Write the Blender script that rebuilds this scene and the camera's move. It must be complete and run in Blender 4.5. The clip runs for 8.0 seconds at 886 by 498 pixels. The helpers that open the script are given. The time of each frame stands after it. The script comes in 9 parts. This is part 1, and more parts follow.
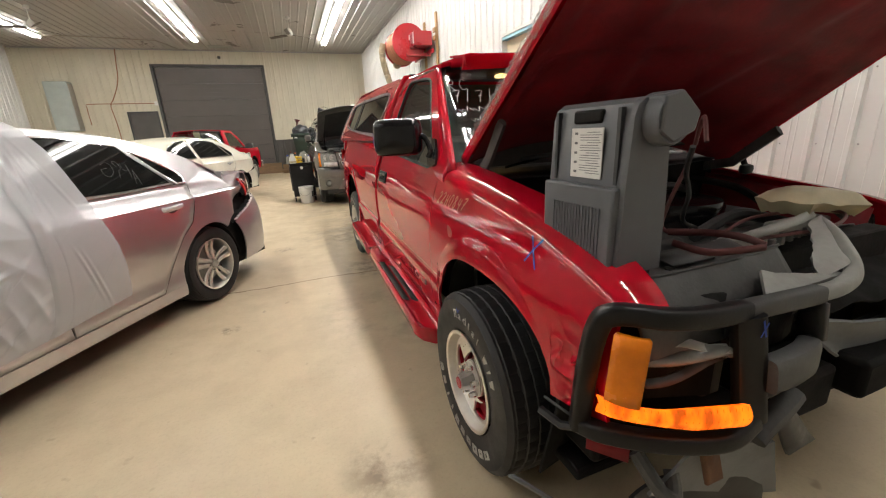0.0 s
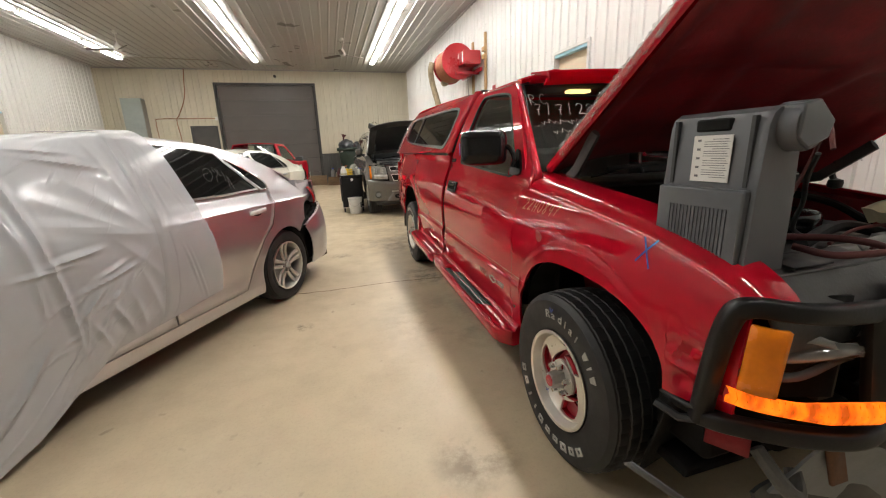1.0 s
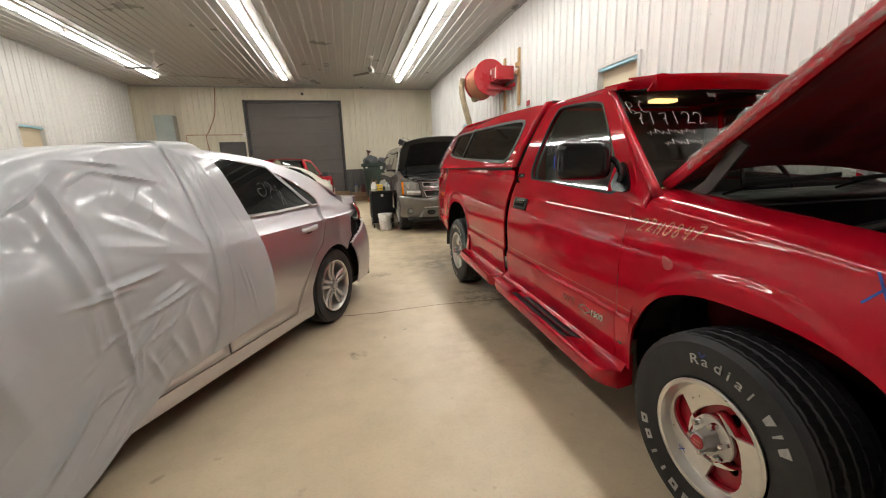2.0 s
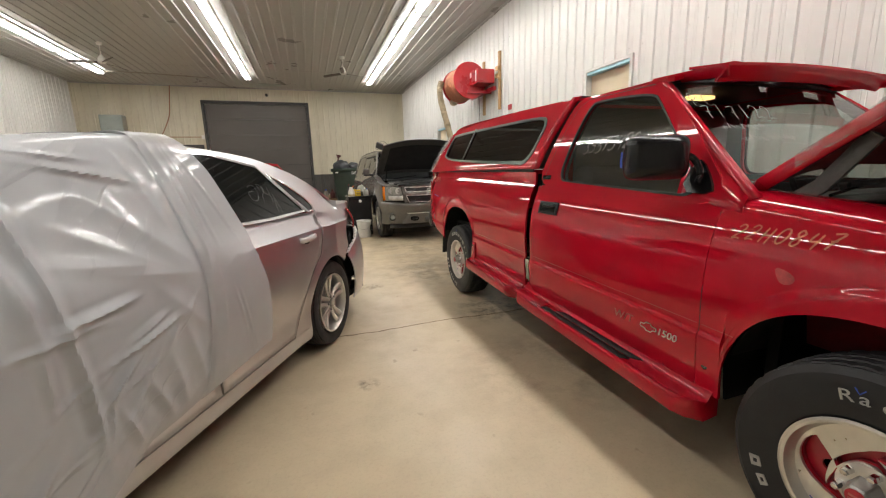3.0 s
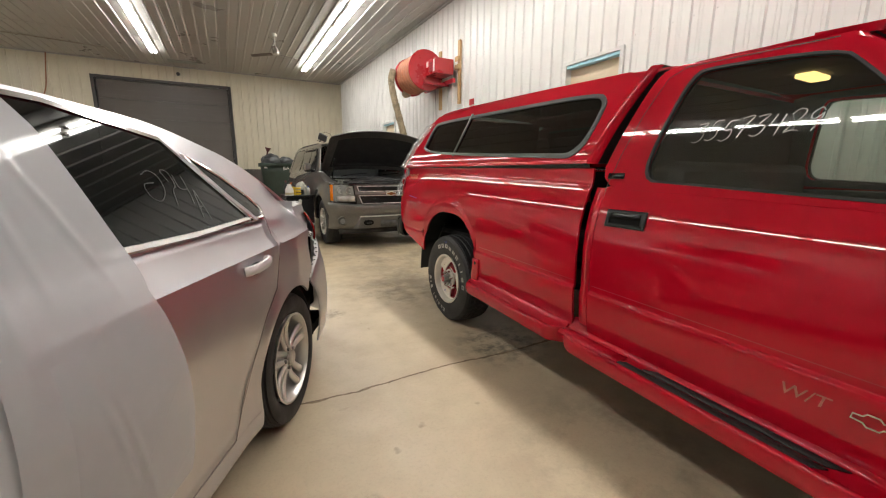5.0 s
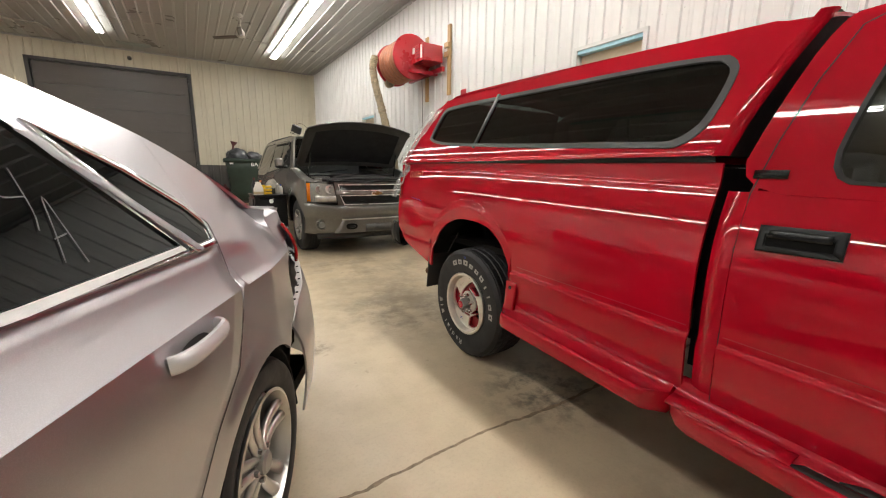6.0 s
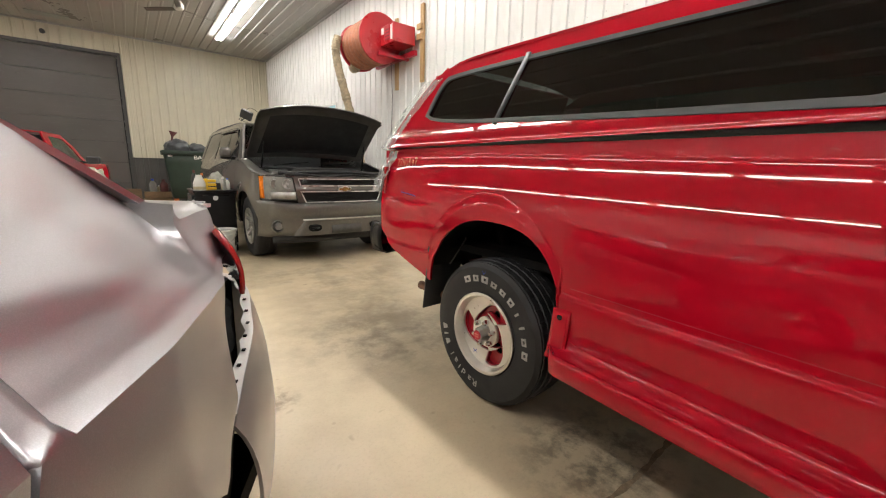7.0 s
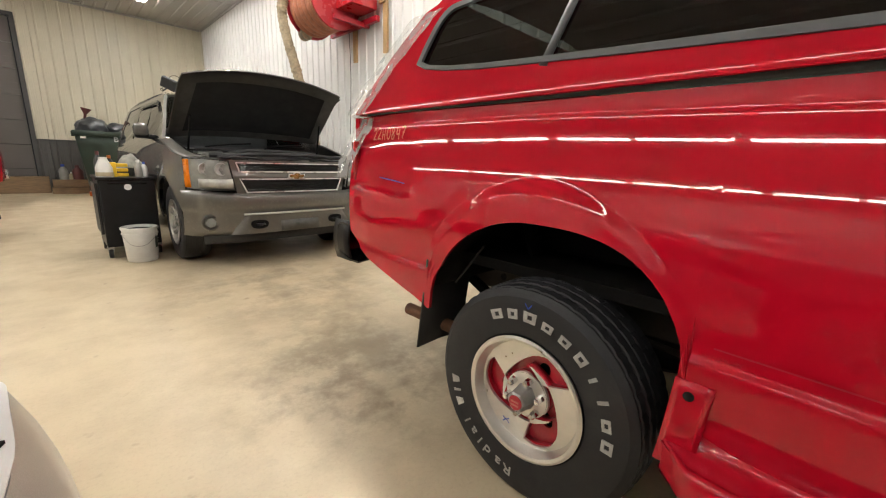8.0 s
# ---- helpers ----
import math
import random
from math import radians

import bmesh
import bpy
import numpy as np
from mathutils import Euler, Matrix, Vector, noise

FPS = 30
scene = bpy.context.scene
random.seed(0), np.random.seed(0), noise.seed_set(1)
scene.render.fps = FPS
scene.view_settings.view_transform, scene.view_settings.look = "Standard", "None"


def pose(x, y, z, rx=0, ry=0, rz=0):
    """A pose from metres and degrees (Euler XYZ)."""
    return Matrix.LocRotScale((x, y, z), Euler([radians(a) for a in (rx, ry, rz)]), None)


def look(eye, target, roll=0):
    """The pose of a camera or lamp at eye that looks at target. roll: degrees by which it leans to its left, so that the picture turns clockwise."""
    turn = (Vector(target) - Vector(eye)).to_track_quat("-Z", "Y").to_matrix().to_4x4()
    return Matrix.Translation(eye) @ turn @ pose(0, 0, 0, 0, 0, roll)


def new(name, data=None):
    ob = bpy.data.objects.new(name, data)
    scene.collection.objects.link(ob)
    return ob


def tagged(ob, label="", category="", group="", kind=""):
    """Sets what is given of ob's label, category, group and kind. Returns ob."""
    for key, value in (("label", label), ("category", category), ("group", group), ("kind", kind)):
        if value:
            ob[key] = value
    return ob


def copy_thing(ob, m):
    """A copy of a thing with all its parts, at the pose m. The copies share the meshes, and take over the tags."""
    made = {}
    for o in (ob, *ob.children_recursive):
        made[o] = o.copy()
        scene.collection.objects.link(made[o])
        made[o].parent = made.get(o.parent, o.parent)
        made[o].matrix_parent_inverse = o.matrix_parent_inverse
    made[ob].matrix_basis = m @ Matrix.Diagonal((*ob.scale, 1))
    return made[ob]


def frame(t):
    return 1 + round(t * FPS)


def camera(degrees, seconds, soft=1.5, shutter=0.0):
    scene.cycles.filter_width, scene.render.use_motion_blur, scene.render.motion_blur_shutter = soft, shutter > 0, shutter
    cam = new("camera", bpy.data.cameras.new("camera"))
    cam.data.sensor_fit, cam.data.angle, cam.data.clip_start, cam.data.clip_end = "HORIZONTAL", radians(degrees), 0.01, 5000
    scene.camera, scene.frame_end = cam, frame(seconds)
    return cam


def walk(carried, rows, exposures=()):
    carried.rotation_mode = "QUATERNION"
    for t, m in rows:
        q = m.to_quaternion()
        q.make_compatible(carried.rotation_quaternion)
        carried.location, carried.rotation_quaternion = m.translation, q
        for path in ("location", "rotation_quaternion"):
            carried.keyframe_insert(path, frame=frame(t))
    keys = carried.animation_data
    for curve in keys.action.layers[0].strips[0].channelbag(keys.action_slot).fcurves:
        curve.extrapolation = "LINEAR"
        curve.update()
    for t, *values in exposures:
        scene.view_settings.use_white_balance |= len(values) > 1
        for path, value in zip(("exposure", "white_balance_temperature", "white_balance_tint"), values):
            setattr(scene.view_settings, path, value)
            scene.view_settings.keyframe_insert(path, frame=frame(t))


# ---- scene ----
cam = camera(97.3, 8.0, soft=1.15)
PATH = [
    (0, (0.143, 0.087, 1.355), (0.799, 1.887, 0.78), -2.8),
    (0.5, (-0.023, 0.041, 1.344), (0.568, 1.875, 0.809), -2.3),
    (1, (-0.157, 0.067, 1.335), (0.361, 1.935, 0.842), -2.1),
    (1.5, (-0.309, 0.234, 1.323), (0.149, 2.128, 0.874), -1.9),
    (2, (-0.459, 0.416, 1.33), (-0.003, 2.32, 0.918), -1.9),
    (3.5, (-0.802, 1.079, 1.296), (-0.054, 2.895, 0.917), -1.4),
    (4, (-0.824, 1.321, 1.303), (0.007, 3.1, 0.922), -0.9),
    (4.5, (-0.85, 1.57, 1.273), (0.042, 3.319, 0.892), -0.2),
    (6, (-0.741, 2.673, 1.246), (0.318, 4.324, 0.854), 0.7),
    (6.5, (-0.662, 3.052, 1.191), (0.472, 4.652, 0.8), 0.9),
    (7, (-0.572, 3.395, 1.168), (0.654, 4.926, 0.777), 1.4),
    (7.5, (-0.428, 3.737, 1.129), (0.895, 5.185, 0.744), 2.4),
    (8, (-0.242, 4.099, 1.111), (1.137, 5.48, 0.672), 1.8),
]
walk(cam, [(t, look(eye, target, roll)) for t, eye, target, roll in PATH], [(0.0, 0.30), (1.0, 0.16), (2.0, 0.03), (4.0, -0.03), (6.0, 0.03), (7.0, 0.14), (8.0, 0.24)])
import functools
# ---- world and exposure ----
world = bpy.data.worlds.new("world")
scene.world = world
world.use_nodes = True
world.node_tree.nodes["Background"].inputs["Color"].default_value = (0.5, 0.55, 0.6, 1)
world.node_tree.nodes["Background"].inputs["Strength"].default_value = 0.02
scene.view_settings.exposure = 0.0
LAMP = 43.0


# ---- materials ----
def _mat(name):
    m = bpy.data.materials.new(name)
    m.use_nodes = True
    nt = m.node_tree
    return m, nt, nt.nodes["Principled BSDF"]


def _noise(nt, scale, detail=4.0, rough=0.6, stretch=(1, 1, 1), kind="Object"):
    tc = nt.nodes.new("ShaderNodeTexCoord")
    mp = nt.nodes.new("ShaderNodeMapping")
    mp.inputs["Scale"].default_value = stretch
    n = nt.nodes.new("ShaderNodeTexNoise")
    n.inputs["Scale"].default_value, n.inputs["Detail"].default_value, n.inputs["Roughness"].default_value = scale, detail, rough
    nt.links.new(tc.outputs[kind], mp.inputs["Vector"])
    nt.links.new(mp.outputs["Vector"], n.inputs["Vector"])
    return n.outputs["Fac"]


def _range(nt, value, lo, hi, a, b):
    r = nt.nodes.new("ShaderNodeMapRange")
    for key, v in zip(("From Min", "From Max", "To Min", "To Max"), (lo, hi, a, b)):
        r.inputs[key].default_value = v
    nt.links.new(value, r.inputs["Value"])
    return r.outputs["Result"]


def _mix(nt, fac, a, b, blend="MIX"):
    m = nt.nodes.new("ShaderNodeMix")
    m.data_type, m.blend_type = "RGBA", blend
    for sock, v in ((m.inputs[0], fac), (m.inputs[6], a), (m.inputs[7], b)):
        if isinstance(v, (int, float)):
            sock.default_value = v
        elif isinstance(v, tuple):
            sock.default_value = (*v, 1)
        else:
            nt.links.new(v, sock)
    return m.outputs[2]


def _bump(nt, value, strength, distance):
    b = nt.nodes.new("ShaderNodeBump")
    b.inputs["Strength"].default_value, b.inputs["Distance"].default_value = strength, distance
    nt.links.new(value, b.inputs["Height"])
    return b.outputs["Normal"]


def plain(name, color, rough=0.5, metal=0.0, vary=0.25, scale=12.0, bump=0.0, coat=0.0, dirt=None, fine=90.0, stretch=(1, 1, 1), specular=0.5):
    """A surface with stains at a large scale and grain at a fine one."""
    m, nt, p = _mat(name)
    big, small = _noise(nt, scale, stretch=stretch), _noise(nt, fine, 3.0, stretch=stretch)
    dark = tuple(c * (1 - vary) for c in color)
    light = tuple(min(1, c * (1 + 0.5 * vary)) for c in color)
    col = _mix(nt, _range(nt, big, 0.3, 0.7, 0, 1), dark, light)
    col = _mix(nt, _range(nt, small, 0.35, 0.65, 0.0, 0.5 * vary), col, dark)
    if dirt:
        col = _mix(nt, _range(nt, _noise(nt, scale * 0.4, 6.0, 0.7), 0.55, 0.75, 0, dirt[1]), col, dirt[0])
    nt.links.new(col, p.inputs["Base Color"])
    nt.links.new(_range(nt, big, 0.3, 0.7, max(0.02, rough * 0.8), min(1, rough * 1.2)), p.inputs["Roughness"])
    p.inputs["Metallic"].default_value = metal
    p.inputs["Specular IOR Level"].default_value = specular
    p.inputs["Coat Weight"].default_value = coat
    if bump:
        nt.links.new(_bump(nt, small, 0.4, bump), p.inputs["Normal"])
    return m


def paint(name, color, metal=0.0, rough=0.3, coat=1.0, dust=0.12, wave=0.0012):
    """Car paint under clear coat, with orange peel, soft panel waves and a little dust."""
    m, nt, p = _mat(name)
    big, small, flake = _noise(nt, 2.2, 3.0), _noise(nt, 40, 5.0, 0.7), _noise(nt, 700, 1.0)
    col = _mix(nt, _range(nt, big, 0.3, 0.7, 0.0, 1.0), tuple(c * 0.92 for c in color), tuple(min(1, c * 1.06) for c in color))
    if metal:
        col = _mix(nt, _range(nt, flake, 0.4, 0.7, 0, 0.25), col, tuple(min(1, c * 1.5) for c in color))
    col = _mix(nt, _range(nt, small, 0.55, 0.8, 0, dust), col, (0.42, 0.38, 0.33))
    nt.links.new(col, p.inputs["Base Color"])
    p.inputs["Metallic"].default_value, p.inputs["Roughness"].default_value = metal, rough
    p.inputs["Coat Weight"].default_value = coat
    p.inputs["Coat IOR"].default_value = 1.5
    p.inputs["Specular IOR Level"].default_value = 0.0
    nt.links.new(_range(nt, small, 0.45, 0.8, 0.012, 0.03), p.inputs["Coat Roughness"])
    nt.links.new(_bump(nt, _noise(nt, 3.0, 0.0), 0.05, wave), p.inputs["Coat Normal"])
    return m


def glow(name, color, strength):
    m, nt, p = _mat(name)
    p.inputs["Base Color"].default_value = (*(c * 0.25 for c in color), 1)
    p.inputs["Emission Color"].default_value = (*color, 1)
    p.inputs["Emission Strength"].default_value = strength
    return m


def pane(name, tint, alpha_like=0.0, rough=0.02):
    """Thin glass: a clear pass mixed with a mirror gloss, so that the light goes straight on."""
    m, nt, p = _mat(name)
    nt.nodes.remove(p)
    out = nt.nodes["Material Output"]
    t, g, f, mx = (nt.nodes.new(n) for n in ("ShaderNodeBsdfTransparent", "ShaderNodeBsdfGlossy", "ShaderNodeFresnel", "ShaderNodeMixShader"))
    t.inputs["Color"].default_value = (*tint, 1)
    g.inputs["Roughness"].default_value = rough
    f.inputs["IOR"].default_value = 1.5
    nt.links.new(_range(nt, f.outputs["Fac"], 0, 1, 0.02 + alpha_like, 1), mx.inputs["Fac"])
    nt.links.new(t.outputs["BSDF"], mx.inputs[1])
    nt.links.new(g.outputs["BSDF"], mx.inputs[2])
    nt.links.new(mx.outputs["Shader"], out.inputs["Surface"])
    return m


def film(name, color, clear, rough=0.12, dents=0.004, gloss=0.6):
    """Plastic sheeting: part clear, part milky, glossy and crinkled."""
    m, nt, p = _mat(name)
    big = _noise(nt, 3.0, 4.0)
    nt.links.new(_mix(nt, _range(nt, big, 0.3, 0.7, 0, 1), tuple(c * 0.9 for c in color), color), p.inputs["Base Color"])
    p.inputs["Roughness"].default_value = rough
    p.inputs["Alpha"].default_value = 1 - clear
    p.inputs["Coat Weight"].default_value = gloss
    p.inputs["Coat Roughness"].default_value = 0.09
    # long crinkles along the slant, where the sheet is loose
    tc, turn, mp, n = (nt.nodes.new(k) for k in ("ShaderNodeTexCoord", "ShaderNodeMapping", "ShaderNodeMapping", "ShaderNodeTexNoise"))
    turn.inputs["Rotation"].default_value = (radians(-36), 0, 0)
    mp.inputs["Scale"].default_value = (0.6, 0.55, 3.4)
    n.inputs["Scale"].default_value, n.inputs["Detail"].default_value, n.inputs["Distortion"].default_value = 2.0, 1.5, 0.5
    nt.links.new(tc.outputs["Object"], turn.inputs["Vector"])
    nt.links.new(turn.outputs["Vector"], mp.inputs["Vector"])
    nt.links.new(mp.outputs["Vector"], n.inputs["Vector"])
    d1, d2, d3 = (nt.nodes.new("ShaderNodeMath") for _ in range(3))
    d1.operation, d2.operation, d3.operation = "SUBTRACT", "ABSOLUTE", "MULTIPLY"
    d1.inputs[1].default_value = 0.5
    nt.links.new(n.outputs["Fac"], d1.inputs[0])
    nt.links.new(d1.outputs[0], d2.inputs[0])
    nt.links.new(_range(nt, d2.outputs[0], 0.0, 0.035, 1.0, 0.0), d3.inputs[0])
    nt.links.new(_range(nt, _noise(nt, 1.3, 2.0), 0.42, 0.6, 0.0, 1.0), d3.inputs[1])
    nt.links.new(_bump(nt, d3.outputs[0], 0.6, dents), p.inputs["Normal"])
    return m


def concrete(name):
    """Tan sealed concrete, worn shiny, with scuffs, an oil stain, damp tracks behind the pickup and darker patches
    beside and below the vehicles.
    """
    m, nt, p = _mat(name)
    big, mid, fine, wide = _noise(nt, 0.5, 5.0, 0.6), _noise(nt, 3.5, 6.0, 0.65), _noise(nt, 60.0, 4.0, 0.7), _noise(nt, 1.3, 8.0, 0.72)
    col = _mix(nt, _range(nt, big, 0.35, 0.65, 0, 1), (0.52, 0.425, 0.284), (0.60, 0.498, 0.344))
    col = _mix(nt, _range(nt, mid, 0.42, 0.75, 0, 0.30), col, (0.30, 0.24, 0.165))
    col = _mix(nt, _range(nt, fine, 0.5, 0.75, 0, 0.22), col, (0.27, 0.22, 0.16))
    col = _mix(nt, _range(nt, _noise(nt, 9.0, 2.0, 0.5), 0.70, 0.78, 0, 0.5), col, (0.20, 0.14, 0.09))
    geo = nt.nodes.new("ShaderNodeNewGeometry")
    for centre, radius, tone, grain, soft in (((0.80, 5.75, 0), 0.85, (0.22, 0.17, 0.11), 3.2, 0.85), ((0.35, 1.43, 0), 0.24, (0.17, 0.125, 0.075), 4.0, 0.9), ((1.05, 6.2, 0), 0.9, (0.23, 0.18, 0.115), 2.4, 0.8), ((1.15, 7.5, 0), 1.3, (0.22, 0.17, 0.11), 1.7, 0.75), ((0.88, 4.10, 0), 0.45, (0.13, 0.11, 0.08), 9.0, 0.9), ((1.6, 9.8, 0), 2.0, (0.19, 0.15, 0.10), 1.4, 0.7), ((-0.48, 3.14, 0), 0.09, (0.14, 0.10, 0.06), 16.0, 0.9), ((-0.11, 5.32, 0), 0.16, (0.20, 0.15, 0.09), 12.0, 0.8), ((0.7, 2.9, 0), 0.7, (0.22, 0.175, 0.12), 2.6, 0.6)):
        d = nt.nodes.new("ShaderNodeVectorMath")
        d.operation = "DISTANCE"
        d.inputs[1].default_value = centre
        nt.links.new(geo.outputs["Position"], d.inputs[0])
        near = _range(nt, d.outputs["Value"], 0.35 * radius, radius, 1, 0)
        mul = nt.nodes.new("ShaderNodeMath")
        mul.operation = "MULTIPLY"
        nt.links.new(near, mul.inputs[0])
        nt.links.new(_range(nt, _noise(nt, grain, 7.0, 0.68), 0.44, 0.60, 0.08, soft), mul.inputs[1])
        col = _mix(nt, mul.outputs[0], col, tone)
    nt.links.new(col, p.inputs["Base Color"])
    nt.links.new(_range(nt, mid, 0.3, 0.7, 0.30, 0.55), p.inputs["Roughness"])
    nt.links.new(_bump(nt, fine, 0.15, 0.002), p.inputs["Normal"])
    return m


M = {}
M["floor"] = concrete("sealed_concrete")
M["white_steel"] = plain("white_painted_steel", (0.69, 0.685, 0.665), 0.36, vary=0.07, scale=1.2, dirt=((0.45, 0.42, 0.36), 0.18))
# far below the wall white: the ceiling's shade is put into this colour
M["ceiling_steel"] = plain("shaded_ceiling_steel", (0.38, 0.372, 0.352), 0.33, vary=0.08, scale=0.9, dirt=((0.40, 0.38, 0.33), 0.2))
M["cream_steel"] = plain("cream_painted_steel", (0.58, 0.535, 0.42), 0.4, vary=0.09, scale=1.1, dirt=((0.4, 0.35, 0.25), 0.2))
M["wainscot"] = plain("charcoal_steel", (0.075, 0.072, 0.068), 0.45, vary=0.2, scale=2)
M["door_steel"] = plain("brown_door_steel", (0.095, 0.083, 0.076), 0.45, vary=0.15, scale=1.5)
M["trim_dark"] = plain("dark_trim", (0.05, 0.047, 0.045), 0.5, vary=0.2)
M["red"] = paint("red_car_paint", (0.44, 0.004, 0.017), rough=0.5, dust=0.012, wave=0.0005)
M["red_under"] = plain("dusty_red_primer", (0.205, 0.013, 0.019), 0.55, vary=0.5, scale=5, bump=0.003, dirt=((0.035, 0.016, 0.014), 0.7), fine=60.0, specular=0.3)
M["silver"] = paint("silver_car_paint", (0.57, 0.56, 0.59), metal=0.9, rough=0.34, coat=0.4, dust=0.01, wave=0.0003)
# whiter copy of the body silver, with the ceiling's reflection painted in
M["handle_silver_lit"] = paint("ceiling_lit_silver_paint", (0.72, 0.71, 0.72), metal=0.3, rough=0.3, coat=1.0, dust=0.0)
M["white_paint"] = paint("pearl_white_paint", (0.78, 0.74, 0.64), rough=0.3, dust=0.05)
M["pewter"] = paint("pewter_car_paint", (0.13, 0.124, 0.115), metal=0.6, rough=0.36, dust=0.22)
M["tyre"] = plain("tyre_rubber", (0.013, 0.013, 0.0145), 0.6, vary=0.35, scale=9, bump=0.0015, dirt=((0.045, 0.042, 0.038), 0.4))
M["letter"] = plain("white_tyre_lettering", (0.42, 0.41, 0.38), 0.7, vary=0.3, scale=30)
M["black_plastic"] = plain("black_plastic", (0.009, 0.009, 0.010), 0.38, vary=0.35, scale=8, bump=0.001, dirt=((0.022, 0.021, 0.020), 0.35), specular=0.28)
M["gloss_black"] = plain("gloss_black_plastic", (0.008, 0.008, 0.009), 0.16, vary=0.2, specular=0.4)
M["rubber"] = plain("black_rubber", (0.02, 0.02, 0.02), 0.7, vary=0.3, bump=0.001)
M["grey_trim"] = plain("grey_trim", (0.052, 0.052, 0.055), 0.42, vary=0.2)
M["dark"] = plain("underbody_black", (0.007, 0.0065, 0.006), 0.85, vary=0.5, scale=6, bump=0.002, dirt=((0.022, 0.018, 0.014), 0.5), specular=0.2)
M["engine_grey"] = plain("dusty_engine_metal", (0.10, 0.098, 0.092), 0.6, metal=0.2, vary=0.5, scale=7, bump=0.002)
# lighter than the trim grey: light on the open bay is put into it
M["bay_lit_grey"] = plain("lit_bay_plastic", (0.16, 0.155, 0.14), 0.65, vary=0.4, scale=9, bump=0.002)
M["pale_plastic"] = plain("worn_pale_grey_plastic", (0.30, 0.30, 0.28), 0.55, vary=0.3, scale=5, dirt=((0.12, 0.11, 0.10), 0.6))
M["tank"] = plain("yellowed_tank_plastic", (0.46, 0.40, 0.26), 0.5, vary=0.25, scale=5)
M["alloy"] = plain("machined_alloy", (0.72, 0.70, 0.66), 0.33, metal=0.85, vary=0.12, scale=10)
M["alloy_dull"] = plain("brake_dusted_alloy", (0.45, 0.44, 0.41), 0.42, metal=0.7, vary=0.25, scale=10)
M["chrome"] = plain("chrome", (0.75, 0.75, 0.76), 0.1, metal=1.0, vary=0.05)
M["bright_trim"] = plain("satin_bright_trim", (0.85, 0.84, 0.82), 0.30, metal=0.6, vary=0.06)
M["steel"] = plain("bare_steel", (0.42, 0.41, 0.40), 0.4, metal=0.9, vary=0.3)
M["rust"] = plain("rusted_steel", (0.16, 0.075, 0.04), 0.8, metal=0.2, vary=0.5, scale=14, bump=0.002)
M["rim_red"] = plain("red_rim_enamel", (0.40, 0.006, 0.02), 0.35, vary=0.15, coat=0.6)
M["glass"] = pane("clear_glass", (0.72, 0.76, 0.74))
M["tint"] = pane("tinted_glass", (0.62, 0.70, 0.64), 0.07)
M["dark_tint"] = plain("dark_tinted_glass", (0.005, 0.006, 0.006), 0.02, vary=0.3, scale=2, specular=0.22)
M["topper_tint"] = pane("topper_tinted_glass", (0.05, 0.06, 0.056), 0.0)
M["film"] = film("milky_plastic_sheet", (0.47, 0.485, 0.51), 0.03, rough=0.6, dents=0.009, gloss=0.42)
M["film2"] = film("second_milky_plastic_sheet", (0.58, 0.595, 0.62), 0.30, rough=0.5, dents=0.0015, gloss=0.4)
M["clear_film"] = film("clear_plastic_wrap", (0.80, 0.79, 0.79), 0.64, rough=0.10, dents=0.012, gloss=1.0)
M["wrap_film"] = film("crinkled_wrap_film", (0.70, 0.69, 0.69), 0.80, rough=0.10, dents=0.012, gloss=1.0)
M["dusty_black"] = plain("dusty_black_steel", (0.068, 0.067, 0.066), 0.5, vary=0.5, scale=6, bump=0.002)
M["amber"] = plain("amber_lens", (0.72, 0.19, 0.005), 0.25, vary=0.2, coat=0.25, specular=0.25)
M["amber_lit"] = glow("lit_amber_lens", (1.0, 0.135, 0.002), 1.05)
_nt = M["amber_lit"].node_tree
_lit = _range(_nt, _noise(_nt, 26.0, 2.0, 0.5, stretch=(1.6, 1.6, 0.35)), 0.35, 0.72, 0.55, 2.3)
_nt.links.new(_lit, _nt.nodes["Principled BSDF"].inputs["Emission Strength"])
M["dome_lit"] = glow("lit_dome_lamp", (1.0, 0.62, 0.22), 3.0)
M["tube"] = glow("lit_led_tube", (1.0, 0.972, 0.92), LAMP)
M["tube_boosted"] = glow("boosted_led_tube", (1.0, 0.972, 0.92), 1.65 * LAMP)
M["frame_brown"] = plain("dusty_frame_steel", (0.060, 0.050, 0.038), 0.75, vary=0.45, scale=8, bump=0.002, dirt=((0.10, 0.075, 0.05), 0.4), specular=0.25)
M["tail_red"] = plain("red_tail_lens", (0.35, 0.006, 0.008), 0.1, vary=0.2, coat=1.0)
M["lens"] = plain("hazy_headlamp_lens", (0.22, 0.22, 0.21), 0.18, vary=0.25, scale=16, coat=1.0)
M["gold"] = plain("gold_badge", (0.55, 0.38, 0.13), 0.25, metal=0.9, vary=0.15)
M["wood"] = plain("pine_lumber", (0.46, 0.29, 0.13), 0.6, vary=0.3, scale=6, stretch=(6, 6, 0.7), bump=0.001)
M["old_wood"] = plain("dirty_lumber", (0.22, 0.14, 0.075), 0.75, vary=0.4, scale=5, stretch=(1, 6, 6), bump=0.002)
M["reel_red"] = plain("red_enamel", (0.42, 0.012, 0.02), 0.3, vary=0.12, scale=4, coat=0.5)
M["hose"] = plain("terracotta_hose", (0.42, 0.16, 0.085), 0.65, vary=0.3, scale=18, bump=0.003)
M["sleeve"] = plain("crumpled_canvas_sleeve", (0.40, 0.32, 0.21), 0.85, vary=0.4, scale=25, bump=0.006)
M["case_grey"] = plain("grey_moulded_plastic", (0.10, 0.104, 0.114), 0.42, vary=0.12, scale=10, bump=0.0008)
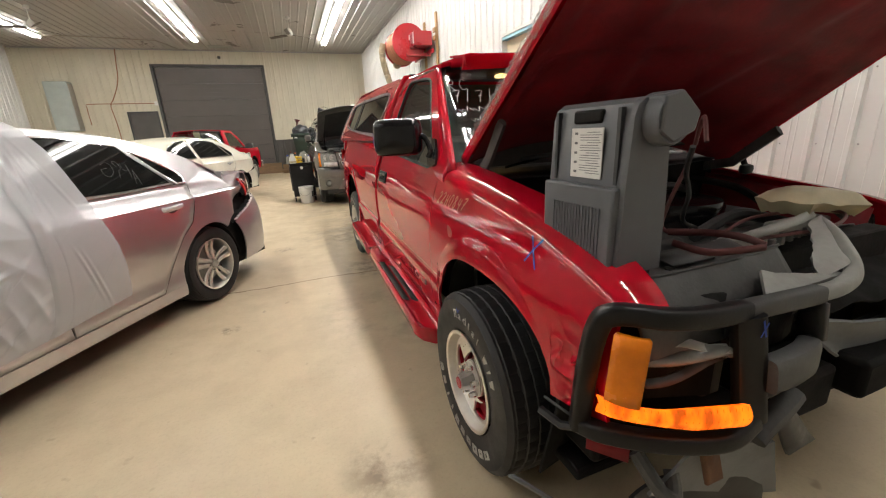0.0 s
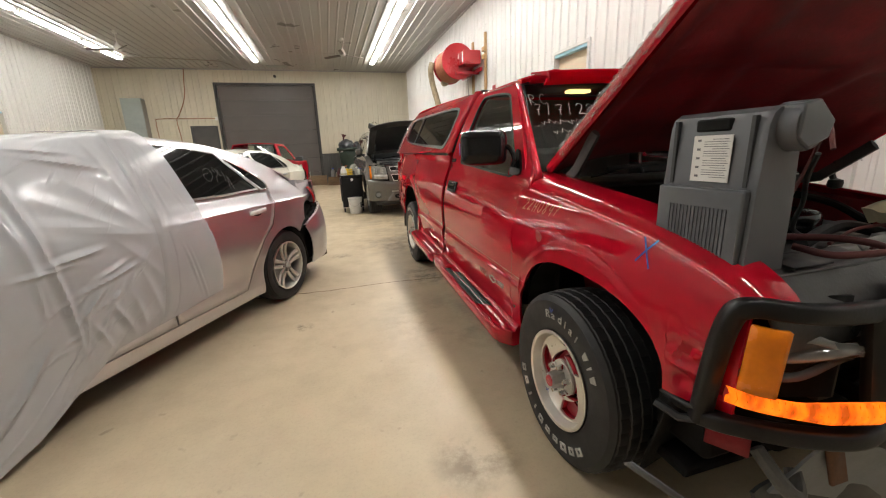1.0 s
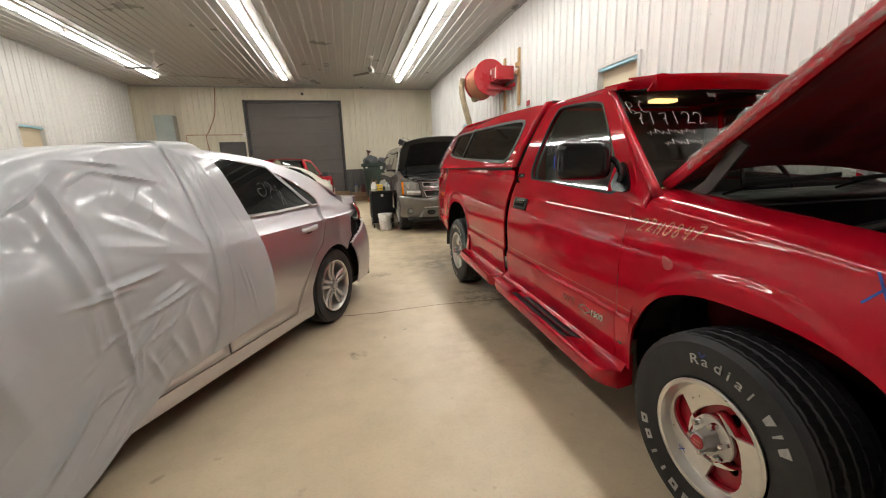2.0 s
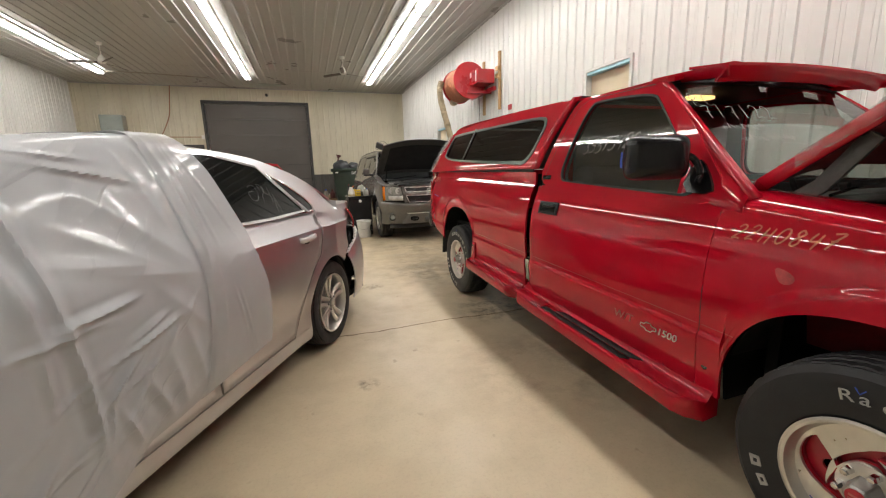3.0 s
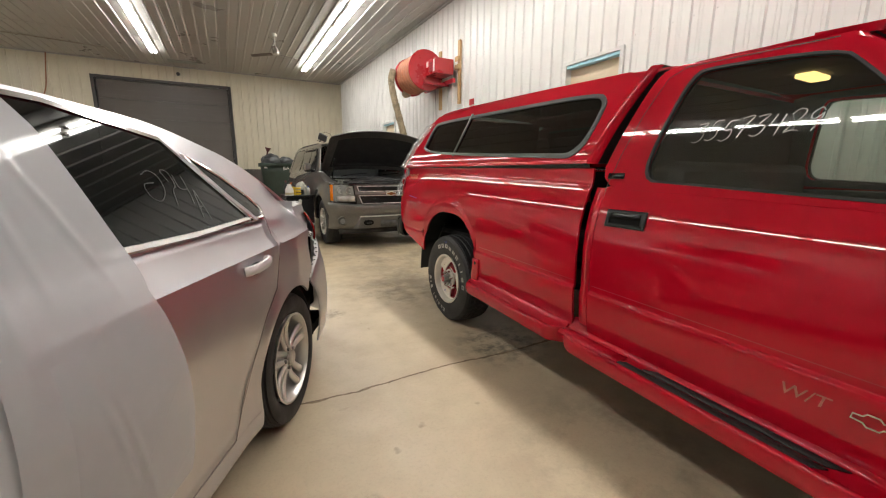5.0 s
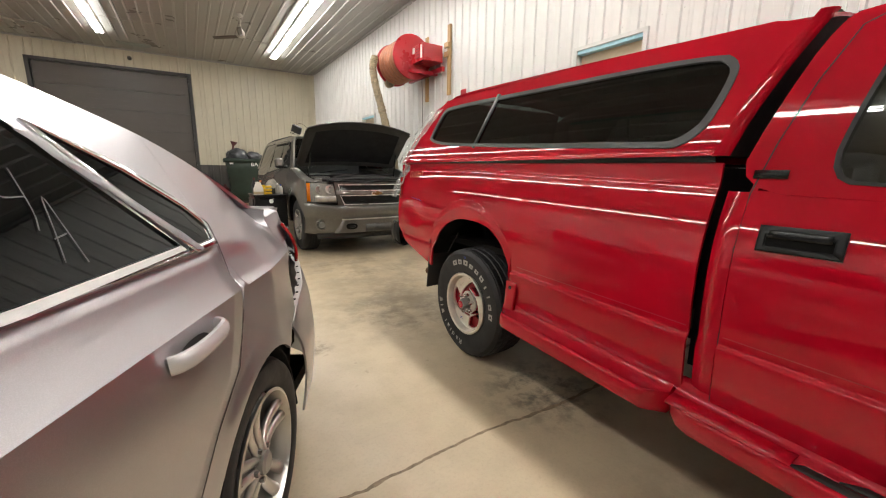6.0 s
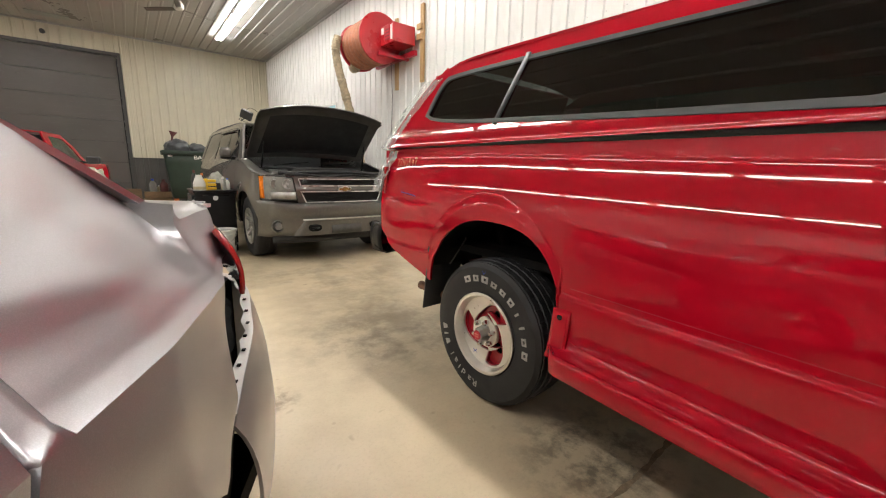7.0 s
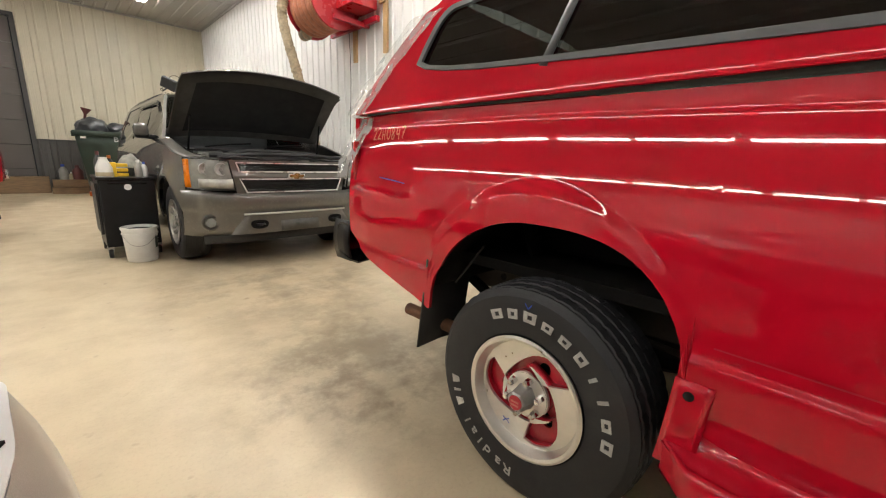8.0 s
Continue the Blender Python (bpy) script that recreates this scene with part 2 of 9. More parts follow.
M["worn_grey"] = plain("worn_dark_grey_plastic", (0.075, 0.075, 0.073), 0.6, vary=0.5, scale=7, bump=0.001, dirt=((0.05, 0.048, 0.044), 0.7))
M["fascia_grey"] = plain("scuffed_fascia_grey", (0.19, 0.20, 0.215), 0.55, vary=0.35, scale=6, bump=0.001, dirt=((0.08, 0.075, 0.065), 0.6))
M["case_dark"] = plain("dark_grey_plastic", (0.028, 0.029, 0.031), 0.45, vary=0.3)
M["paper"] = plain("white_paper", (0.75, 0.74, 0.72), 0.7, vary=0.05)
M["ink"] = plain("grey_ink", (0.16, 0.16, 0.17), 0.7, vary=0.1)
M["orange_ink"] = plain("orange_grease_pencil", (0.66, 0.17, 0.11), 0.75, vary=0.45, scale=60)
M["chip"] = plain("chipped_red_paint", (0.40, 0.045, 0.045), 0.6, vary=0.4, scale=50)
M["faded_letter"] = plain("faded_letter_film", (0.50, 0.13, 0.11), 0.5, vary=0.5, scale=40)
M["faint_ink"] = plain("faint_window_marker", (0.22, 0.22, 0.22), 0.8, vary=0.4, scale=60)
M["white_ink"] = plain("white_window_marker", (0.42, 0.42, 0.41), 0.8, vary=0.3, scale=60)
M["blue_ink"] = plain("blue_grease_pencil", (0.03, 0.08, 0.45), 0.7, vary=0.25, scale=60)
M["cable"] = plain("red_cable", (0.10, 0.022, 0.022), 0.5, vary=0.25)
M["green_bin"] = plain("dark_green_plastic", (0.025, 0.045, 0.032), 0.5, vary=0.3, scale=5)
M["bag"] = plain("dark_rubbish_bag", (0.05, 0.055, 0.06), 0.35, vary=0.3, bump=0.004)
M["bucket"] = plain("white_bucket_plastic", (0.68, 0.67, 0.64), 0.4, vary=0.12, scale=7)
M["yellow"] = plain("yellow_plastic", (0.75, 0.48, 0.02), 0.4, vary=0.15)
M["orange"] = plain("orange_plastic", (0.55, 0.13, 0.02), 0.5, vary=0.2)
M["galv"] = plain("grey_green_duct_metal", (0.36, 0.40, 0.38), 0.4, metal=0.2, vary=0.12, scale=3)
M["board"] = plain("tan_window_board", (0.60, 0.51, 0.37), 0.6, vary=0.1, scale=3)
# daylight leaking in at the window heads, painted as a plain colour
M["pale_blue"] = plain("pale_blue_daylight", (0.35, 0.62, 0.72), 0.5, vary=0.12)
M["frame_white"] = plain("white_window_frame", (0.62, 0.62, 0.60), 0.4, vary=0.1)
M["conduit"] = plain("galvanised_conduit", (0.40, 0.38, 0.34), 0.45, metal=0.4, vary=0.2)
M["brown_cable"] = plain("rust_brown_cable", (0.30, 0.13, 0.07), 0.6, vary=0.2)
M["fan_white"] = plain("white_fan_enamel", (0.70, 0.69, 0.65), 0.35, vary=0.1)
M["fan_blade"] = plain("brown_fan_blade", (0.12, 0.10, 0.085), 0.5, vary=0.2)
M["rag"] = plain("grey_shop_rag", (0.30, 0.30, 0.26), 0.9, vary=0.4, scale=20, bump=0.004)
M["crack"] = plain("dark_joint_filler", (0.27, 0.205, 0.135), 0.9, vary=0.5, scale=30)
M["seat"] = plain("grey_seat_cloth", (0.09, 0.09, 0.095), 0.9, vary=0.3, bump=0.002)
M["hood_black"] = plain("black_hood_liner", (0.016, 0.016, 0.017), 0.8, vary=0.4, scale=7, bump=0.003)


# ---- mesh helpers ----
def lerp(a, b, t):
    return a + (b - a) * t


def curve_at(x, xs, ys):
    return float(np.interp(x, xs, ys))


@functools.lru_cache(maxsize=None)
def _slopes(xs, ys):
    h = [b - a for a, b in zip(xs, xs[1:])]
    d = [(b - a) / s for a, b, s in zip(ys, ys[1:], h)]
    inner = []
    for k in range(len(d) - 1):
        if d[k] * d[k + 1] <= 0:
            inner.append(0.0)
        else:
            w1, w2 = 2 * h[k + 1] + h[k], h[k + 1] + 2 * h[k]
            inner.append((w1 + w2) / (w1 / d[k] + w2 / d[k + 1]))
    return (d[0], *inner, d[-1])


def soft_at(x, xs, ys):
    """A smooth curve through the points that never overshoots."""
    if x <= xs[0] or x >= xs[-1]:
        return float(ys[0] if x <= xs[0] else ys[-1])
    m = _slopes(tuple(xs), tuple(ys))
    k = max(i for i in range(len(xs) - 1) if xs[i] <= x)
    h = xs[k + 1] - xs[k]
    t = (x - xs[k]) / h
    return ys[k] * (1 + 2 * t) * (1 - t) ** 2 + h * m[k] * t * (1 - t) ** 2 + ys[k + 1] * t * t * (3 - 2 * t) + h * m[k + 1] * t * t * (t - 1)


def spread(a, b, n, *dense):
    """n + 1 even steps from a to b, with more close to the given places."""
    out = set(float(v) for v in np.linspace(a, b, n + 1))
    for c in dense:
        for d in (0.0, 0.004, 0.012, 0.025, 0.045, 0.07):
            for v in (c - d, c + d):
                if a <= v <= b:
                    out.add(float(v))
    keep = []
    for v in sorted(out):
        if not keep or v - keep[-1] > 0.002:
            keep.append(v)
    return keep


def finish(name, bm, material, parent=None, label="", smooth=35.0, thick=0.0, bevel=0.0):
    mesh = bpy.data.meshes.new(name)
    bm.to_mesh(mesh)
    bm.free()
    mesh.materials.append(material)
    if smooth:
        mesh.shade_smooth()
        mesh.set_sharp_from_angle(angle=radians(smooth))
    ob = new(name, mesh)
    if thick:
        mod = ob.modifiers.new("thickness", "SOLIDIFY")
        mod.thickness, mod.offset = thick, -1
        if smooth >= 30 and len(mesh.polygons) > 60:
            mod = ob.modifiers.new("hard_edges", "EDGE_SPLIT")
            mod.split_angle, mod.use_edge_sharp = radians(70), False
    if bevel:
        mod = ob.modifiers.new("worn_edges", "BEVEL")
        mod.width, mod.segments, mod.limit_method, mod.angle_limit = bevel, 2, "ANGLE", radians(40)
    if parent:
        ob.parent = parent
    if label:
        tagged(ob, label)
    return ob


def part(name, bm, material, parent, label="", **kw):
    return finish(name, bm, material, parent, label, **kw)


def thing(name, m=None, label="", category="", group="", kind=""):
    ob = new(name)
    ob.empty_display_size = 0.2
    if m is not None:
        ob.matrix_basis = m
    return tagged(ob, label, category, group, kind)


def solo(name, bm, material, label, category, group="", kind="", m=None, **kw):
    ob = finish(name, bm, material, None, "", **kw)
    if m is not None:
        ob.matrix_basis = m
    return tagged(ob, label, category, group, kind)


def sheet(us, vs, fn, out=None):
    """A skin over a grid of parameters. out: the faces turn away from that point."""
    bm = bmesh.new()
    rows = [[bm.verts.new(fn(u, v)) for v in vs] for u in us]
    for i in range(len(us) - 1):
        for j in range(len(vs) - 1):
            quad = [rows[i][j], rows[i + 1][j], rows[i + 1][j + 1], rows[i][j + 1]]
            try:
                bm.faces.new(quad)
            except ValueError:
                pass
    if out is not None:
        bm.normal_update()
        o = Vector(out)
        if sum(f.normal.dot(f.calc_center_median() - o) * f.calc_area() for f in bm.faces) < 0:
            bmesh.ops.reverse_faces(bm, faces=bm.faces[:])
    return bm


def ring(outer, inner, fn, steps=6, rows=3, out=None):
    """A frame between two closed outlines with as many corners, laid on the surface fn(y, z)."""
    def dense(points):
        res = []
        for k, p in enumerate(points):
            q = points[(k + 1) % len(points)]
            res += [(lerp(p[0], q[0], i / steps), lerp(p[1], q[1], i / steps)) for i in range(steps)]
        return res
    a, b = dense(outer), dense(inner)
    n = len(a)
    return sheet(range(n + 1), range(rows + 1), lambda i, j: fn(lerp(a[i % n][0], b[i % n][0], j / rows), lerp(a[i % n][1], b[i % n][1], j / rows)), out)


def rounded(points, times=2):
    """Cuts the corners of a closed outline; outlines with as many corners stay paired."""
    for _ in range(times):
        points = [q for a, b in zip(points, points[1:] + points[:1]) for q in ((lerp(a[0], b[0], 0.25), lerp(a[1], b[1], 0.25)), (lerp(a[0], b[0], 0.75), lerp(a[1], b[1], 0.75)))]
    return points


def fill(points, fn, rows=5, steps=6, out=None):
    """A pane inside a closed outline, laid on the surface fn(y, z)."""
    cy, cz = (sum(p[k] for p in points) / len(points) for k in (0, 1))
    centre = [(cy + 0.001 * (p[0] - cy), cz + 0.001 * (p[1] - cz)) for p in points]
    return ring(points, centre, fn, steps, rows, out)


def box(x0, x1, y0, y1, z0, z1, bm=None, m=None):
    bm = bm or bmesh.new()
    mat = Matrix.Translation(((x0 + x1) / 2, (y0 + y1) / 2, (z0 + z1) / 2)) @ Matrix.Diagonal((abs(x1 - x0), abs(y1 - y0), abs(z1 - z0), 1))
    bmesh.ops.create_cube(bm, size=1, matrix=(m @ mat) if m is not None else mat)
    return bm


def lathe(profile, steps=32, axis="x", centre=(0, 0, 0), bm=None, closed=False, caps=True):
    """Turns (radius, along) pairs about an axis."""
    bm = bm or bmesh.new()
    rows = []
    for i in range(steps):
        a = 2 * math.pi * i / steps
        row = []
        for r, h in profile:
            p = {"x": (h, r * math.cos(a), r * math.sin(a)), "y": (r * math.cos(a), h, r * math.sin(a)), "z": (r * math.cos(a), r * math.sin(a), h)}[axis]
            row.append(bm.verts.new((p[0] + centre[0], p[1] + centre[1], p[2] + centre[2])))
        rows.append(row)
    n = len(profile)
    for i in range(steps):
        for j in range(n if closed else n - 1):
            bm.faces.new([rows[i][j], rows[(i + 1) % steps][j], rows[(i + 1) % steps][(j + 1) % n], rows[i][(j + 1) % n]])
    if caps and not closed:
        for j in (0, n - 1):
            if profile[j][0] > 1e-5:
                try:
                    bm.faces.new([rows[i][j] for i in range(steps)])
                except ValueError:
                    pass
    bmesh.ops.remove_doubles(bm, verts=bm.verts[:], dist=1e-6)
    bmesh.ops.recalc_face_normals(bm, faces=bm.faces[:])
    return bm


def smooth_path(points, n=8):
    """A Catmull-Rom line through the points."""
    ps = [Vector(p) for p in points]
    ps = [2 * ps[0] - ps[1]] + ps + [2 * ps[-1] - ps[-2]]
    out = []
    for i in range(1, len(ps) - 2):
        a, b, c, d = ps[i - 1:i + 3]
        for k in range(n):
            t = k / n
            out.append(0.5 * (2 * b + (c - a) * t + (2 * a - 5 * b + 4 * c - d) * t * t + (3 * b - a - 3 * c + d) * t ** 3))
    return out + [ps[-2]]


def pipe(points, radius, steps=10, bm=None, wide=None, wobble=0.0):
    """A tube along a line of points. wide: a second half-width, for a rounded flat bar."""
    bm = bm or bmesh.new()
    ps = [Vector(p) for p in points]
    rows, up = [], Vector((0, 0, 1))
    for i, p in enumerate(ps):
        t = (ps[min(i + 1, len(ps) - 1)] - ps[max(i - 1, 0)]).normalized()
        side = t.cross(up)
        side = side.normalized() if side.length > 0.05 else Vector((1, 0, 0))
        top = side.cross(t).normalized()
        r = radius * (1 + wobble * noise.noise(Vector((i * 0.9, radius * 90, 0))))
        rows.append([bm.verts.new(p + side * math.cos(2 * math.pi * k / steps) * r + top * math.sin(2 * math.pi * k / steps) * (wide or r)) for k in range(steps)])
    for a, b in zip(rows, rows[1:]):
        for k in range(steps):
            bm.faces.new([a[k], a[(k + 1) % steps], b[(k + 1) % steps], b[k]])
    bm.faces.new(rows[0])
    bm.faces.new(rows[-1])
    bmesh.ops.recalc_face_normals(bm, faces=bm.faces[:])
    return bm


def writing(text, size, depth=0.001, shear=0.0):
    """Lettering in the built-in font as a bmesh, in the x-y plane, from x = 0."""
    cu = bpy.data.curves.new("writing", "FONT")
    cu.body, cu.size, cu.extrude, cu.shear = text, size, depth, shear
    ob = bpy.data.objects.new("writing", cu)
    scene.collection.objects.link(ob)
    bpy.context.view_layer.update()
    mesh = bpy.data.meshes.new_from_object(ob.evaluated_get(bpy.context.evaluated_depsgraph_get()))
    bm = bmesh.new()
    bm.from_mesh(mesh)
    bpy.data.objects.remove(ob)
    bpy.data.curves.remove(cu)
    bpy.data.meshes.remove(mesh)
    return bm


def laid(bm, fn):
    for v in bm.verts:
        v.co = fn(v.co.x, v.co.y, v.co.z)
    return bm


def strokes(lines, width, fn):
    """Hand-drawn marks: each line of (a, b) points becomes a flat ribbon on the surface fn(a, b)."""
    bm = bmesh.new()
    for line in lines:
        prev = None
        for k, p in enumerate(line):
            q = line[min(k + 1, len(line) - 1)]
            r = line[max(k - 1, 0)]
            d = Vector((q[0] - r[0], q[1] - r[1])).normalized()
            n = Vector((-d.y, d.x)) * width / 2
            pair = [bm.verts.new(fn(p[0] + n.x, p[1] + n.y)), bm.verts.new(fn(p[0] - n.x, p[1] - n.y))]
            if prev:
                bm.faces.new([prev[0], prev[1], pair[1], pair[0]])
            prev = pair
    return bm


GLYPHS = {
    "0": [[(0.5, 1), (0.2, 0.9), (0.05, 0.5), (0.2, 0.08), (0.5, 0), (0.75, 0.3), (0.75, 0.75), (0.5, 1)]],
    "2": [[(0.05, 0.8), (0.3, 1), (0.65, 0.9), (0.6, 0.6), (0.05, 0.02), (0.4, 0.06), (0.75, 0.0)]],
    "3": [[(0.05, 0.95), (0.65, 0.98), (0.3, 0.58), (0.65, 0.45), (0.6, 0.15), (0.3, 0), (0.02, 0.08)]],
    "4": [[(0.15, 1), (0.05, 0.5), (0.7, 0.55)], [(0.6, 0.95), (0.5, 0.0)]],
    "5": [[(0.7, 1), (0.25, 0.97), (0.15, 0.55), (0.55, 0.55), (0.62, 0.2), (0.3, 0), (0.02, 0.08)]],
    "7": [[(0.05, 0.95), (0.7, 1), (0.4, 0.5), (0.25, 0)], [(0.2, 0.5), (0.6, 0.55)]],
    "8": [[(0.6, 0.85), (0.3, 1), (0.15, 0.75), (0.6, 0.35), (0.5, 0.05), (0.2, 0.02), (0.12, 0.3), (0.62, 0.75), (0.6, 0.85)]],
    "9": [[(0.65, 0.85), (0.4, 1), (0.1, 0.75), (0.3, 0.5), (0.65, 0.75), (0.6, 0.4), (0.45, 0)]],
    "H": [[(0.1, 1), (0.05, 0)], [(0.65, 1), (0.6, 0)], [(0.05, 0.5), (0.65, 0.52)]],
    "R": [[(0.1, 0), (0.12, 1), (0.55, 0.9), (0.5, 0.6), (0.12, 0.5), (0.65, 0)]],
    "C": [[(0.65, 0.85), (0.4, 1), (0.1, 0.6), (0.15, 0.15), (0.4, 0), (0.7, 0.12)]],
    "/": [[(0.5, 1.05), (0.15, -0.05)]],
}


def handwriting(text, height, width, step, fn, lean=0.2):
    """Hand-written characters as thin ribbons on the surface fn(a, b), from a = 0."""
    lines = []
    for k, ch in enumerate(text):
        for line in GLYPHS[ch]:
            soft = smooth_path([(x, y, 0) for x, y in line], 4) if len(line) > 2 else [Vector((lerp(line[0][0], line[1][0], i / 4), lerp(line[0][1], line[1][1], i / 4), 0)) for i in range(5)]
            lines.append([((k * step + (p.x * 0.75 + lean * p.y) * height), p.y * height + 0.06 * height * math.sin(k * 2.3)) for p in soft])
    return strokes(lines, width, fn)


def zrow(low, high, v, n, creases):
    """A row's height, snapped so that one row runs along each crease."""
    z = lerp(low, high, v)
    for c in creases:
        if low < c < high and round((c - low) / (high - low) * n) == round(v * n):
            return c
    return z


def arch_z(y, yc, half, top, low, power=2.5):
    t = abs(y - yc) / half
    return low if t >= 1 else low + (top - low) * (1 - t ** power) ** (1 / power)


# ---- the hall ----
XW, XE, YN, YS, ZC = -8.38, 3.64, 18.9, -6.2, 4.82
PANEL = 0.914


def corrugated(width, z0, z1):
    """One sheet of ribbed steel siding: x across, y out of the wall."""
    bm = bmesh.new()
    prof = [(0.0, 0.0)]
    for k in range(4):
        c = (k + 0.5) * 0.2285
        prof += [(c - 0.026, 0.0), (c - 0.014, 0.022), (c + 0.014, 0.022), (c + 0.026, 0.0)]
        if k < 3:
            for e in (0.095, 0.134):
                prof += [(c + e - 0.006, 0.0), (c + e, 0.004), (c + e + 0.006, 0.0)]
    prof += [(0.914, 0.0), (0.918, 0.003)]
    lines = [(x, o) for x, o in prof if x <= width + 0.005]
    if lines[-1][0] < width:
        lines.append((width, 0.0))
    vs = [(bm.verts.new((x, o, z0)), bm.verts.new((x, o, z1))) for x, o in lines]
    for (a, b), (c, d) in zip(vs, vs[1:]):
        bm.faces.new([a, c, d, b])
    return bm


SHEETS = []


def siding(wall, length, m, bands, openings, material):
    """Sheets of siding along a wall, from the pose m. bands: z ranges; openings: (a0, a1, z0, z1)."""
    SHEETS.append((wall, length, m, bands, openings, material))


def lay_siding():
    shared = {}
    for wall, length, m, bands, openings, material in SHEETS:
        cuts = sorted({0.0, length} | {k * PANEL for k in range(1, int(length / PANEL) + 1)} | {o for op in openings for o in op[:2]})
        for a, b in zip(cuts, cuts[1:]):
            if b - a < 0.02:
                continue
            for z0, z1, mat in bands:
                spans = [(z0, z1)]
                for o in openings:
                    if o[0] <= a + 1e-4 and b - 1e-4 <= o[1]:
                        spans = [s for p in spans for s in ((p[0], min(p[1], o[2])), (max(p[0], o[3]), p[1])) if s[1] - s[0] > 0.01]
                for s in spans:
                    key = (round(b - a, 3), s, mat.name)
                    if key not in shared:
                        bm = corrugated(b - a, *s)
                        me = bpy.data.meshes.new("siding_sheet")
                        bm.to_mesh(me)
                        bm.free()
                        me.materials.append(mat)
                        shared[key] = me
                    ob = new("siding_sheet", shared[key])
                    ob.parent = wall
                    ob.matrix_basis = m @ Matrix.Translation((a, 0, 0))


def cut_wall(name, label, x0, x1, y0, y1, openings, along):
    """A solid wall of thickness with openings (a0, a1, z0, z1) through it."""
    bm = bmesh.new()
    lo, hi = (x0, x1) if along == "x" else (y0, y1)
    cuts = sorted({lo, hi} | {o for op in openings for o in op[:2]})
    for a, b in zip(cuts, cuts[1:]):
        spans = [(0.0, ZC + 0.1)]
        for o in openings:
            if o[0] <= a + 1e-4 and b - 1e-4 <= o[1]:
                spans = [s for p in spans for s in ((p[0], o[2]), (o[3], p[1])) if s[1] - s[0] > 0.01]
        for s in spans:
            if along == "x":
                box(a, b, y0, y1, *s, bm=bm)
            else:
                box(x0, x1, a, b, *s, bm=bm)
    return solo(name, bm, M["white_steel"], label, "wall", kind="structure", smooth=0)


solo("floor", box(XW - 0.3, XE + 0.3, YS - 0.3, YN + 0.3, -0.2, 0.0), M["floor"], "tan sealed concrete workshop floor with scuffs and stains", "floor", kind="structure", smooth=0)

# ceiling of ribbed steel, ribs along the hall
bm = bmesh.new()
pts, x = [], XW - 0.2
while x < XE + 0.2:
    pts += [(x, 0.0), (x + 0.085, 0.0), (x + 0.100, 0.020), (x + 0.130, 0.020), (x + 0.145, 0.0)]
    x += 0.2285
vs = [(bm.verts.new((x, YS - 0.2, ZC - h)), bm.verts.new((x, YN + 0.2, ZC - h))) for x, h in pts]
for (a, b), (c, d) in zip(vs, vs[1:]):
    bm.faces.new([a, b, d, c])
box(XW - 0.3, XE + 0.3, YS - 0.3, YN + 0.3, ZC + 0.02, ZC + 0.12, bm=bm)
for y in (-2.4, 6.7, 15.85):
    box(XW, XE, y - 0.02, y + 0.02, ZC - 0.006, ZC + 0.002, bm=bm)
solo("ceiling", bm, M["ceiling_steel"], "white ribbed steel ceiling with long sheets, toned darker for shade", "ceiling", kind="structure", smooth=0)

WIN = [(5.42, 6.33, 1.75, 2.78), (12.98, 13.88, 1.75, 2.72)]
WWIN = [(12.91, 13.80, 1.75, 2.74)]
DOOR = (-4.26, -0.49, 0.0, 4.21)
SIDE = (-5.43, -4.43, 0.0, 2.63)
T = 0.16
east = cut_wall("wall_east", "white ribbed steel wall with small boarded windows", XE + 0.008, XE + T, YS, YN, WIN, "y")
west = cut_wall("wall_west", "white ribbed steel wall with a boarded window", XW - T, XW - 0.008, YS, YN, WWIN, "y")
north = cut_wall("wall_north", "cream ribbed steel end wall with dark wainscot", XW, XE, YN + 0.008, YN + T, [DOOR, SIDE], "x")
south = cut_wall("wall_south", "white ribbed steel end wall", XW, XE, YS - T, YS - 0.008, [], "x")
full = [(0.0, ZC, M["white_steel"])]
# sheets run from the pose's origin along its x axis, ribs towards its y axis
siding(east, YN - YS, Matrix.Translation((XE, YN, 0)) @ pose(0, 0, 0, 0, 0, -90) @ Matrix.Diagonal((1, -1, 1, 1)), full, [(YN - b, YN - a, z0, z1) for a, b, z0, z1 in WIN], None)
siding(west, YN - YS, Matrix.Translation((XW, YS, 0)) @ pose(0, 0, 0, 0, 0, 90) @ Matrix.Diagonal((1, -1, 1, 1)), full, [(a - YS, b - YS, z0, z1) for a, b, z0, z1 in WWIN], None)
siding(north, XE - XW, Matrix.Translation((XW, YN, 0)) @ Matrix.Diagonal((1, -1, 1, 1)), [(0.0, 1.34, M["wainscot"]), (1.34, ZC, M["cream_steel"])], [(o[0] - XW, o[1] - XW, o[2], o[3]) for o in (DOOR, SIDE)], None)
siding(south, XE - XW, Matrix.Translation((XW, YS, 0)), full, [], None)

solo("trim_wainscot", box(DOOR[1] + 0.09, XE, YN - 0.03, YN - 0.004, 1.325, 1.355), M["trim_dark"], "dark cap strip along the wainscot", "trim", kind="structure", smooth=0)
for x0, x1, n in ((XE - 0.05, XE - 0.001, "trim_corner"), (XW + 0.001, XW + 0.05, "trim_corner")):
    solo(n, box(x0, x1, YN - 0.05, YN - 0.001, 0, ZC - 0.02), M["cream_steel"], "cream steel corner trim", "trim", kind="structure", smooth=0)
bm = box(XE - 0.04, XE - 0.002, YS, YN - 0.06, ZC - 0.05, ZC - 0.004)
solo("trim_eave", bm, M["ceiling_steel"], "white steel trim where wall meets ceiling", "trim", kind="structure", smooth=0)
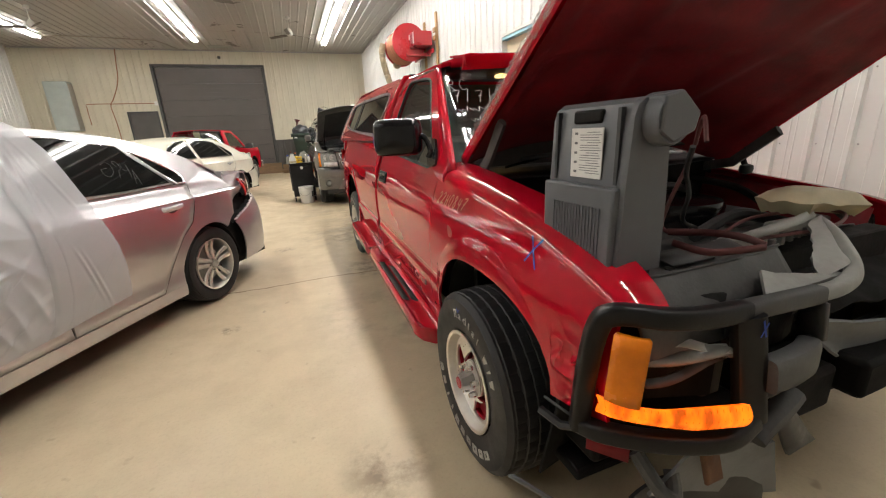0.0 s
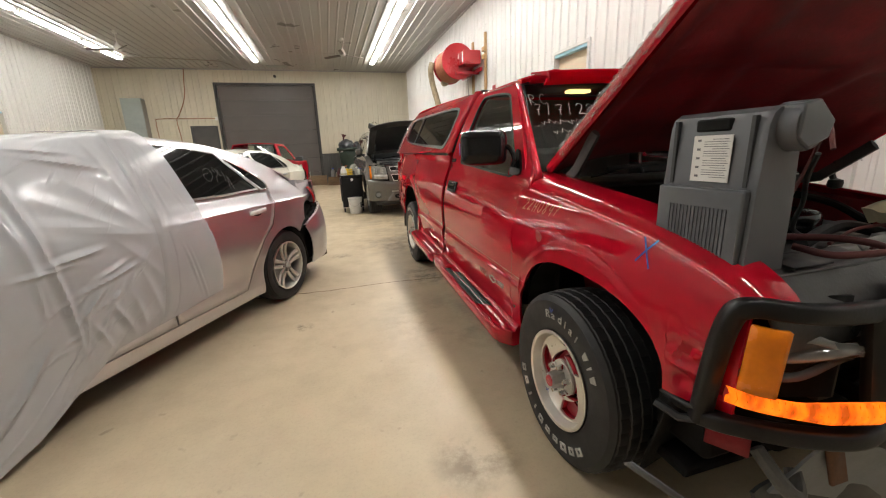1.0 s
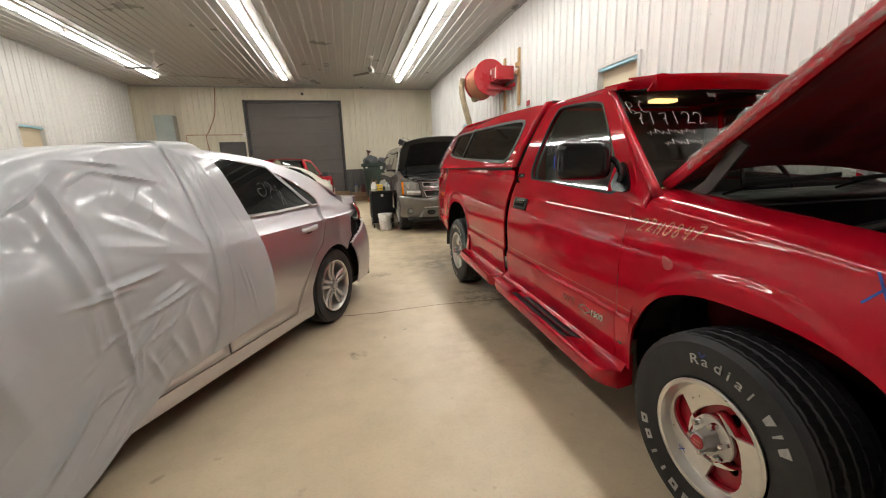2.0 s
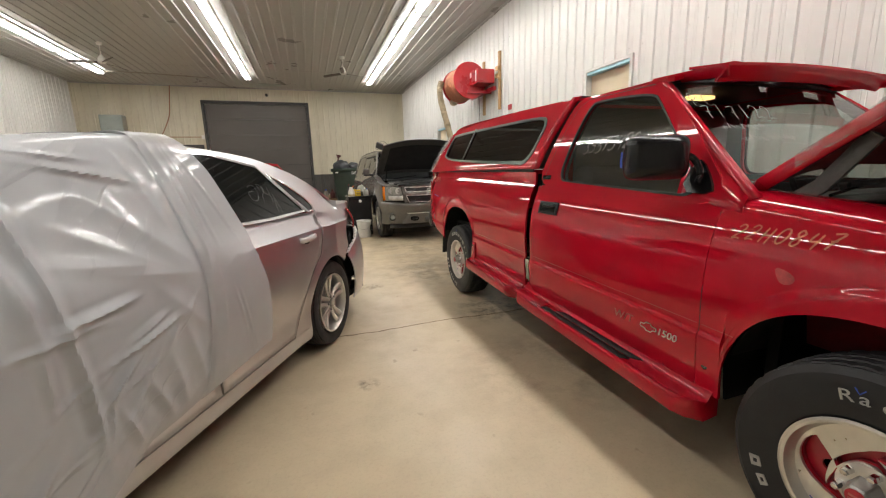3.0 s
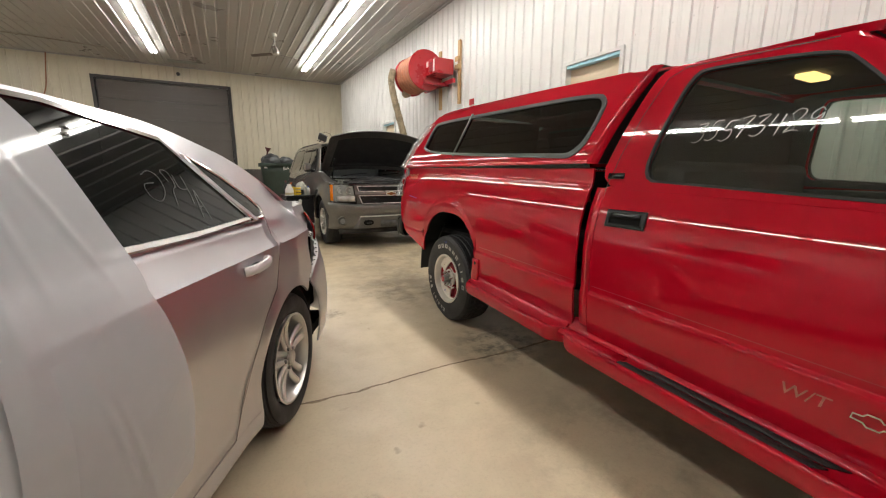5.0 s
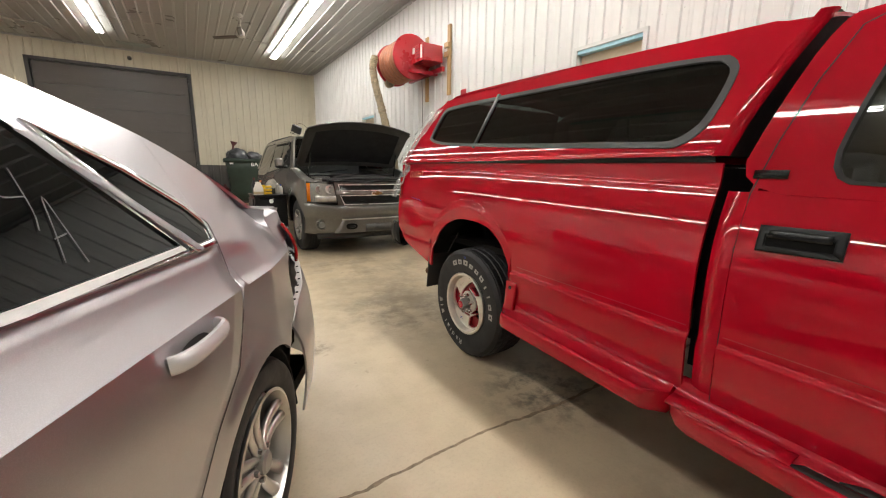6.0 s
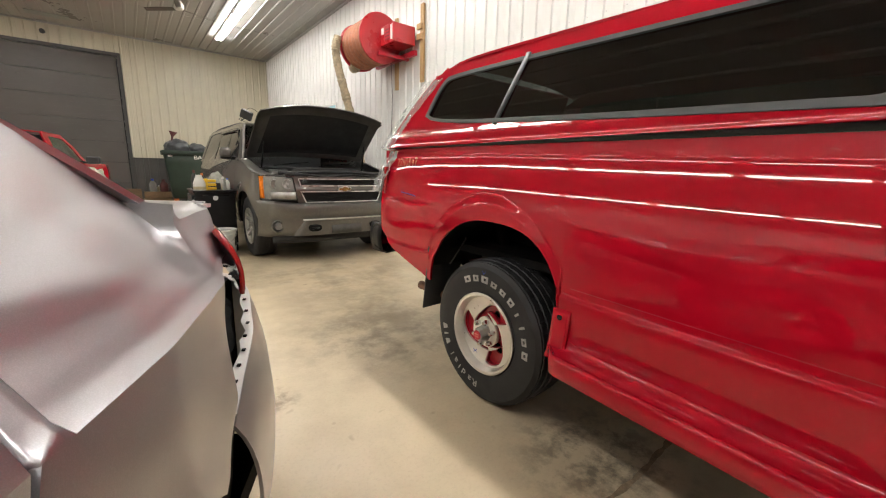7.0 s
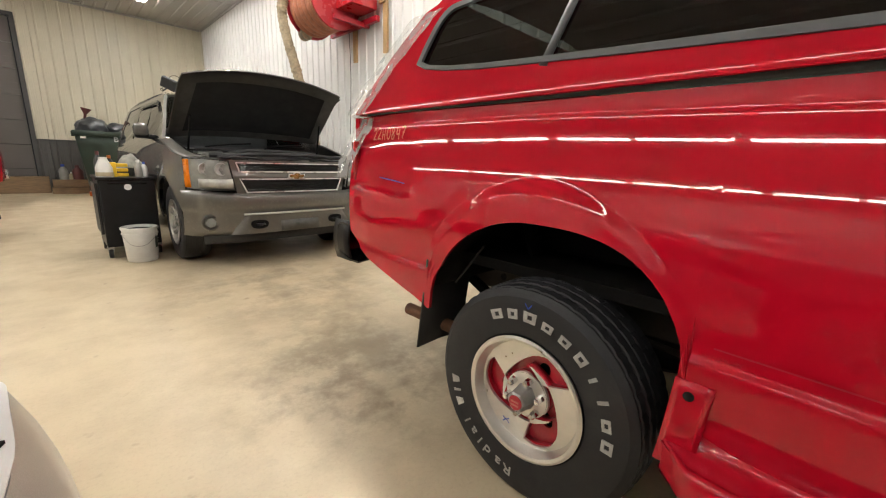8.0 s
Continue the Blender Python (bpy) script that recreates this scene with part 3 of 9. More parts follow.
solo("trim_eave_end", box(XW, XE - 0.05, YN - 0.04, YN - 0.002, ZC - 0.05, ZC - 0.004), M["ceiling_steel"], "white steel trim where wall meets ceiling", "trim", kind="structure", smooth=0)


def garage_door():
    d = thing("door_1", None, "closed dark brown sectional overhead garage door", "door", kind="structure")
    x0, x1, z0, z1 = DOOR
    n, h = 7, (z1 - z0) / 7
    for k in range(n):
        bm = box(x0 + 0.02, x1 - 0.02, YN + 0.04, YN + 0.09, z0 + k * h + 0.004, z0 + (k + 1) * h - 0.004)
        for r in (0.25, 0.5, 0.75):
            box(x0 + 0.02, x1 - 0.02, YN + 0.034, YN + 0.042, z0 + (k + r) * h - 0.02, z0 + (k + r) * h + 0.02, bm=bm)
        part("door_panel", bm, M["door_steel"], d, smooth=0)
    for a, b in ((x0 - 0.09, x0 + 0.0), (x1, x1 + 0.09)):
        part("door_jamb", box(a, b, YN - 0.035, YN + 0.1, 0, z1 + 0.09), M["trim_dark"], d, smooth=0)
    part("door_head", box(x0, x1, YN - 0.035, YN + 0.1, z1, z1 + 0.09), M["trim_dark"], d, smooth=0)


garage_door()
d = thing("door_2", None, "dark grey steel side door in the end wall", "door", kind="structure")
part("door_leaf", box(SIDE[0] + 0.04, SIDE[1] - 0.04, YN + 0.02, YN + 0.07, 0.01, SIDE[3] - 0.04), M["wainscot"], d, smooth=0)
part("door_frame", box(SIDE[0], SIDE[1], YN - 0.03, YN + 0.06, SIDE[3] - 0.05, SIDE[3]), M["grey_trim"], d, smooth=0)
for x in (SIDE[0], SIDE[1] - 0.05):
    part("door_frame", box(x, x + 0.05, YN - 0.03, YN + 0.06, 0, SIDE[3] - 0.05), M["grey_trim"], d, smooth=0)
part("door_knob", lathe([(0.0, -0.06), (0.025, -0.05), (0.03, -0.03), (0.012, -0.015), (0.012, 0.02)], 14, "y", (SIDE[0] + 0.12, YN + 0.01, 1.0)), M["steel"], d)
part("kick_plate", box(SIDE[0] + 0.09, SIDE[1] - 0.09, YN + 0.014, YN + 0.022, 0.08, 0.3), M["steel"], d, smooth=0)


def small_window(name, x, sign, w):
    """A small window high in a side wall, boarded inside, leaking daylight painted pale blue on the upper reveal."""
    y0, y1, z0, z1 = w
    d = thing(name, None, "small window boarded with tan panel, daylight painted pale blue along its head", "window", kind="structure")
    for a, b, c, e in ((y0 - 0.04, y0 + 0.01, z0 - 0.04, z1 + 0.04), (y1 - 0.01, y1 + 0.04, z0 - 0.04, z1 + 0.04)):
        part("window_frame", box(x - sign * 0.035, x + sign * 0.14, a, b, c, e), M["frame_white"], d, smooth=0)
    part("window_head", box(x - sign * 0.035, x + sign * 0.14, y0 + 0.01, y1 - 0.01, z1 - 0.005, z1 + 0.04), M["frame_white"], d, smooth=0)
    part("window_sill", box(x - sign * 0.05, x + sign * 0.14, y0 + 0.01, y1 - 0.01, z0 - 0.04, z0 + 0.005), M["frame_white"], d, smooth=0)
    part("daylight_strip", box(x - sign * 0.02, x + sign * 0.10, y0 + 0.012, y1 - 0.012, z1 - 0.05, z1 - 0.008), M["pale_blue"], d, "pale blue strip for leaking daylight", smooth=0)
    part("board", box(x + sign * 0.07, x + sign * 0.085, y0 + 0.012, y1 - 0.012, z0 + 0.008, z1 - 0.052), M["board"], d, "tan board", smooth=0)


for k, w in enumerate(WIN):
    small_window(f"window_{k + 1}", XE, 1, w)
small_window("window_3", XW, -1, WWIN[0])


# strip lights in three rows
def strip_light(tube):
    d = thing("strip_light", None, "white ceiling strip light with four lit tubes", "light", "rows of strip lights")
    bm = sheet([0, 2.40], range(7), lambda y, k: ([-0.11, -0.11, -0.055, 0.0, 0.055, 0.11, 0.11][k], y, [0.0, -0.03, -0.06, -0.065, -0.06, -0.03, 0.0][k]), (0, 1.2, 0.2))
    part("housing", bm, M["fan_white"], d, thick=0.002)
    for y in (0.0, 2.395):
        part("end_cap", box(-0.11, 0.11, y, y + 0.005, -0.06, 0.0), M["fan_white"], d, smooth=0)
    for x in (-0.05, 0.05):
        for y0, y1 in ((0.06, 1.155), (1.245, 2.34)):
            part("tube", box(x - 0.024, x + 0.024, y0, y1, -0.092, -0.084), tube, d, "lit white tube", smooth=0)
        for y in (0.05, 1.165, 1.235, 2.335):
            part("lamp_holder", box(x - 0.014, x + 0.014, y - 0.012, y + 0.018, -0.1, -0.058), M["fan_white"], d, smooth=0)
    return d


# the row above the pickup is set stronger, to deepen the floor shadows
for tube, rows, count in ((M["tube_boosted"], (1.89,), 7), (M["tube"], (-2.39, -6.67), 7)):
    first = strip_light(tube)
    first.matrix_basis = pose(rows[0], 17.15 - 2.44, ZC)
    for x in rows:
        for k in range(count):
            if (x, k) != (rows[0], 0):
                copy_thing(first, pose(x, 17.15 - 2.44 * (k + 1), ZC))
# one more fixture, out of view, added to brighten the pickup's front
copy_thing(first, pose(1.89, 17.15 - 2.44 * 8, ZC))


def ceiling_fan(x, y, turn):
    d = thing("ceiling_fan", pose(x, y, ZC, 0, 0, turn), "white ceiling fan at rest with three thin dark blades", "fan", "ceiling fans")
    part("canopy", lathe([(0.0, 0.0), (0.07, 0.0), (0.06, -0.06), (0.015, -0.08)], 16, "z"), M["fan_white"], d)
    part("down_rod", lathe([(0.012, -0.06), (0.012, -0.36)], 10, "z"), M["fan_white"], d)
    part("motor", lathe([(0.02, -0.30), (0.05, -0.34), (0.085, -0.40), (0.09, -0.48), (0.06, -0.51), (0.0, -0.515)], 20, "z"), M["fan_white"], d)
    for k in range(3):
        m = pose(0, 0, -0.485, 0, 0, 120 * k)
        bm = sheet([0.10, 0.2, 0.4, 0.6, 0.72], [-1, -0.5, 0, 0.5, 1], lambda r, v: m @ Vector((r, v * (0.035 + 0.02 * math.sin(r * 4)), 0.018 * v - 0.02 * r * r)))
        part("blade", bm, M["fan_blade"], d, thick=0.006)


ceiling_fan(0.61, 13.8, 20)
ceiling_fan(-5.45, 13.9, 65)

# fixtures on the end wall
d = thing("duct_box", None, "tall grey sheet metal cabinet fixed to the end wall", "cabinet")
part("body", box(-7.52, -6.84, YN - 0.42, YN - 0.02, 2.0, 3.66), M["galv"], d, bevel=0.015)
part("side_cover", box(-6.838, -6.83, YN - 0.40, YN - 0.05, 2.05, 3.6), M["conduit"], d, smooth=0)
d = thing("conduit_run", None, "thin metal conduit with a small white switch box", "conduit")
part("conduit", pipe(smooth_path([(-6.6, YN - 0.03, 2.2), (-6.6, YN - 0.03, 2.8), (-6.5, YN - 0.03, 2.92), (-5.5, YN - 0.03, 2.92), (-4.45, YN - 0.03, 2.92)], 4), 0.014), M["brown_cable"], d)
part("switch_box", box(-4.46, -4.36, YN - 0.09, YN - 0.002, 2.84, 2.98), M["paper"], d, bevel=0.006)
solo("hanging_cable", pipe(smooth_path([(-5.30, YN - 0.04, ZC - 0.03), (-5.36, YN - 0.04, 4.3), (-5.45, YN - 0.04, 3.7), (-5.72, YN - 0.04, 3.1), (-5.86, YN - 0.04, 2.85), (-5.82, YN - 0.04, 2.2), (-5.8, YN - 0.04, 1.2)], 5), 0.016), M["brown_cable"], "rust-brown cable hanging down the end wall", "cable")
solo("ceiling_conduit", pipe([(-7.0, 16.9, ZC - 0.035), (-5.3, 17.0, ZC - 0.035), (-3.6, 17.3, ZC - 0.035), (-3.2, YN - 0.06, ZC - 0.035)], 0.018), M["conduit"], "thin conduit run under the ceiling", "conduit")
d = thing("sensor_lamp", None, "small dark sensor above the garage door", "sensor")
part("bracket", box(-1.98, -1.94, YN - 0.06, YN - 0.002, 4.52, 4.60), M["trim_dark"], d, smooth=0)
part("head", lathe([(0.0, -0.19), (0.05, -0.185), (0.06, -0.10), (0.03, -0.06)], 14, "y", (-1.96, YN, 4.54)), M["trim_dark"], d)
solo("opener_plate", box(-2.15, -1.35, 17.9, 18.2, ZC - 0.045, ZC - 0.021), M["galv"], "flat grey plate on the ceiling before the door", "plate", smooth=0)

# the joint across the floor, a thin uneven crack
bm = bmesh.new()
prev = None
for k in range(601):
    x = lerp(XW, XE, k / 600)
    y = 3.97 + 0.03 * noise.noise(Vector((x * 1.7, 0, 0))) + 0.012 * noise.noise(Vector((x * 9, 3, 0))) + 0.006 * noise.noise(Vector((x * 31, 5, 0))) - 0.03 * x / 4
    w = 0.006 + 0.012 * abs(noise.noise(Vector((x * 7, 7, 0)))) + 0.005 * abs(noise.noise(Vector((x * 37, 2, 0))))
    pair = [bm.verts.new((x, y - w, 0.0015)), bm.verts.new((x, y + w, 0.0015))]
    if prev:
        bm.faces.new([prev[0], pair[0], pair[1], prev[1]])
    prev = pair
solo("floor_joint", bm, M["crack"], "dark uneven joint crack across the concrete", "joint", kind="structure", smooth=0)


# ---- wheels ----
def tyre_mesh(r, w, rim, blocks=84, knobs=True):
    """A tyre whose outer face lies at x = 0 and which goes back to x = -w."""
    prof = [(rim - 0.012, -0.03), (rim + 0.004, -0.012), (rim + 0.012, -0.004), (lerp(rim, r, 0.35), 0.004), (lerp(rim, r, 0.6), 0.006), (lerp(rim, r, 0.8), 0.0), (r - 0.022, -0.010), (r - 0.012, -0.016)]
    tread = []
    n = 5
    a, b = -0.024, -w + 0.024
    for k in range(n):
        x0, x1 = lerp(a, b, k / n), lerp(a, b, (k + 1) / n)
        drop = 0.010 * (abs((k + 0.5) / n - 0.5) * 2) ** 2
        tread += [(r - drop - 0.0045, x0 - 0.0005), (r - drop, x0 - 0.004), (r - drop, x1 + 0.004)]
    tread += [(r - 0.010, b)]
    back = [(r - 0.022, -w + 0.010), (lerp(rim, r, 0.6), -w - 0.004), (rim, -w + 0.01), (rim - 0.012, -w + 0.03)]
    full = prof + tread + back
    lo, hi = len(prof), len(prof) + len(tread)
    steps = blocks * 2

    def at(i, j):
        rr, x = full[j]
        if lo <= j < hi and knobs:
            band = (j - lo) // 3
            if (i + 2 * band) % 4 == 0:
                rr -= 0.0035
        t = 2 * math.pi * i / steps
        return (x, rr * math.cos(t), rr * math.sin(t))
    bm = sheet(range(steps + 1), range(len(full)), at, (-w / 2, 0, 0))
    bmesh.ops.remove_doubles(bm, verts=bm.verts[:], dist=1e-5)
    return bm


def cut_face(outer, holes, depth, bevel=0.0):
    """A plate with shaped holes through it, as a bmesh: outlines of (y, z), the plate from x = -depth to x = 0."""
    cu = bpy.data.curves.new("plate", "CURVE")
    cu.dimensions, cu.fill_mode, cu.extrude, cu.bevel_depth, cu.bevel_resolution = "2D", "BOTH", depth / 2 - bevel, bevel, 1
    for line in (outer, *holes):
        sp = cu.splines.new("POLY")
        sp.points.add(len(line) - 1)
        for pt, (a, b) in zip(sp.points, line):
            pt.co = (a, b, 0, 1)
        sp.use_cyclic_u = True
    ob = bpy.data.objects.new("plate", cu)
    scene.collection.objects.link(ob)
    bpy.context.view_layer.update()
    mesh = bpy.data.meshes.new_from_object(ob.evaluated_get(bpy.context.evaluated_depsgraph_get()))
    bm = bmesh.new()
    bm.from_mesh(mesh)
    bpy.data.objects.remove(ob)
    bpy.data.curves.remove(cu)
    bpy.data.meshes.remove(mesh)
    for v in bm.verts:
        v.co = Vector((v.co.z - depth / 2, v.co.x, v.co.y))
    return bm


def swirl_pocket(turn, grow=0.0, until=182.0):
    """One curved teardrop pocket of the swirl rim: a blunt head by the rim that narrows to a long tail round the hub."""
    R = 0.176
    outs = ([0, 14, 29, 42, 53, 68, 84, 115, 150, 182], [0.93, 0.985, 0.985, 0.93, 0.85, 0.72, 0.62, 0.55, 0.54, 0.60])
    ins = ([0, 14, 26, 38, 50, 60, 84, 115, 150, 182], [0.74, 0.50, 0.385, 0.355, 0.375, 0.44, 0.445, 0.435, 0.455, 0.59])
    steps = [until * k / 26 for k in range(27)]
    line = [(t, soft_at(t, *outs) * R + grow) for t in steps] + [(t, soft_at(t, *ins) * R - grow) for t in reversed(steps[1:-1])]
    return [(r * math.cos(radians(t + turn)), r * math.sin(radians(t + turn))) for t, r in line]


def swirl_wheel(parent, m, r=0.372, w=0.235, turn=0.0, letters=None):
    """A white-lettered truck tyre on a machined rim with three red swirl pockets, six nuts and a cap."""
    rim = 0.203
    wheel = part("wheel", lathe([(rim - 0.004, -0.010), (rim + 0.006, -0.002), (rim + 0.007, 0.003), (rim - 0.001, 0.006), (rim - 0.010, 0.003), (rim - 0.015, -0.010), (rim - 0.022, -0.034), (rim - 0.026, -0.045), (rim - 0.03, -0.10), (rim - 0.03, -w + 0.03), (rim, -w + 0.015)], 64, caps=False), M["alloy"], parent, "machined rim with red swirl pockets")
    wheel.matrix_basis = m
    part("tyre", tyre_mesh(r, w, rim), M["tyre"], wheel, smooth=24)
    disc = [((rim - 0.023) * math.cos(2 * math.pi * k / 72), (rim - 0.023) * math.sin(2 * math.pi * k / 72)) for k in range(72)]
    turns = [turn + 120 * k for k in range(3)]
    face = cut_face(disc, [swirl_pocket(t) for t in turns], 0.012, 0.0015)
    bmesh.ops.translate(face, verts=face.verts[:], vec=(-0.034, 0, 0))
    part("rim_face", face, M["alloy"], wheel, "machined face with swirl pockets", smooth=30)
    for t in turns:
        line = swirl_pocket(t, -0.0008)
        part("pocket_wall", sheet(range(len(line) + 1), [0, 1], lambda i, v: (lerp(-0.036, -0.070, v), line[i % len(line)][0], line[i % len(line)][1])), M["rim_red"], wheel, "red enamelled pocket wall", thick=0.002)
    hole = []
    for t in turns:
        p = [(0.095 + 0.030 * math.cos(a), 0.022 * math.sin(a)) for a in [2 * math.pi * k / 18 for k in range(18)]]
        c, q = math.cos(radians(t + 38)), math.sin(radians(t + 38))
        hole.append([(a * c - b * q, a * q + b * c) for a, b in p])
    back = cut_face([(0.985 * a, 0.985 * b) for a, b in disc], hole, 0.008)
    bmesh.ops.translate(back, verts=back.verts[:], vec=(-0.068, 0, 0))
    part("rim_back", back, M["rim_red"], wheel, "red enamelled dish with three openings", smooth=30)
    part("brake_drum", lathe([(0.0, -0.12), (0.15, -0.12), (0.155, -0.125), (0.155, -w + 0.03)], 32, caps=False), M["dark"], wheel)
    part("hub_flange", lathe([(0.076, -0.036), (0.076, -0.030), (0.056, -0.026), (0.0, -0.026)], 32), M["alloy"], wheel)
    part("hub_cap", lathe([(0.046, -0.028), (0.040, -0.010), (0.037, 0.016), (0.034, 0.026), (0.028, 0.030), (0.0, 0.030)], 6), M["steel"], wheel, "dull metal hub cap", bevel=0.004, smooth=20)
    part("hub_badge", lathe([(0.025, 0.029), (0.023, 0.033), (0.0, 0.034)], 20), M["rim_red"], wheel, "red round badge")
    for k in range(2):
        part("badge_bar", box(0.033, 0.0352, -0.014, 0.014, -0.010 + 0.012 * k, -0.004 + 0.012 * k), M["faded_letter"], wheel, smooth=0)
    for k in range(6):
        t = 2 * math.pi * k / 6 + 0.3
        part("lug_nut", lathe([(0.0125, -0.028), (0.0125, -0.004), (0.009, 0.006), (0.0, 0.009)], 6, "x", (0, 0.060 * math.cos(t), 0.060 * math.sin(t))), M["chrome"], wheel)
    if letters is not None:
        # raised white lettering: plain blocks for the maker's name, the plain word spelt out
        rm = lerp(rim, r, 0.47)

        def on_tyre(angle, along, out, lift):
            t = radians(angle) - along / rm
            return Vector((0.0035 + lift, (rm + out) * math.cos(t), (rm + out) * math.sin(t)))
        heights = (0.032, 0.032, 0.034, 0.026, 0.026, 0.032, 0.026, 0.032, 0.026, 0.032)
        for k, hh in enumerate(heights):
            wide = 0.043 if k in (0, 2) else (0.014 if k in (6, 7) else 0.036)
            bm = bmesh.new()
            bars = [(0.0, 1.0, 0.0, 0.28), (0.0, 1.0, 0.72, 1.0), (0.0, 0.30, 0.28, 0.72), (0.70, 1.0, 0.28, 0.72)] if wide > 0.02 else [(0.0, 0.75, 0.0, 1.0)]
            for a0, a1, b0, b1 in bars:
                q = [on_tyre(letters + 113 - k * 12.7, wide * (a - 0.5), hh * b - 0.015, l) for l in (0.0, 0.0045) for a, b in ((a0, b0), (a1, b0), (a1, b1), (a0, b1))]
                q = [bm.verts.new(p) for p in q]
                for f in ((4, 5, 6, 7), (0, 1, 5, 4), (1, 2, 6, 5), (2, 3, 7, 6), (3, 0, 4, 7)):
                    bm.faces.new([q[i] for i in f])
            bmesh.ops.recalc_face_normals(bm, faces=bm.faces[:])
            part("letter_block", bm, M["letter"], wheel, smooth=0)
        for k, ch in enumerate("Radial"):
            bm = writing(ch, 0.054, 0.002, 0.0)
            part("raised_letter", laid(bm, lambda x, y, z: on_tyre(letters + 268 - k * 9.6 + (3 if k > 3 else 0), x * 1.15, 0.9 * y - 0.015, 0.002 + z)), M["letter"], wheel, smooth=0)
        for k, wide in enumerate((0.030, 0.010, 0.030)):
            bm = bmesh.new()
            q = [bm.verts.new(on_tyre(letters + 207 - k * 8.5, wide * (a - 0.5), 0.032 * b - 0.015, l)) for l in (0.0, 0.0045) for a, b in ((0.2, 0), (0.8, 0), (1, 1), (0, 1))]
            for f in ((4, 5, 6, 7), (0, 1, 5, 4), (1, 2, 6, 5), (2, 3, 7, 6), (3, 0, 4, 7)):
                bm.faces.new([q[i] for i in f])
            bmesh.ops.recalc_face_normals(bm, faces=bm.faces[:])
            part("letter_block", bm, M["letter"], wheel, smooth=0)
    return wheel


def alloy_wheel(parent, m, r=0.333, w=0.225, rim=0.222, spokes=5, metal="alloy"):
    """A low tyre on an alloy rim with pairs of slim spokes."""
    wheel = part("wheel", lathe([(rim, -0.004), (rim + 0.004, 0.004), (rim - 0.006, 0.006), (rim - 0.014, -0.008), (rim - 0.02, -0.05), (rim - 0.024, -w + 0.03), (rim, -w + 0.015)], 48, caps=False), M[metal], parent, "alloy rim with slim double spokes")
    wheel.matrix_basis = m
    part("tyre", tyre_mesh(r, w, rim, knobs=False), M["tyre"], wheel)
    part("brake_disc", lathe([(0.15, -0.10), (0.15, -0.085), (0.06, -0.08), (0.0, -0.08)], 32), M["steel"], wheel)
    part("barrel_back", lathe([(rim - 0.022, -0.16), (0.0, -0.16)], 32, caps=False), M["dark"], wheel)
    for k in range(spokes):
        for s in (-1, 1):
            t = 2 * math.pi * k / spokes + math.pi / 2

            def arm(a, b):
                rr = lerp(0.035, rim - 0.012, a)
                off = s * lerp(0.018, 0.036, a) + (b - 0.5) * lerp(0.030, 0.046, a)
                x = lerp(-0.012, -0.006, a) - 0.018 * math.sin(math.pi * a) - 0.010 * abs(2 * b - 1) ** 2
                return (x, rr * math.cos(t) - off * math.sin(t), rr * math.sin(t) + off * math.cos(t))
            part("spoke", sheet([i / 6 for i in range(7)], [i / 4 for i in range(5)], arm, (-0.5, 0, 0)), M[metal], wheel, thick=0.022)
    part("hub_cap", lathe([(0.036, -0.03), (0.036, -0.004), (0.028, 0.003), (0.0, 0.004)], 24), M["alloy_dull"], wheel)
    for k in range(5):
        t = 2 * math.pi * (k + 0.5) / 5
        part("lug_nut", lathe([(0.009, -0.03), (0.009, -0.008), (0.0, -0.006)], 6, "x", (0, 0.052 * math.cos(t), 0.052 * math.sin(t))), M["steel"], wheel)
    return wheel


# ---- the red pickup ----
PX = 1.70
truck = thing("red_pickup", pose(PX, 0, 0), "red pickup with topper, raised hood and torn-off front end", "pickup truck")
FY, RY = 1.37, 4.705
BODY = (0, 3.2, 0.75)


def rake(y):
    """The truck stands nose-down: how far its lines drop towards the front."""
    return 0.008 + 0.028 * max(-0.5, 4.3 - y)


def tw(y, z):
    """Half-width of the pickup's side below the belt."""
    low = [0.36, 0.45, 0.60, 0.680, 0.688, 0.696, 0.704, 0.712, 0.80, 0.87, 0.95, 1.00, 1.05, 1.09, 1.12, 1.15, 1.18]
    flank = [0.920, 0.939, 0.955, 0.9610, 0.9606, 0.9570, 0.9505, 0.9490, 0.9535, 0.9550, 0.9525, 0.9475, 0.9385, 0.9288, 0.9203, 0.9105, 0.8990]
    h = z + rake(y)
    if y > 3.31:
        # the bed rolls in and then stands up as a rail under the topper
        w = soft_at(h, low + [1.205, 1.225, 1.24, 1.255, 1.28, 1.34], flank + [0.8882, 0.8785, 0.8715, 0.8678, 0.8658, 0.8650])
    else:
        w = soft_at(h, low + [1.205, 1.25, 1.34], flank + [0.8890, 0.8735, 0.8450])
    for yc, half, top in ((FY, 0.465, 0.845), (RY + 0.02, 0.45, 0.935)):
        d = math.hypot((y - yc) / half, max(0, z - 0.38) / (top - 0.38))
        lip = min(1.0, max(0.0, (1.25 - d) / 0.11))
        crown = min(1.0, max(0.0, (z - 0.60) / 0.28))
        w += 0.0085 * lip * lip * (3 - 2 * lip) * crown * crown * (3 - 2 * crown)
    if y < 1.0:
        w -= 0.030 * ((1.0 - y) / 0.3) ** 2
    if y > 5.25:
        w -= 0.045 * ((y - 5.25) / 0.55) ** 2
    return w


def tu(y, z):
    """Half-width of the cab above the belt."""
    return soft_at(z + rake(y) - 0.047, [1.10, 1.16, 1.20, 1.30, 1.40, 1.50, 1.60, 1.70, 1.73, 1.76], [0.907, 0.890, 0.877, 0.849, 0.818, 0.782, 0.742, 0.698, 0.680, 0.645])


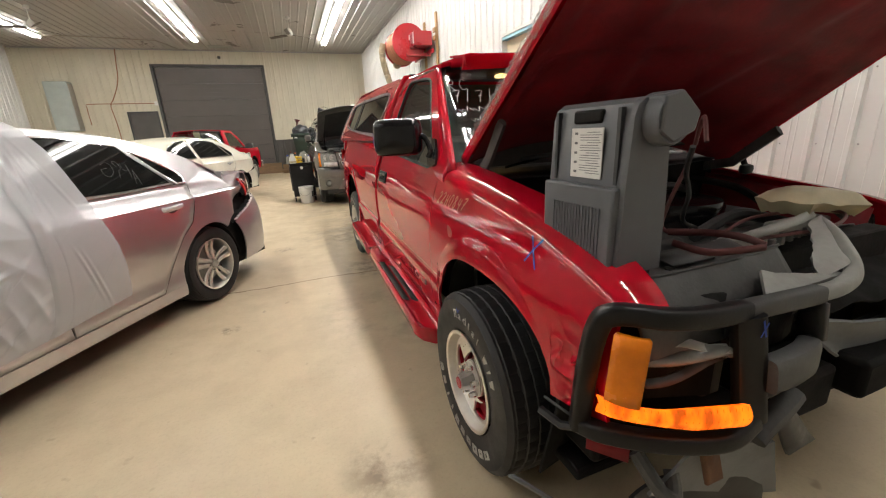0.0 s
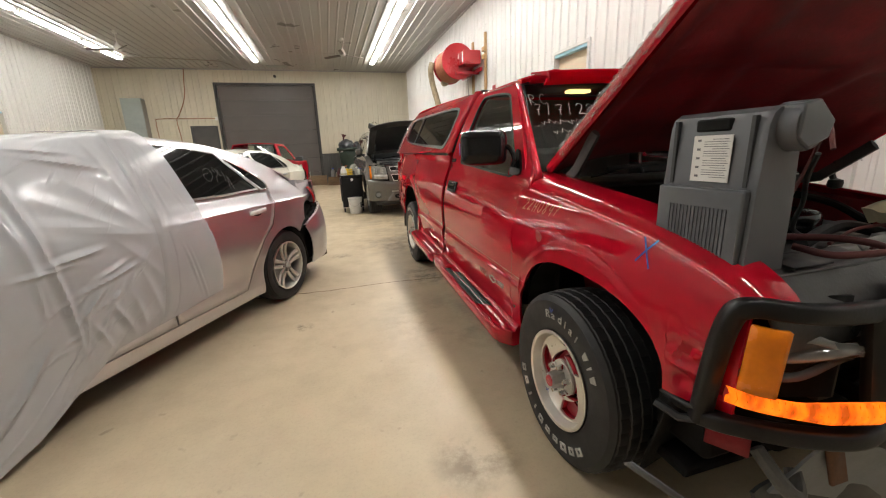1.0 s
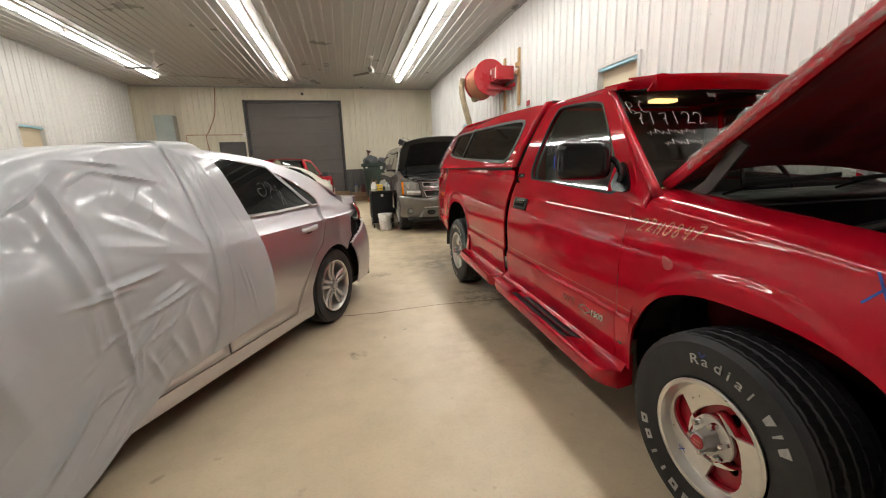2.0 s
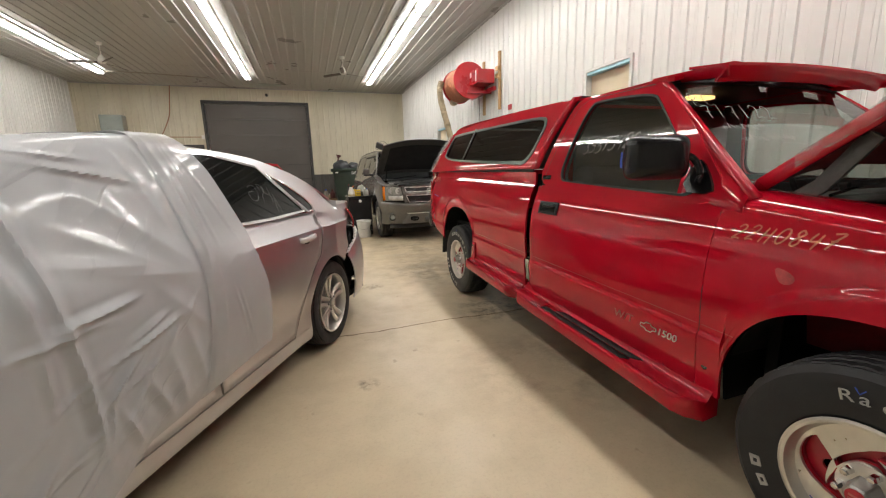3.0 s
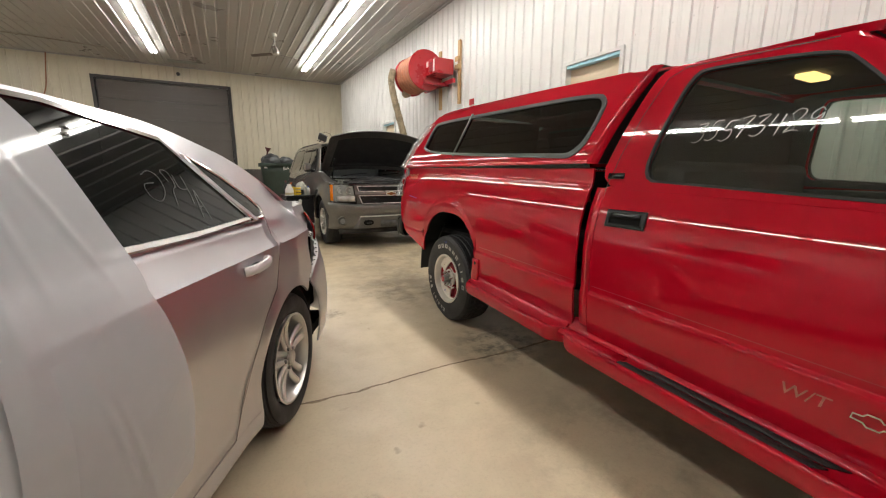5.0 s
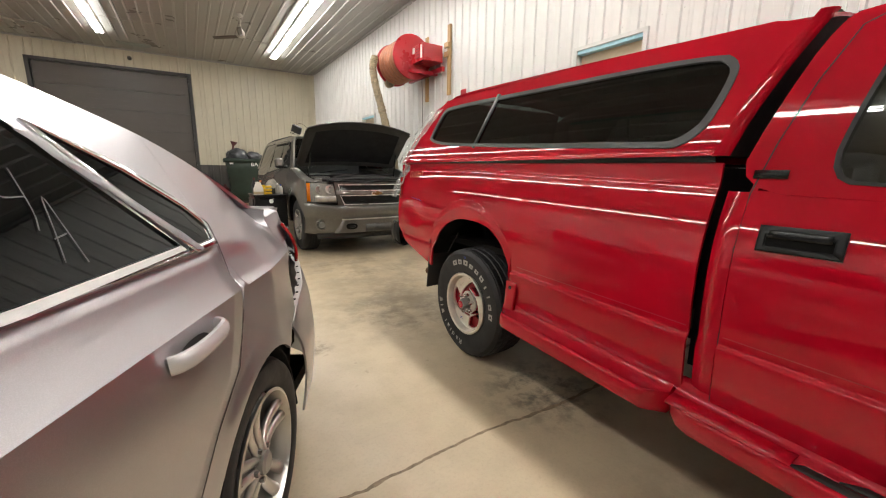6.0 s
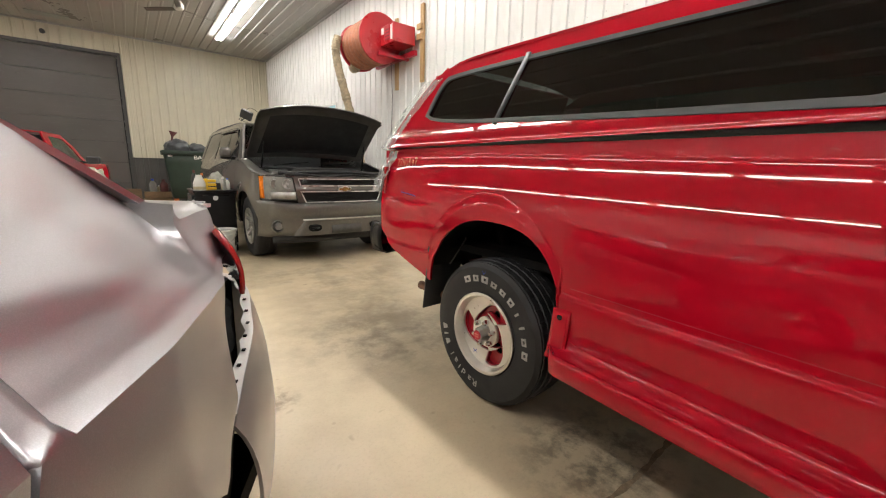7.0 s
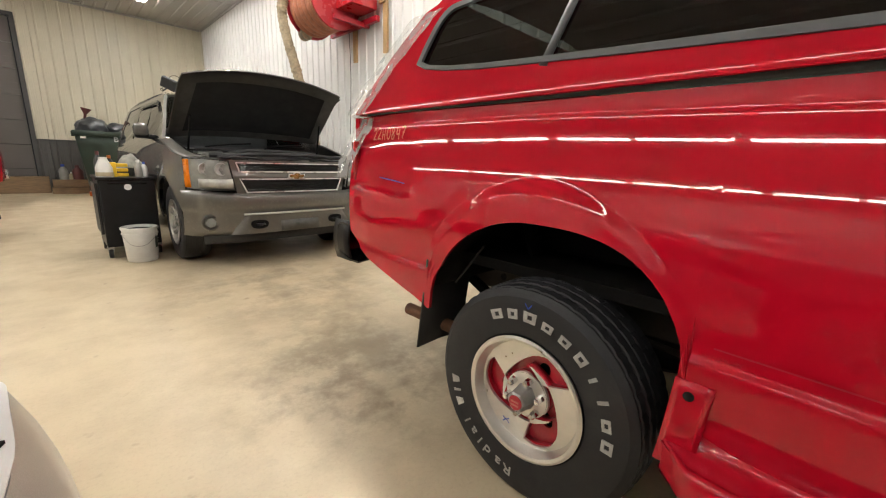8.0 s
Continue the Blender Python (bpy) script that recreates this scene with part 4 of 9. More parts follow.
def fender_low(y):
    if y > FY + 0.47:
        return 0.37
    low = curve_at(y, [0.70, FY - 0.46], [0.63, 0.60]) if y < FY else 0.37
    return arch_z(y, FY, 0.47, 0.848, low, 2.6)


def bed_low(y):
    if y < RY:
        return arch_z(y, 4.72, 0.445, 0.940, 0.44, 3.0)
    return max(curve_at(y, [RY, 5.17, 5.25, 5.6, 5.8], [0.44, 0.54, 0.57, 0.66, 0.76]), arch_z(y, 4.72, 0.445, 0.940, 0.50, 2.0))


def fender_top(y):
    return soft_at(y, [0.69, 0.72, 0.76, 0.82, 0.9, 1.1, 1.5, 1.93], [0.905, 0.935, 0.958, 0.980, 1.000, 1.035, 1.085, 1.135])


def crumple(y, z, yc, zc, ry, rz, depth, freq):
    d = ((y - yc) / ry) ** 2 + ((z - zc) / rz) ** 2
    return depth * math.exp(-d) * (abs(noise.noise(Vector((y * freq, z * freq, yc)))) * 2.2 - 0.5)


def truck_side(s):
    def at(y, z, off=0.0):
        return (s * (tw(y, z) + off), y, z)

    # front fender with its rounded crown towards the hood
    def fend(y, v):
        top = fender_top(y) - (0.10 if s > 0 else 0.0)
        if v <= 1:
            z = lerp(fender_low(y), top, v)
            w = tw(y, z)
            if s < 0:
                w -= crumple(y, z, 0.80, 0.72, 0.09, 0.08, 0.035, 16)
            return (s * w, y, z)
        a = (v - 1) * math.pi / 2
        w = tw(y, top)
        front = min(1.0, max(0.0, (y - 0.70) / 0.34)) ** 0.75
        return (s * (w - (0.14 * (1 - math.cos(a)) + 0.02 * (v - 1)) * (0.72 + 0.28 * front)), y - 0.035 * math.sin(a) * (1 - front), top + (0.018 + 0.057 * front) * math.sin(a))
    ys = spread(0.705, 1.937, 60, FY - 0.47, FY + 0.47)
    vs = [i / 100 for i in range(101)] + [1 + i / 12 for i in range(1, 13)]
    part("front_fender", sheet(ys, vs, fend, BODY), M["red"], truck, thick=0.014)
    part("fender_liner", sheet(spread(FY - 0.47, FY + 0.47, 20), [0, 0.5, 1], lambda y, v: (s * lerp(0.90, 0.55, v), y, arch_z(y, FY, 0.48, 0.87, 0.45, 2.3)), BODY), M["dark"], truck, thick=0.01)
    # two dark sheets added in the front wheel well to stand for its shade
    part("well_shade_sheet", sheet(spread(FY - 0.47, FY + 0.47, 8), [0, 0.5, 1], lambda y, v: (s * 0.56, y, lerp(0.88, 0.26, v))), M["dark"], truck, thick=0.01)
    part("arch_back", sheet([i / 6 for i in range(7)], [0, 0.5, 1], lambda v, u: (s * lerp(0.88, 0.50, u), 1.845 + 0.02 * math.sin(3 * v), lerp(0.80, 0.35, v)), BODY), M["dark"], truck, "dark sheet standing in for wheel well shade", thick=0.01)
    part("inner_apron", sheet(spread(0.98, 1.85, 10), [0, 1], lambda y, v: (s * lerp(0.74, 0.62, v), y, lerp(fender_top(y) + (0.06 * min(1, (y - 0.98) / 0.4) - 0.03 if s < 0 else -0.06), 0.6, v))), M["red_under"], truck, thick=0.008)
    # door
    d = part("door", sheet(spread(1.9405, 3.221, 26), [i / 140 for i in range(141)], lambda y, v: at(y, lerp(0.365 + 0.05 * (y - 1.94), curve_at(y, [1.945, 3.0, 3.215], [1.150, 1.188, 1.196]), v)), BODY), M["red"], truck, thick=0.012)
    hb = ring([(2.962, 1.012), (2.962, 1.092), (3.165, 1.092), (3.165, 1.012)], [(2.985, 1.03), (2.985, 1.065), (3.145, 1.065), (3.145, 1.03)], lambda y, z: at(y, z, 0.010), 4, 3, BODY)
    part("handle_bezel", hb, M["black_plastic"], d, "black handle bezel", thick=0.008)
    part("handle_cup", sheet(spread(2.985, 3.145, 6), [0, 0.5, 1], lambda y, v: at(y, lerp(1.025, 1.07, v), 0.004), BODY), M["dark"], d)
    part("handle_flap", sheet(spread(2.99, 3.14, 6), [0, 0.5, 1], lambda y, v: at(y, lerp(1.055, 1.09, v), 0.014 - 0.006 * v), BODY), M["gloss_black"], d, thick=0.008)
    part("keyhole", lathe([(0.009, 0.0), (0.009, 0.014), (0.0, 0.015)], 12, "x", (s * tw(3.155, 1.045), 3.155, 1.045)), M["steel"], d)
    # window frame, rubber, glass
    up = lambda y, z, off=0.0: (s * (tu(y, z) + off), y, z)
    outer = [(1.885, 1.135), (2.15, 1.455), (2.42, 1.705), (2.50, 1.742), (3.05, 1.752), (3.13, 1.72), (3.215, 1.46), (3.285, 1.19), (2.9, 1.180), (2.3, 1.155)]
    inner = [(2.02, 1.165), (2.22, 1.41), (2.41, 1.615), (2.48, 1.678), (2.89, 1.708), (2.965, 1.69), (3.02, 1.46), (3.055, 1.226), (2.9, 1.218), (2.3, 1.180)]
    outer, inner = rounded(outer, 1), rounded(inner, 2)
    outer = rounded(outer, 1)
    part("cab_side", ring(outer, inner, up, 2, 4, BODY), M["red"], truck, thick=0.03)
    mid = [(lerp(o[0], i[0], 1.0), lerp(o[1], i[1], 1.0)) for o, i in zip(outer, inner)]
    c = (2.55, 1.43)
    less = [(lerp(p[0], c[0], 0.026), lerp(p[1], c[1], 0.042)) for p in mid]
    part("window_rubber", ring(mid, less, lambda y, z: up(y, z, 0.004), 2, 2, BODY), M["rubber"], truck, thick=0.012)
    more = [(lerp(p[0], c[0], 0.012), lerp(p[1], c[1], 0.02)) for p in mid]
    g = part("door_glass", fill(more, lambda y, z: up(y, z, -0.010), 4, 2, BODY), M["tint"], truck, "tinted side window glass")
    g.visible_shadow = False
    # dark seams round the door and at the rear pillar
    seam = lambda pts: [(p[0], p[1]) for p in pts]
    for line in ([(1.939, 0.36), (1.939, 0.8), (1.939, 1.12)], [(3.2225, 0.43), (3.2225, 0.7), (3.2225, 1.0), (3.2225, 1.18)]):
        part("door_seam", strokes([line], 0.0035, lambda y, z: at(y, z, 0.001)), M["rubber"], truck, "dark door gap", smooth=0)
    part("pillar_seam", strokes([seam([(3.222, 1.18), (3.185, 1.35), (3.13, 1.54), (3.07, 1.69), (3.0, 1.728), (2.5, 1.718)])], 0.0045, lambda y, z: up(y, z, 0.0025)), M["rubber"], truck, "dark door gap", smooth=0)
    part("cab_corner", sheet(spread(3.2235, 3.296, 5), [i / 14 for i in range(15)], lambda y, v: (s * (tw(y, lerp(0.47, 1.19, v)) - 0.9 * max(0, y - 3.25) ** 1.2), y, lerp(0.47, 1.19, v)), BODY), M["red"], truck, thick=0.012)
    part("pillar_badge", sheet([3.135, 3.18, 3.225], [0, 1], lambda y, v: up(y, lerp(1.235, 1.262, v), 0.007), BODY), M["gloss_black"], truck, "small dark trim badge", thick=0.003)
    # bed side with the wheel opening; the rear corner is pushed in
    def bed(y, v):
        z = lerp(bed_low(y), 1.285 + 0.02 * (y - 3.3) / 2.5, v)
        w = tw(y, z)
        if s < 0:
            w -= crumple(y, z, 5.47, 0.98, 0.17, 0.13, 0.006, 3.6) + 0.010 * math.exp(-((y - 5.5) / 0.16) ** 2 - ((z - 1.0) / 0.2) ** 2)
        return (s * w, y, z)
    part("bed_side", sheet(spread(3.322, 5.80, 110, RY - 0.43, RY + 0.47), [i / 140 for i in range(141)], bed, (0, 4.5, 0.8)), M["red"], truck, thick=0.014)
    # the rear wheel well gets the same added dark sheets for shade
    part("arch_front", sheet([i / 6 for i in range(7)], [0, 0.5, 1], lambda v, u: (s * lerp(0.905, 0.48, u), 4.262 + 0.02 * math.sin(3 * v), lerp(0.90, 0.36, v)), BODY), M["dark"], truck, "dark sheet standing in for wheel well shade", thick=0.01)
    part("bed_shade_sheet", sheet(spread(RY - 0.45, RY + 0.48, 8), [0, 0.5, 1], lambda y, v: (s * 0.50, y, lerp(0.97, 0.45, v))), M["dark"], truck, thick=0.01)
    part("bed_liner", sheet(spread(RY - 0.45, RY + 0.48, 20), [0, 0.5, 1], lambda y, v: (s * lerp(0.925, 0.50, v), y, arch_z(y, RY + 0.02, 0.47, 0.97, 0.5, 2.3)), (0, 4.7, 0.2)), M["dark"], truck, thick=0.01)
    # thin dark red ribbon laid on the flank above the ledge
    for a, b in ((1.80, 1.93), (1.95, 3.21), (3.33, RY - 0.47)):
        part("flank_line", strokes([[(lerp(a, b, i / 8), 0.735 - rake(lerp(a, b, i / 8))) for i in range(9)]], 0.004, lambda y, z: at(y, z, 0.0012)), M["rim_red"], truck, "thin dark red line along the flank", smooth=0)
    part("tail_lamp", sheet(spread(5.735, 5.815, 4), [i / 5 for i in range(6)], lambda y, v: (s * (tw(min(y, 5.8), 1.05) + 0.006 - 2.0 * max(0, y - 5.78)), y, lerp(0.93, 1.19, v)), BODY), M["tail_red"], truck, "red tail lamp", thick=0.02)


truck_side(-1)
truck_side(1)
at = lambda y, z, off=0.0: (-(tw(y, z) + off), y, z)
up = lambda y, z, off=0.0: (-(tu(y, z) + off), y, z)

# cab roof, rear panel, windscreen, cowl
part("cab_roof", sheet(spread(2.40, 3.12, 14), [i / 16 - 1 for i in range(33)], lambda y, v: (v * 0.672, y, 1.742 + 0.04 * (1 - v ** 4) - 0.16 * max(0, 2.52 - y) ** 1.3 - 0.5 * max(0, y - 3.02) ** 1.5), BODY), M["red"], truck, thick=0.02)
part("cab_rear", sheet([0, 0.2, 0.45, 0.62, 0.9, 1.0], [i / 8 - 1 for i in range(17)], lambda u, v: (v * lerp(0.90, 0.645, max(0, (u - 0.45) / 0.55)), 3.268 - 0.15 * max(0, (u - 0.45) / 0.55) ** 1.2, lerp(0.45, 1.725, u)), BODY), M["red"], truck, thick=0.02)


def screen(u, v):
    return (u * lerp(0.84, 0.665, v), lerp(1.84, 2.44, v) - 0.10 * (1 - u * u) * (1 - 0.4 * v), lerp(1.175, 1.715, v))


g = part("windscreen", sheet([i / 10 - 1 for i in range(21)], [i / 6 for i in range(7)], screen, BODY), M["glass"], truck, "clear windscreen with white marker writing")
g.visible_shadow = False
part("screen_band", sheet([i / 10 - 1 for i in range(21)], [0.985, 1.0, 1.03], lambda u, v: Vector(screen(u, v)) + Vector((0, -0.004, 0.006)), BODY), M["rubber"], truck, thick=0.006)
for s in (-1, 1):
    part("screen_pillar", sheet([i / 10 for i in range(11)], [0, 0.5, 1], lambda a, b: Vector(screen(s * lerp(0.99, 1.035, b), a)) + Vector((0, 0.012 * b - 0.006, 0.004)), BODY), M["red"], truck, thick=0.03)
    part("pillar_base", sheet(spread(1.86, 2.16, 10), [i / 6 for i in range(7)], lambda y, b: Vector((s * (tw(1.93, 1.10) - 0.012), y, 1.10)).lerp(Vector(screen(s * 1.02, max(0, (y - 1.84) / 0.60))), b) + Vector((s * 0.020 * math.sin(math.pi * b), 0, 0.0)), BODY), M["red"], truck, thick=0.008)
part("cowl", sheet([i / 8 - 1 for i in range(17)], [0, 0.5, 1], lambda u, v: (u * 0.80, lerp(1.86, 1.70, v) - 0.11 * (1 - u * u), 1.168 - 0.025 * v), BODY), M["black_plastic"], truck, "black cowl grille", thick=0.01)
for x0, x1 in ((-0.62, -0.05), (0.02, 0.6)):
    w = part("wiper", pipe([(x0, 1.74, 1.18), (x0 + 0.2, 1.735, 1.215), (x1, 1.72, 1.235)], 0.006, 8), M["gloss_black"], truck)
    part("wiper_blade", pipe([(x0 + 0.08, 1.73, 1.215), (x1 + 0.04, 1.715, 1.24)], 0.008, 6, wide=0.012), M["rubber"], w)
part("firewall", box(-0.78, 0.78, 1.74, 1.78, 0.45, 1.15), M["dark"], truck, smooth=0)

# sun visor over the windscreen: a bowed plate with a turned-down lip, on two arms and two struts
def visor(u, v):
    y = lerp(2.36, 2.175, v) - 0.015 * (1 - u * u) * v
    return Vector((u * lerp(0.63, 0.615, v), y, lerp(1.768, 1.745, v) + 0.016 * (1 - u * u)))


def visor_lip(u, v):
    return visor(u, 1.0) + Vector((0, 0.055 * v - 0.010 * math.sin(math.pi * v), -0.070 * v))


vis = part("sun_visor", sheet([i / 14 - 1 for i in range(29)], [0, 0.25, 0.5, 0.75, 1.0], visor, (0, 2.2, 1.2)), M["red"], truck, "red moulded windscreen visor", thick=0.012)
part("front_lip", sheet([i / 14 - 1 for i in range(29)], [0, 0.3, 0.6, 1.0], visor_lip, (0, 2.6, 1.74)), M["red"], vis, thick=0.010)
for s in (-1, 1):
    def arm(a, k):
        p = Vector((s * lerp(0.615, 0.600, a), lerp(2.175, 2.60, a), lerp(1.745, 1.768, a)))
        return p + Vector([(-s * 0.004, 0, -0.060 * (1 - 0.45 * a)), (s * 0.004, 0, 0.0), (-s * 0.03, 0, 0.008), (-s * 0.085 + s * 0.03 * a, 0, 0.006), (-s * 0.085 + s * 0.03 * a, 0, -0.010)][k])
    part("visor_arm", sheet([i / 8 for i in range(9)], range(5), arm, (0, 2.4, 1.70)), M["red"], vis, thick=0.006)
    part("visor_strut", sheet([0, 0.5, 1], [0, 0.5, 1], lambda a, b: (s * (0.20 + lerp(-0.16, 0.16, b) * (1.2 - 0.3 * a)), lerp(2.26, 2.46, a), lerp(1.766, 1.772, a)), (0, 2.4, 1.5)), M["red"], vis, thick=0.012)

# writing on glass and paint
part("window_number", handwriting("35573429", 0.075, 0.0034, 0.051, lambda a, b: up(2.87 - a, 1.385 + b + 0.05 * a, 0.0075)), M["white_ink"], truck, "white marker number on the side window", smooth=0)
part("fender_number", handwriting("22H0847", 0.052, 0.006, 0.046, lambda a, b: at(1.868 - a, 1.03 + b + 0.0 * a, 0.003), lean=0.45), M["orange_ink"], truck, "orange hand-written number on the fender", smooth=0)
part("rear_number", handwriting("22H0847", 0.045, 0.006, 0.036, lambda a, b: (-(tw(5.60 - a, 1.2) + 0.012), 5.62 - a, 1.195 + b)), M["orange_ink"], truck, "orange hand-written number on the bed", smooth=0)


def on_screen(x, y, z):
    u, v = -0.78 + x, 0.93 - y
    p = Vector(screen(u / lerp(0.84, 0.665, max(0, min(1, v))), v))
    return p + Vector((0, -0.006, 0.005))


for text, row, size in (("RC", 0.20, 0.075), ("7/7/22", 0.32, 0.075)):
    part("screen_writing", handwriting(text, size, 0.0042, size * 0.85, lambda a, b: on_screen(0.10 + a, row - b * 1.6, 0)), M["white_ink"], truck, "white marker writing on the windscreen", smooth=0)
for k, (row, a, b) in enumerate(((0.40, 0.10, 0.36), (0.50, 0.14, 0.42))):
    line = [[(lerp(a, b, i / 24), row + 0.022 * math.sin(i * 2.1) + 0.012 * math.sin(i * 0.9)) for i in range(25)]]
    part("screen_bar", strokes(line, 0.0045, lambda x, y: on_screen(x, y, 0)), M["white_ink"], truck, "unreadable white marker scrawl", smooth=0)
part("fender_cross", strokes([[(1.065, 0.965), (1.035, 1.005), (1.00, 1.045)], [(1.055, 1.045), (1.03, 1.0), (1.005, 0.955)]], 0.006, lambda y, z: at(y, z, 0.003)), M["blue_ink"], truck, "blue cross drawn on the fender", smooth=0)
part("bed_line", strokes([[(5.50, 1.035), (5.42, 1.03), (5.32, 1.02)]], 0.004, lambda y, z: (-(tw(y, z) + 0.006), y, z)), M["blue_ink"], truck, "blue line drawn on the bed", smooth=0)

part("paint_chip", fill(rounded([(1.700, 0.955), (1.66, 0.948), (1.632, 0.928), (1.640, 0.905), (1.672, 0.900), (1.690, 0.925)], 1), lambda y, z: at(y, z, 0.0015), 3, 2, BODY), M["chip"], truck, "pale chipped patch of paint")
for x, y, z in ((-0.990, 1.47, 0.245), (-0.930, 4.775, 0.245)):
    part("rim_mark", strokes([[(y - 0.014, z - 0.008), (y, z + 0.004), (y + 0.012, z - 0.010)], [(y - 0.012, z + 0.010), (y, z), (y + 0.014, z + 0.008)]], 0.004, lambda a, b: (x - 0.0025, a, b)), M["blue_ink"], truck, "blue mark on the rim", smooth=0)
for x, y, z in ((-1.03, 1.40, 0.672), (-0.97, 4.70, 0.690)):
    part("tyre_mark", strokes([[(y - 0.012, z + 0.008), (y, z - 0.008), (y + 0.012, z + 0.008)]], 0.004, lambda a, b: (x, a, b)), M["blue_ink"], truck, "blue mark on the tyre", smooth=0)

# model lettering low on the door
part("door_lettering", laid(writing("W/T", 0.070, 0.001, 0.2), lambda x, y, z: at(2.404 - x * 0.95, 0.540 + y * 0.85, 0.003 + z)), M["faded_letter"], truck, "faded lettering low on the door", smooth=0)
part("door_lettering", laid(writing("1500", 0.055, 0.002, 0.2), lambda x, y, z: at(2.132 - x * 0.95, 0.538 + y * 0.9, 0.003 + z)), M["alloy"], truck, "raised silver lettering low on the door", smooth=0)
bm = strokes([[(2.133, 0.549), (2.155, 0.545), (2.163, 0.535), (2.190, 0.535), (2.198, 0.545), (2.225, 0.549), (2.222, 0.565), (2.200, 0.566), (2.192, 0.576), (2.165, 0.576), (2.158, 0.566), (2.133, 0.565), (2.133, 0.549)]], 0.004, lambda y, z: at(y, z, 0.004))
part("door_emblem", bm, M["alloy"], truck, "plain silver emblem outline", thick=0.003, smooth=0)

# side mirror on a bracket
def mirror_shell(s):
    m = pose(s * 1.025, 2.15, 1.338, 0, 0, s * 24)

    def at2(a, b):
        p, q = 2 * math.pi * a, math.pi * (b - 0.5)
        pw = lambda c, e: math.copysign(abs(c) ** e, c)
        x = 0.128 * pw(math.cos(q), 0.35) * pw(math.cos(p), 0.35)
        z = 0.094 * pw(math.cos(q), 0.35) * pw(math.sin(p), 0.40)
        y = 0.055 * math.sin(q) * (1.25 if q < 0 else 0.7)
        return m @ Vector((x, y, z))
    h = part("side_mirror", sheet([i / 48 for i in range(49)], [i / 20 for i in range(21)], at2, m @ Vector((0, 0, 0))), M["gloss_black"], truck, "glossy black mirror housing", smooth=60)
    part("mirror_glass", box(-0.105, 0.105, 0.036, 0.041, -0.075, 0.075, m=m), M["chrome"], h, bevel=0.002)
    part("mirror_arm", pipe(smooth_path([(s * 0.94, 2.10, 1.35), (s * 0.905, 2.07, 1.33), (s * 0.885, 2.05, 1.27), (s * 0.895, 2.05, 1.23)], 5), 0.014, 8), M["gloss_black"], h)
    part("mirror_foot", fill(rounded([(1.985, 1.185), (2.01, 1.245), (2.07, 1.325), (2.10, 1.325), (2.14, 1.19)], 1), lambda y, z: (s * (tu(y, z) + 0.016), y, z), 3, 3, BODY), M["gloss_black"], h, thick=0.025)
    return h


mir = mirror_shell(-1)
mirror_shell(1)
part("mirror_tape", strokes([[(1.30, 0.0), (1.33, 0.003), (1.365, 0.0)]], 0.012, lambda z, o: (-1.142, 2.215 + o, z)), M["blue_ink"], mir, "small blue tape mark", smooth=0)

# raised hood with its pressed inner panel
HL, HA = 1.34, radians(36)
HD, HN = Vector((0, -math.cos(HA), math.sin(HA))), Vector((0, math.sin(HA), math.cos(HA)))
HO = Vector((0, 1.90, 1.215))


def hood(u, v, off=0.0):
    w = lerp(0.765, 0.745, v)
    nose = -0.09 * max(0, v - 0.88) ** 1.4 / 0.12 ** 1.4
    far = (u + 1) / 2
    return HO + HD * (v * HL + 0.05 * (1 - u * u) * v) + Vector((u * w, 0.02 - 0.22 * far, 0.015 - 0.085 * far)) + HN * (0.045 * (1 - abs(u) ** 3) + 0.12 * (1 - u * u) * (1 - v) ** 1.5 + 0.05 * far * v + nose + off - 0.03)


hd = part("hood", sheet([i / 16 - 1 for i in range(33)], [i / 20 for i in range(21)], lambda u, v: hood(u, v, 0.03), (0, 1.6, 0.6)), M["red"], truck, "raised red hood", thick=0.012)


def hood_in(u, v):
    rim = min(1 - abs(u), v * 1.4, (1 - v) * 1.6)
    deep = 0.014 * min(1, max(0, (rim - 0.10) / 0.06))
    for k in (-1, 1):
        d = abs(u - k * (0.12 + 0.55 * v)) / 0.075
        deep *= min(1, max(0.0, d - 0.5))
    if abs(v - 0.52) < 0.05:
        deep *= 0.3
    return hood(u, v, -0.028 + deep)


part("hood_inner", sheet([(i / 40 - 1) * 0.985 for i in range(81)], [0.01 + 0.975 * i / 56 for i in range(57)], hood_in, (0, 1.6, 3.0)), M["red_under"], hd, "dusty dark red inner hood panel")
for s in (-1, 1):
    part("hood_edge", sheet([i / 20 for i in range(21)], [0, 1], lambda v, b: hood(s, v, lerp(0.028, -0.026, b))), M["red"], hd, thick=0.006)
    drop, fore = (0.0, 0.0) if s < 0 else (0.10, 0.22)
    part("hood_hinge", pipe([(s * 0.72, 1.86, 1.12 - 0.5 * drop), (s * 0.72, 1.72 - 0.6 * fore, 1.22 - drop), (s * 0.715, 1.60 - fore, 1.385 - drop)], 0.016, 6, wide=0.03), M["engine_grey"], hd)
part("hood_lip_film", sheet([i / 200 for i in range(201)], [i / 16 for i in range(17)], lambda v, b: hood(-1.0, lerp(0.12, 0.97, v), 0.0) + Vector((-0.018 * math.cos(2 * math.pi * b) - 0.010, 0, 0.022 * math.sin(2 * math.pi * b) + 0.010)) + 0.016 * noise.noise_vector(Vector((v * 46, 2 * math.cos(2 * math.pi * b), 2 * math.sin(2 * math.pi * b))))), M["wrap_film"], hd, "crinkled clear film wrapped along the hood edge")
part("hood_latch", pipe([(0.02, 0.85, 1.92), (0.02, 0.86, 1.86), (0.05, 0.87, 1.83)], 0.01, 6), M["steel"], hd)

# topper with side windows
def troof(y):
    return soft_at(y, [3.14, 3.4, 4.4, 5.1, 5.30, 5.42], [1.765, 1.785, 1.815, 1.825, 1.815, 1.785])


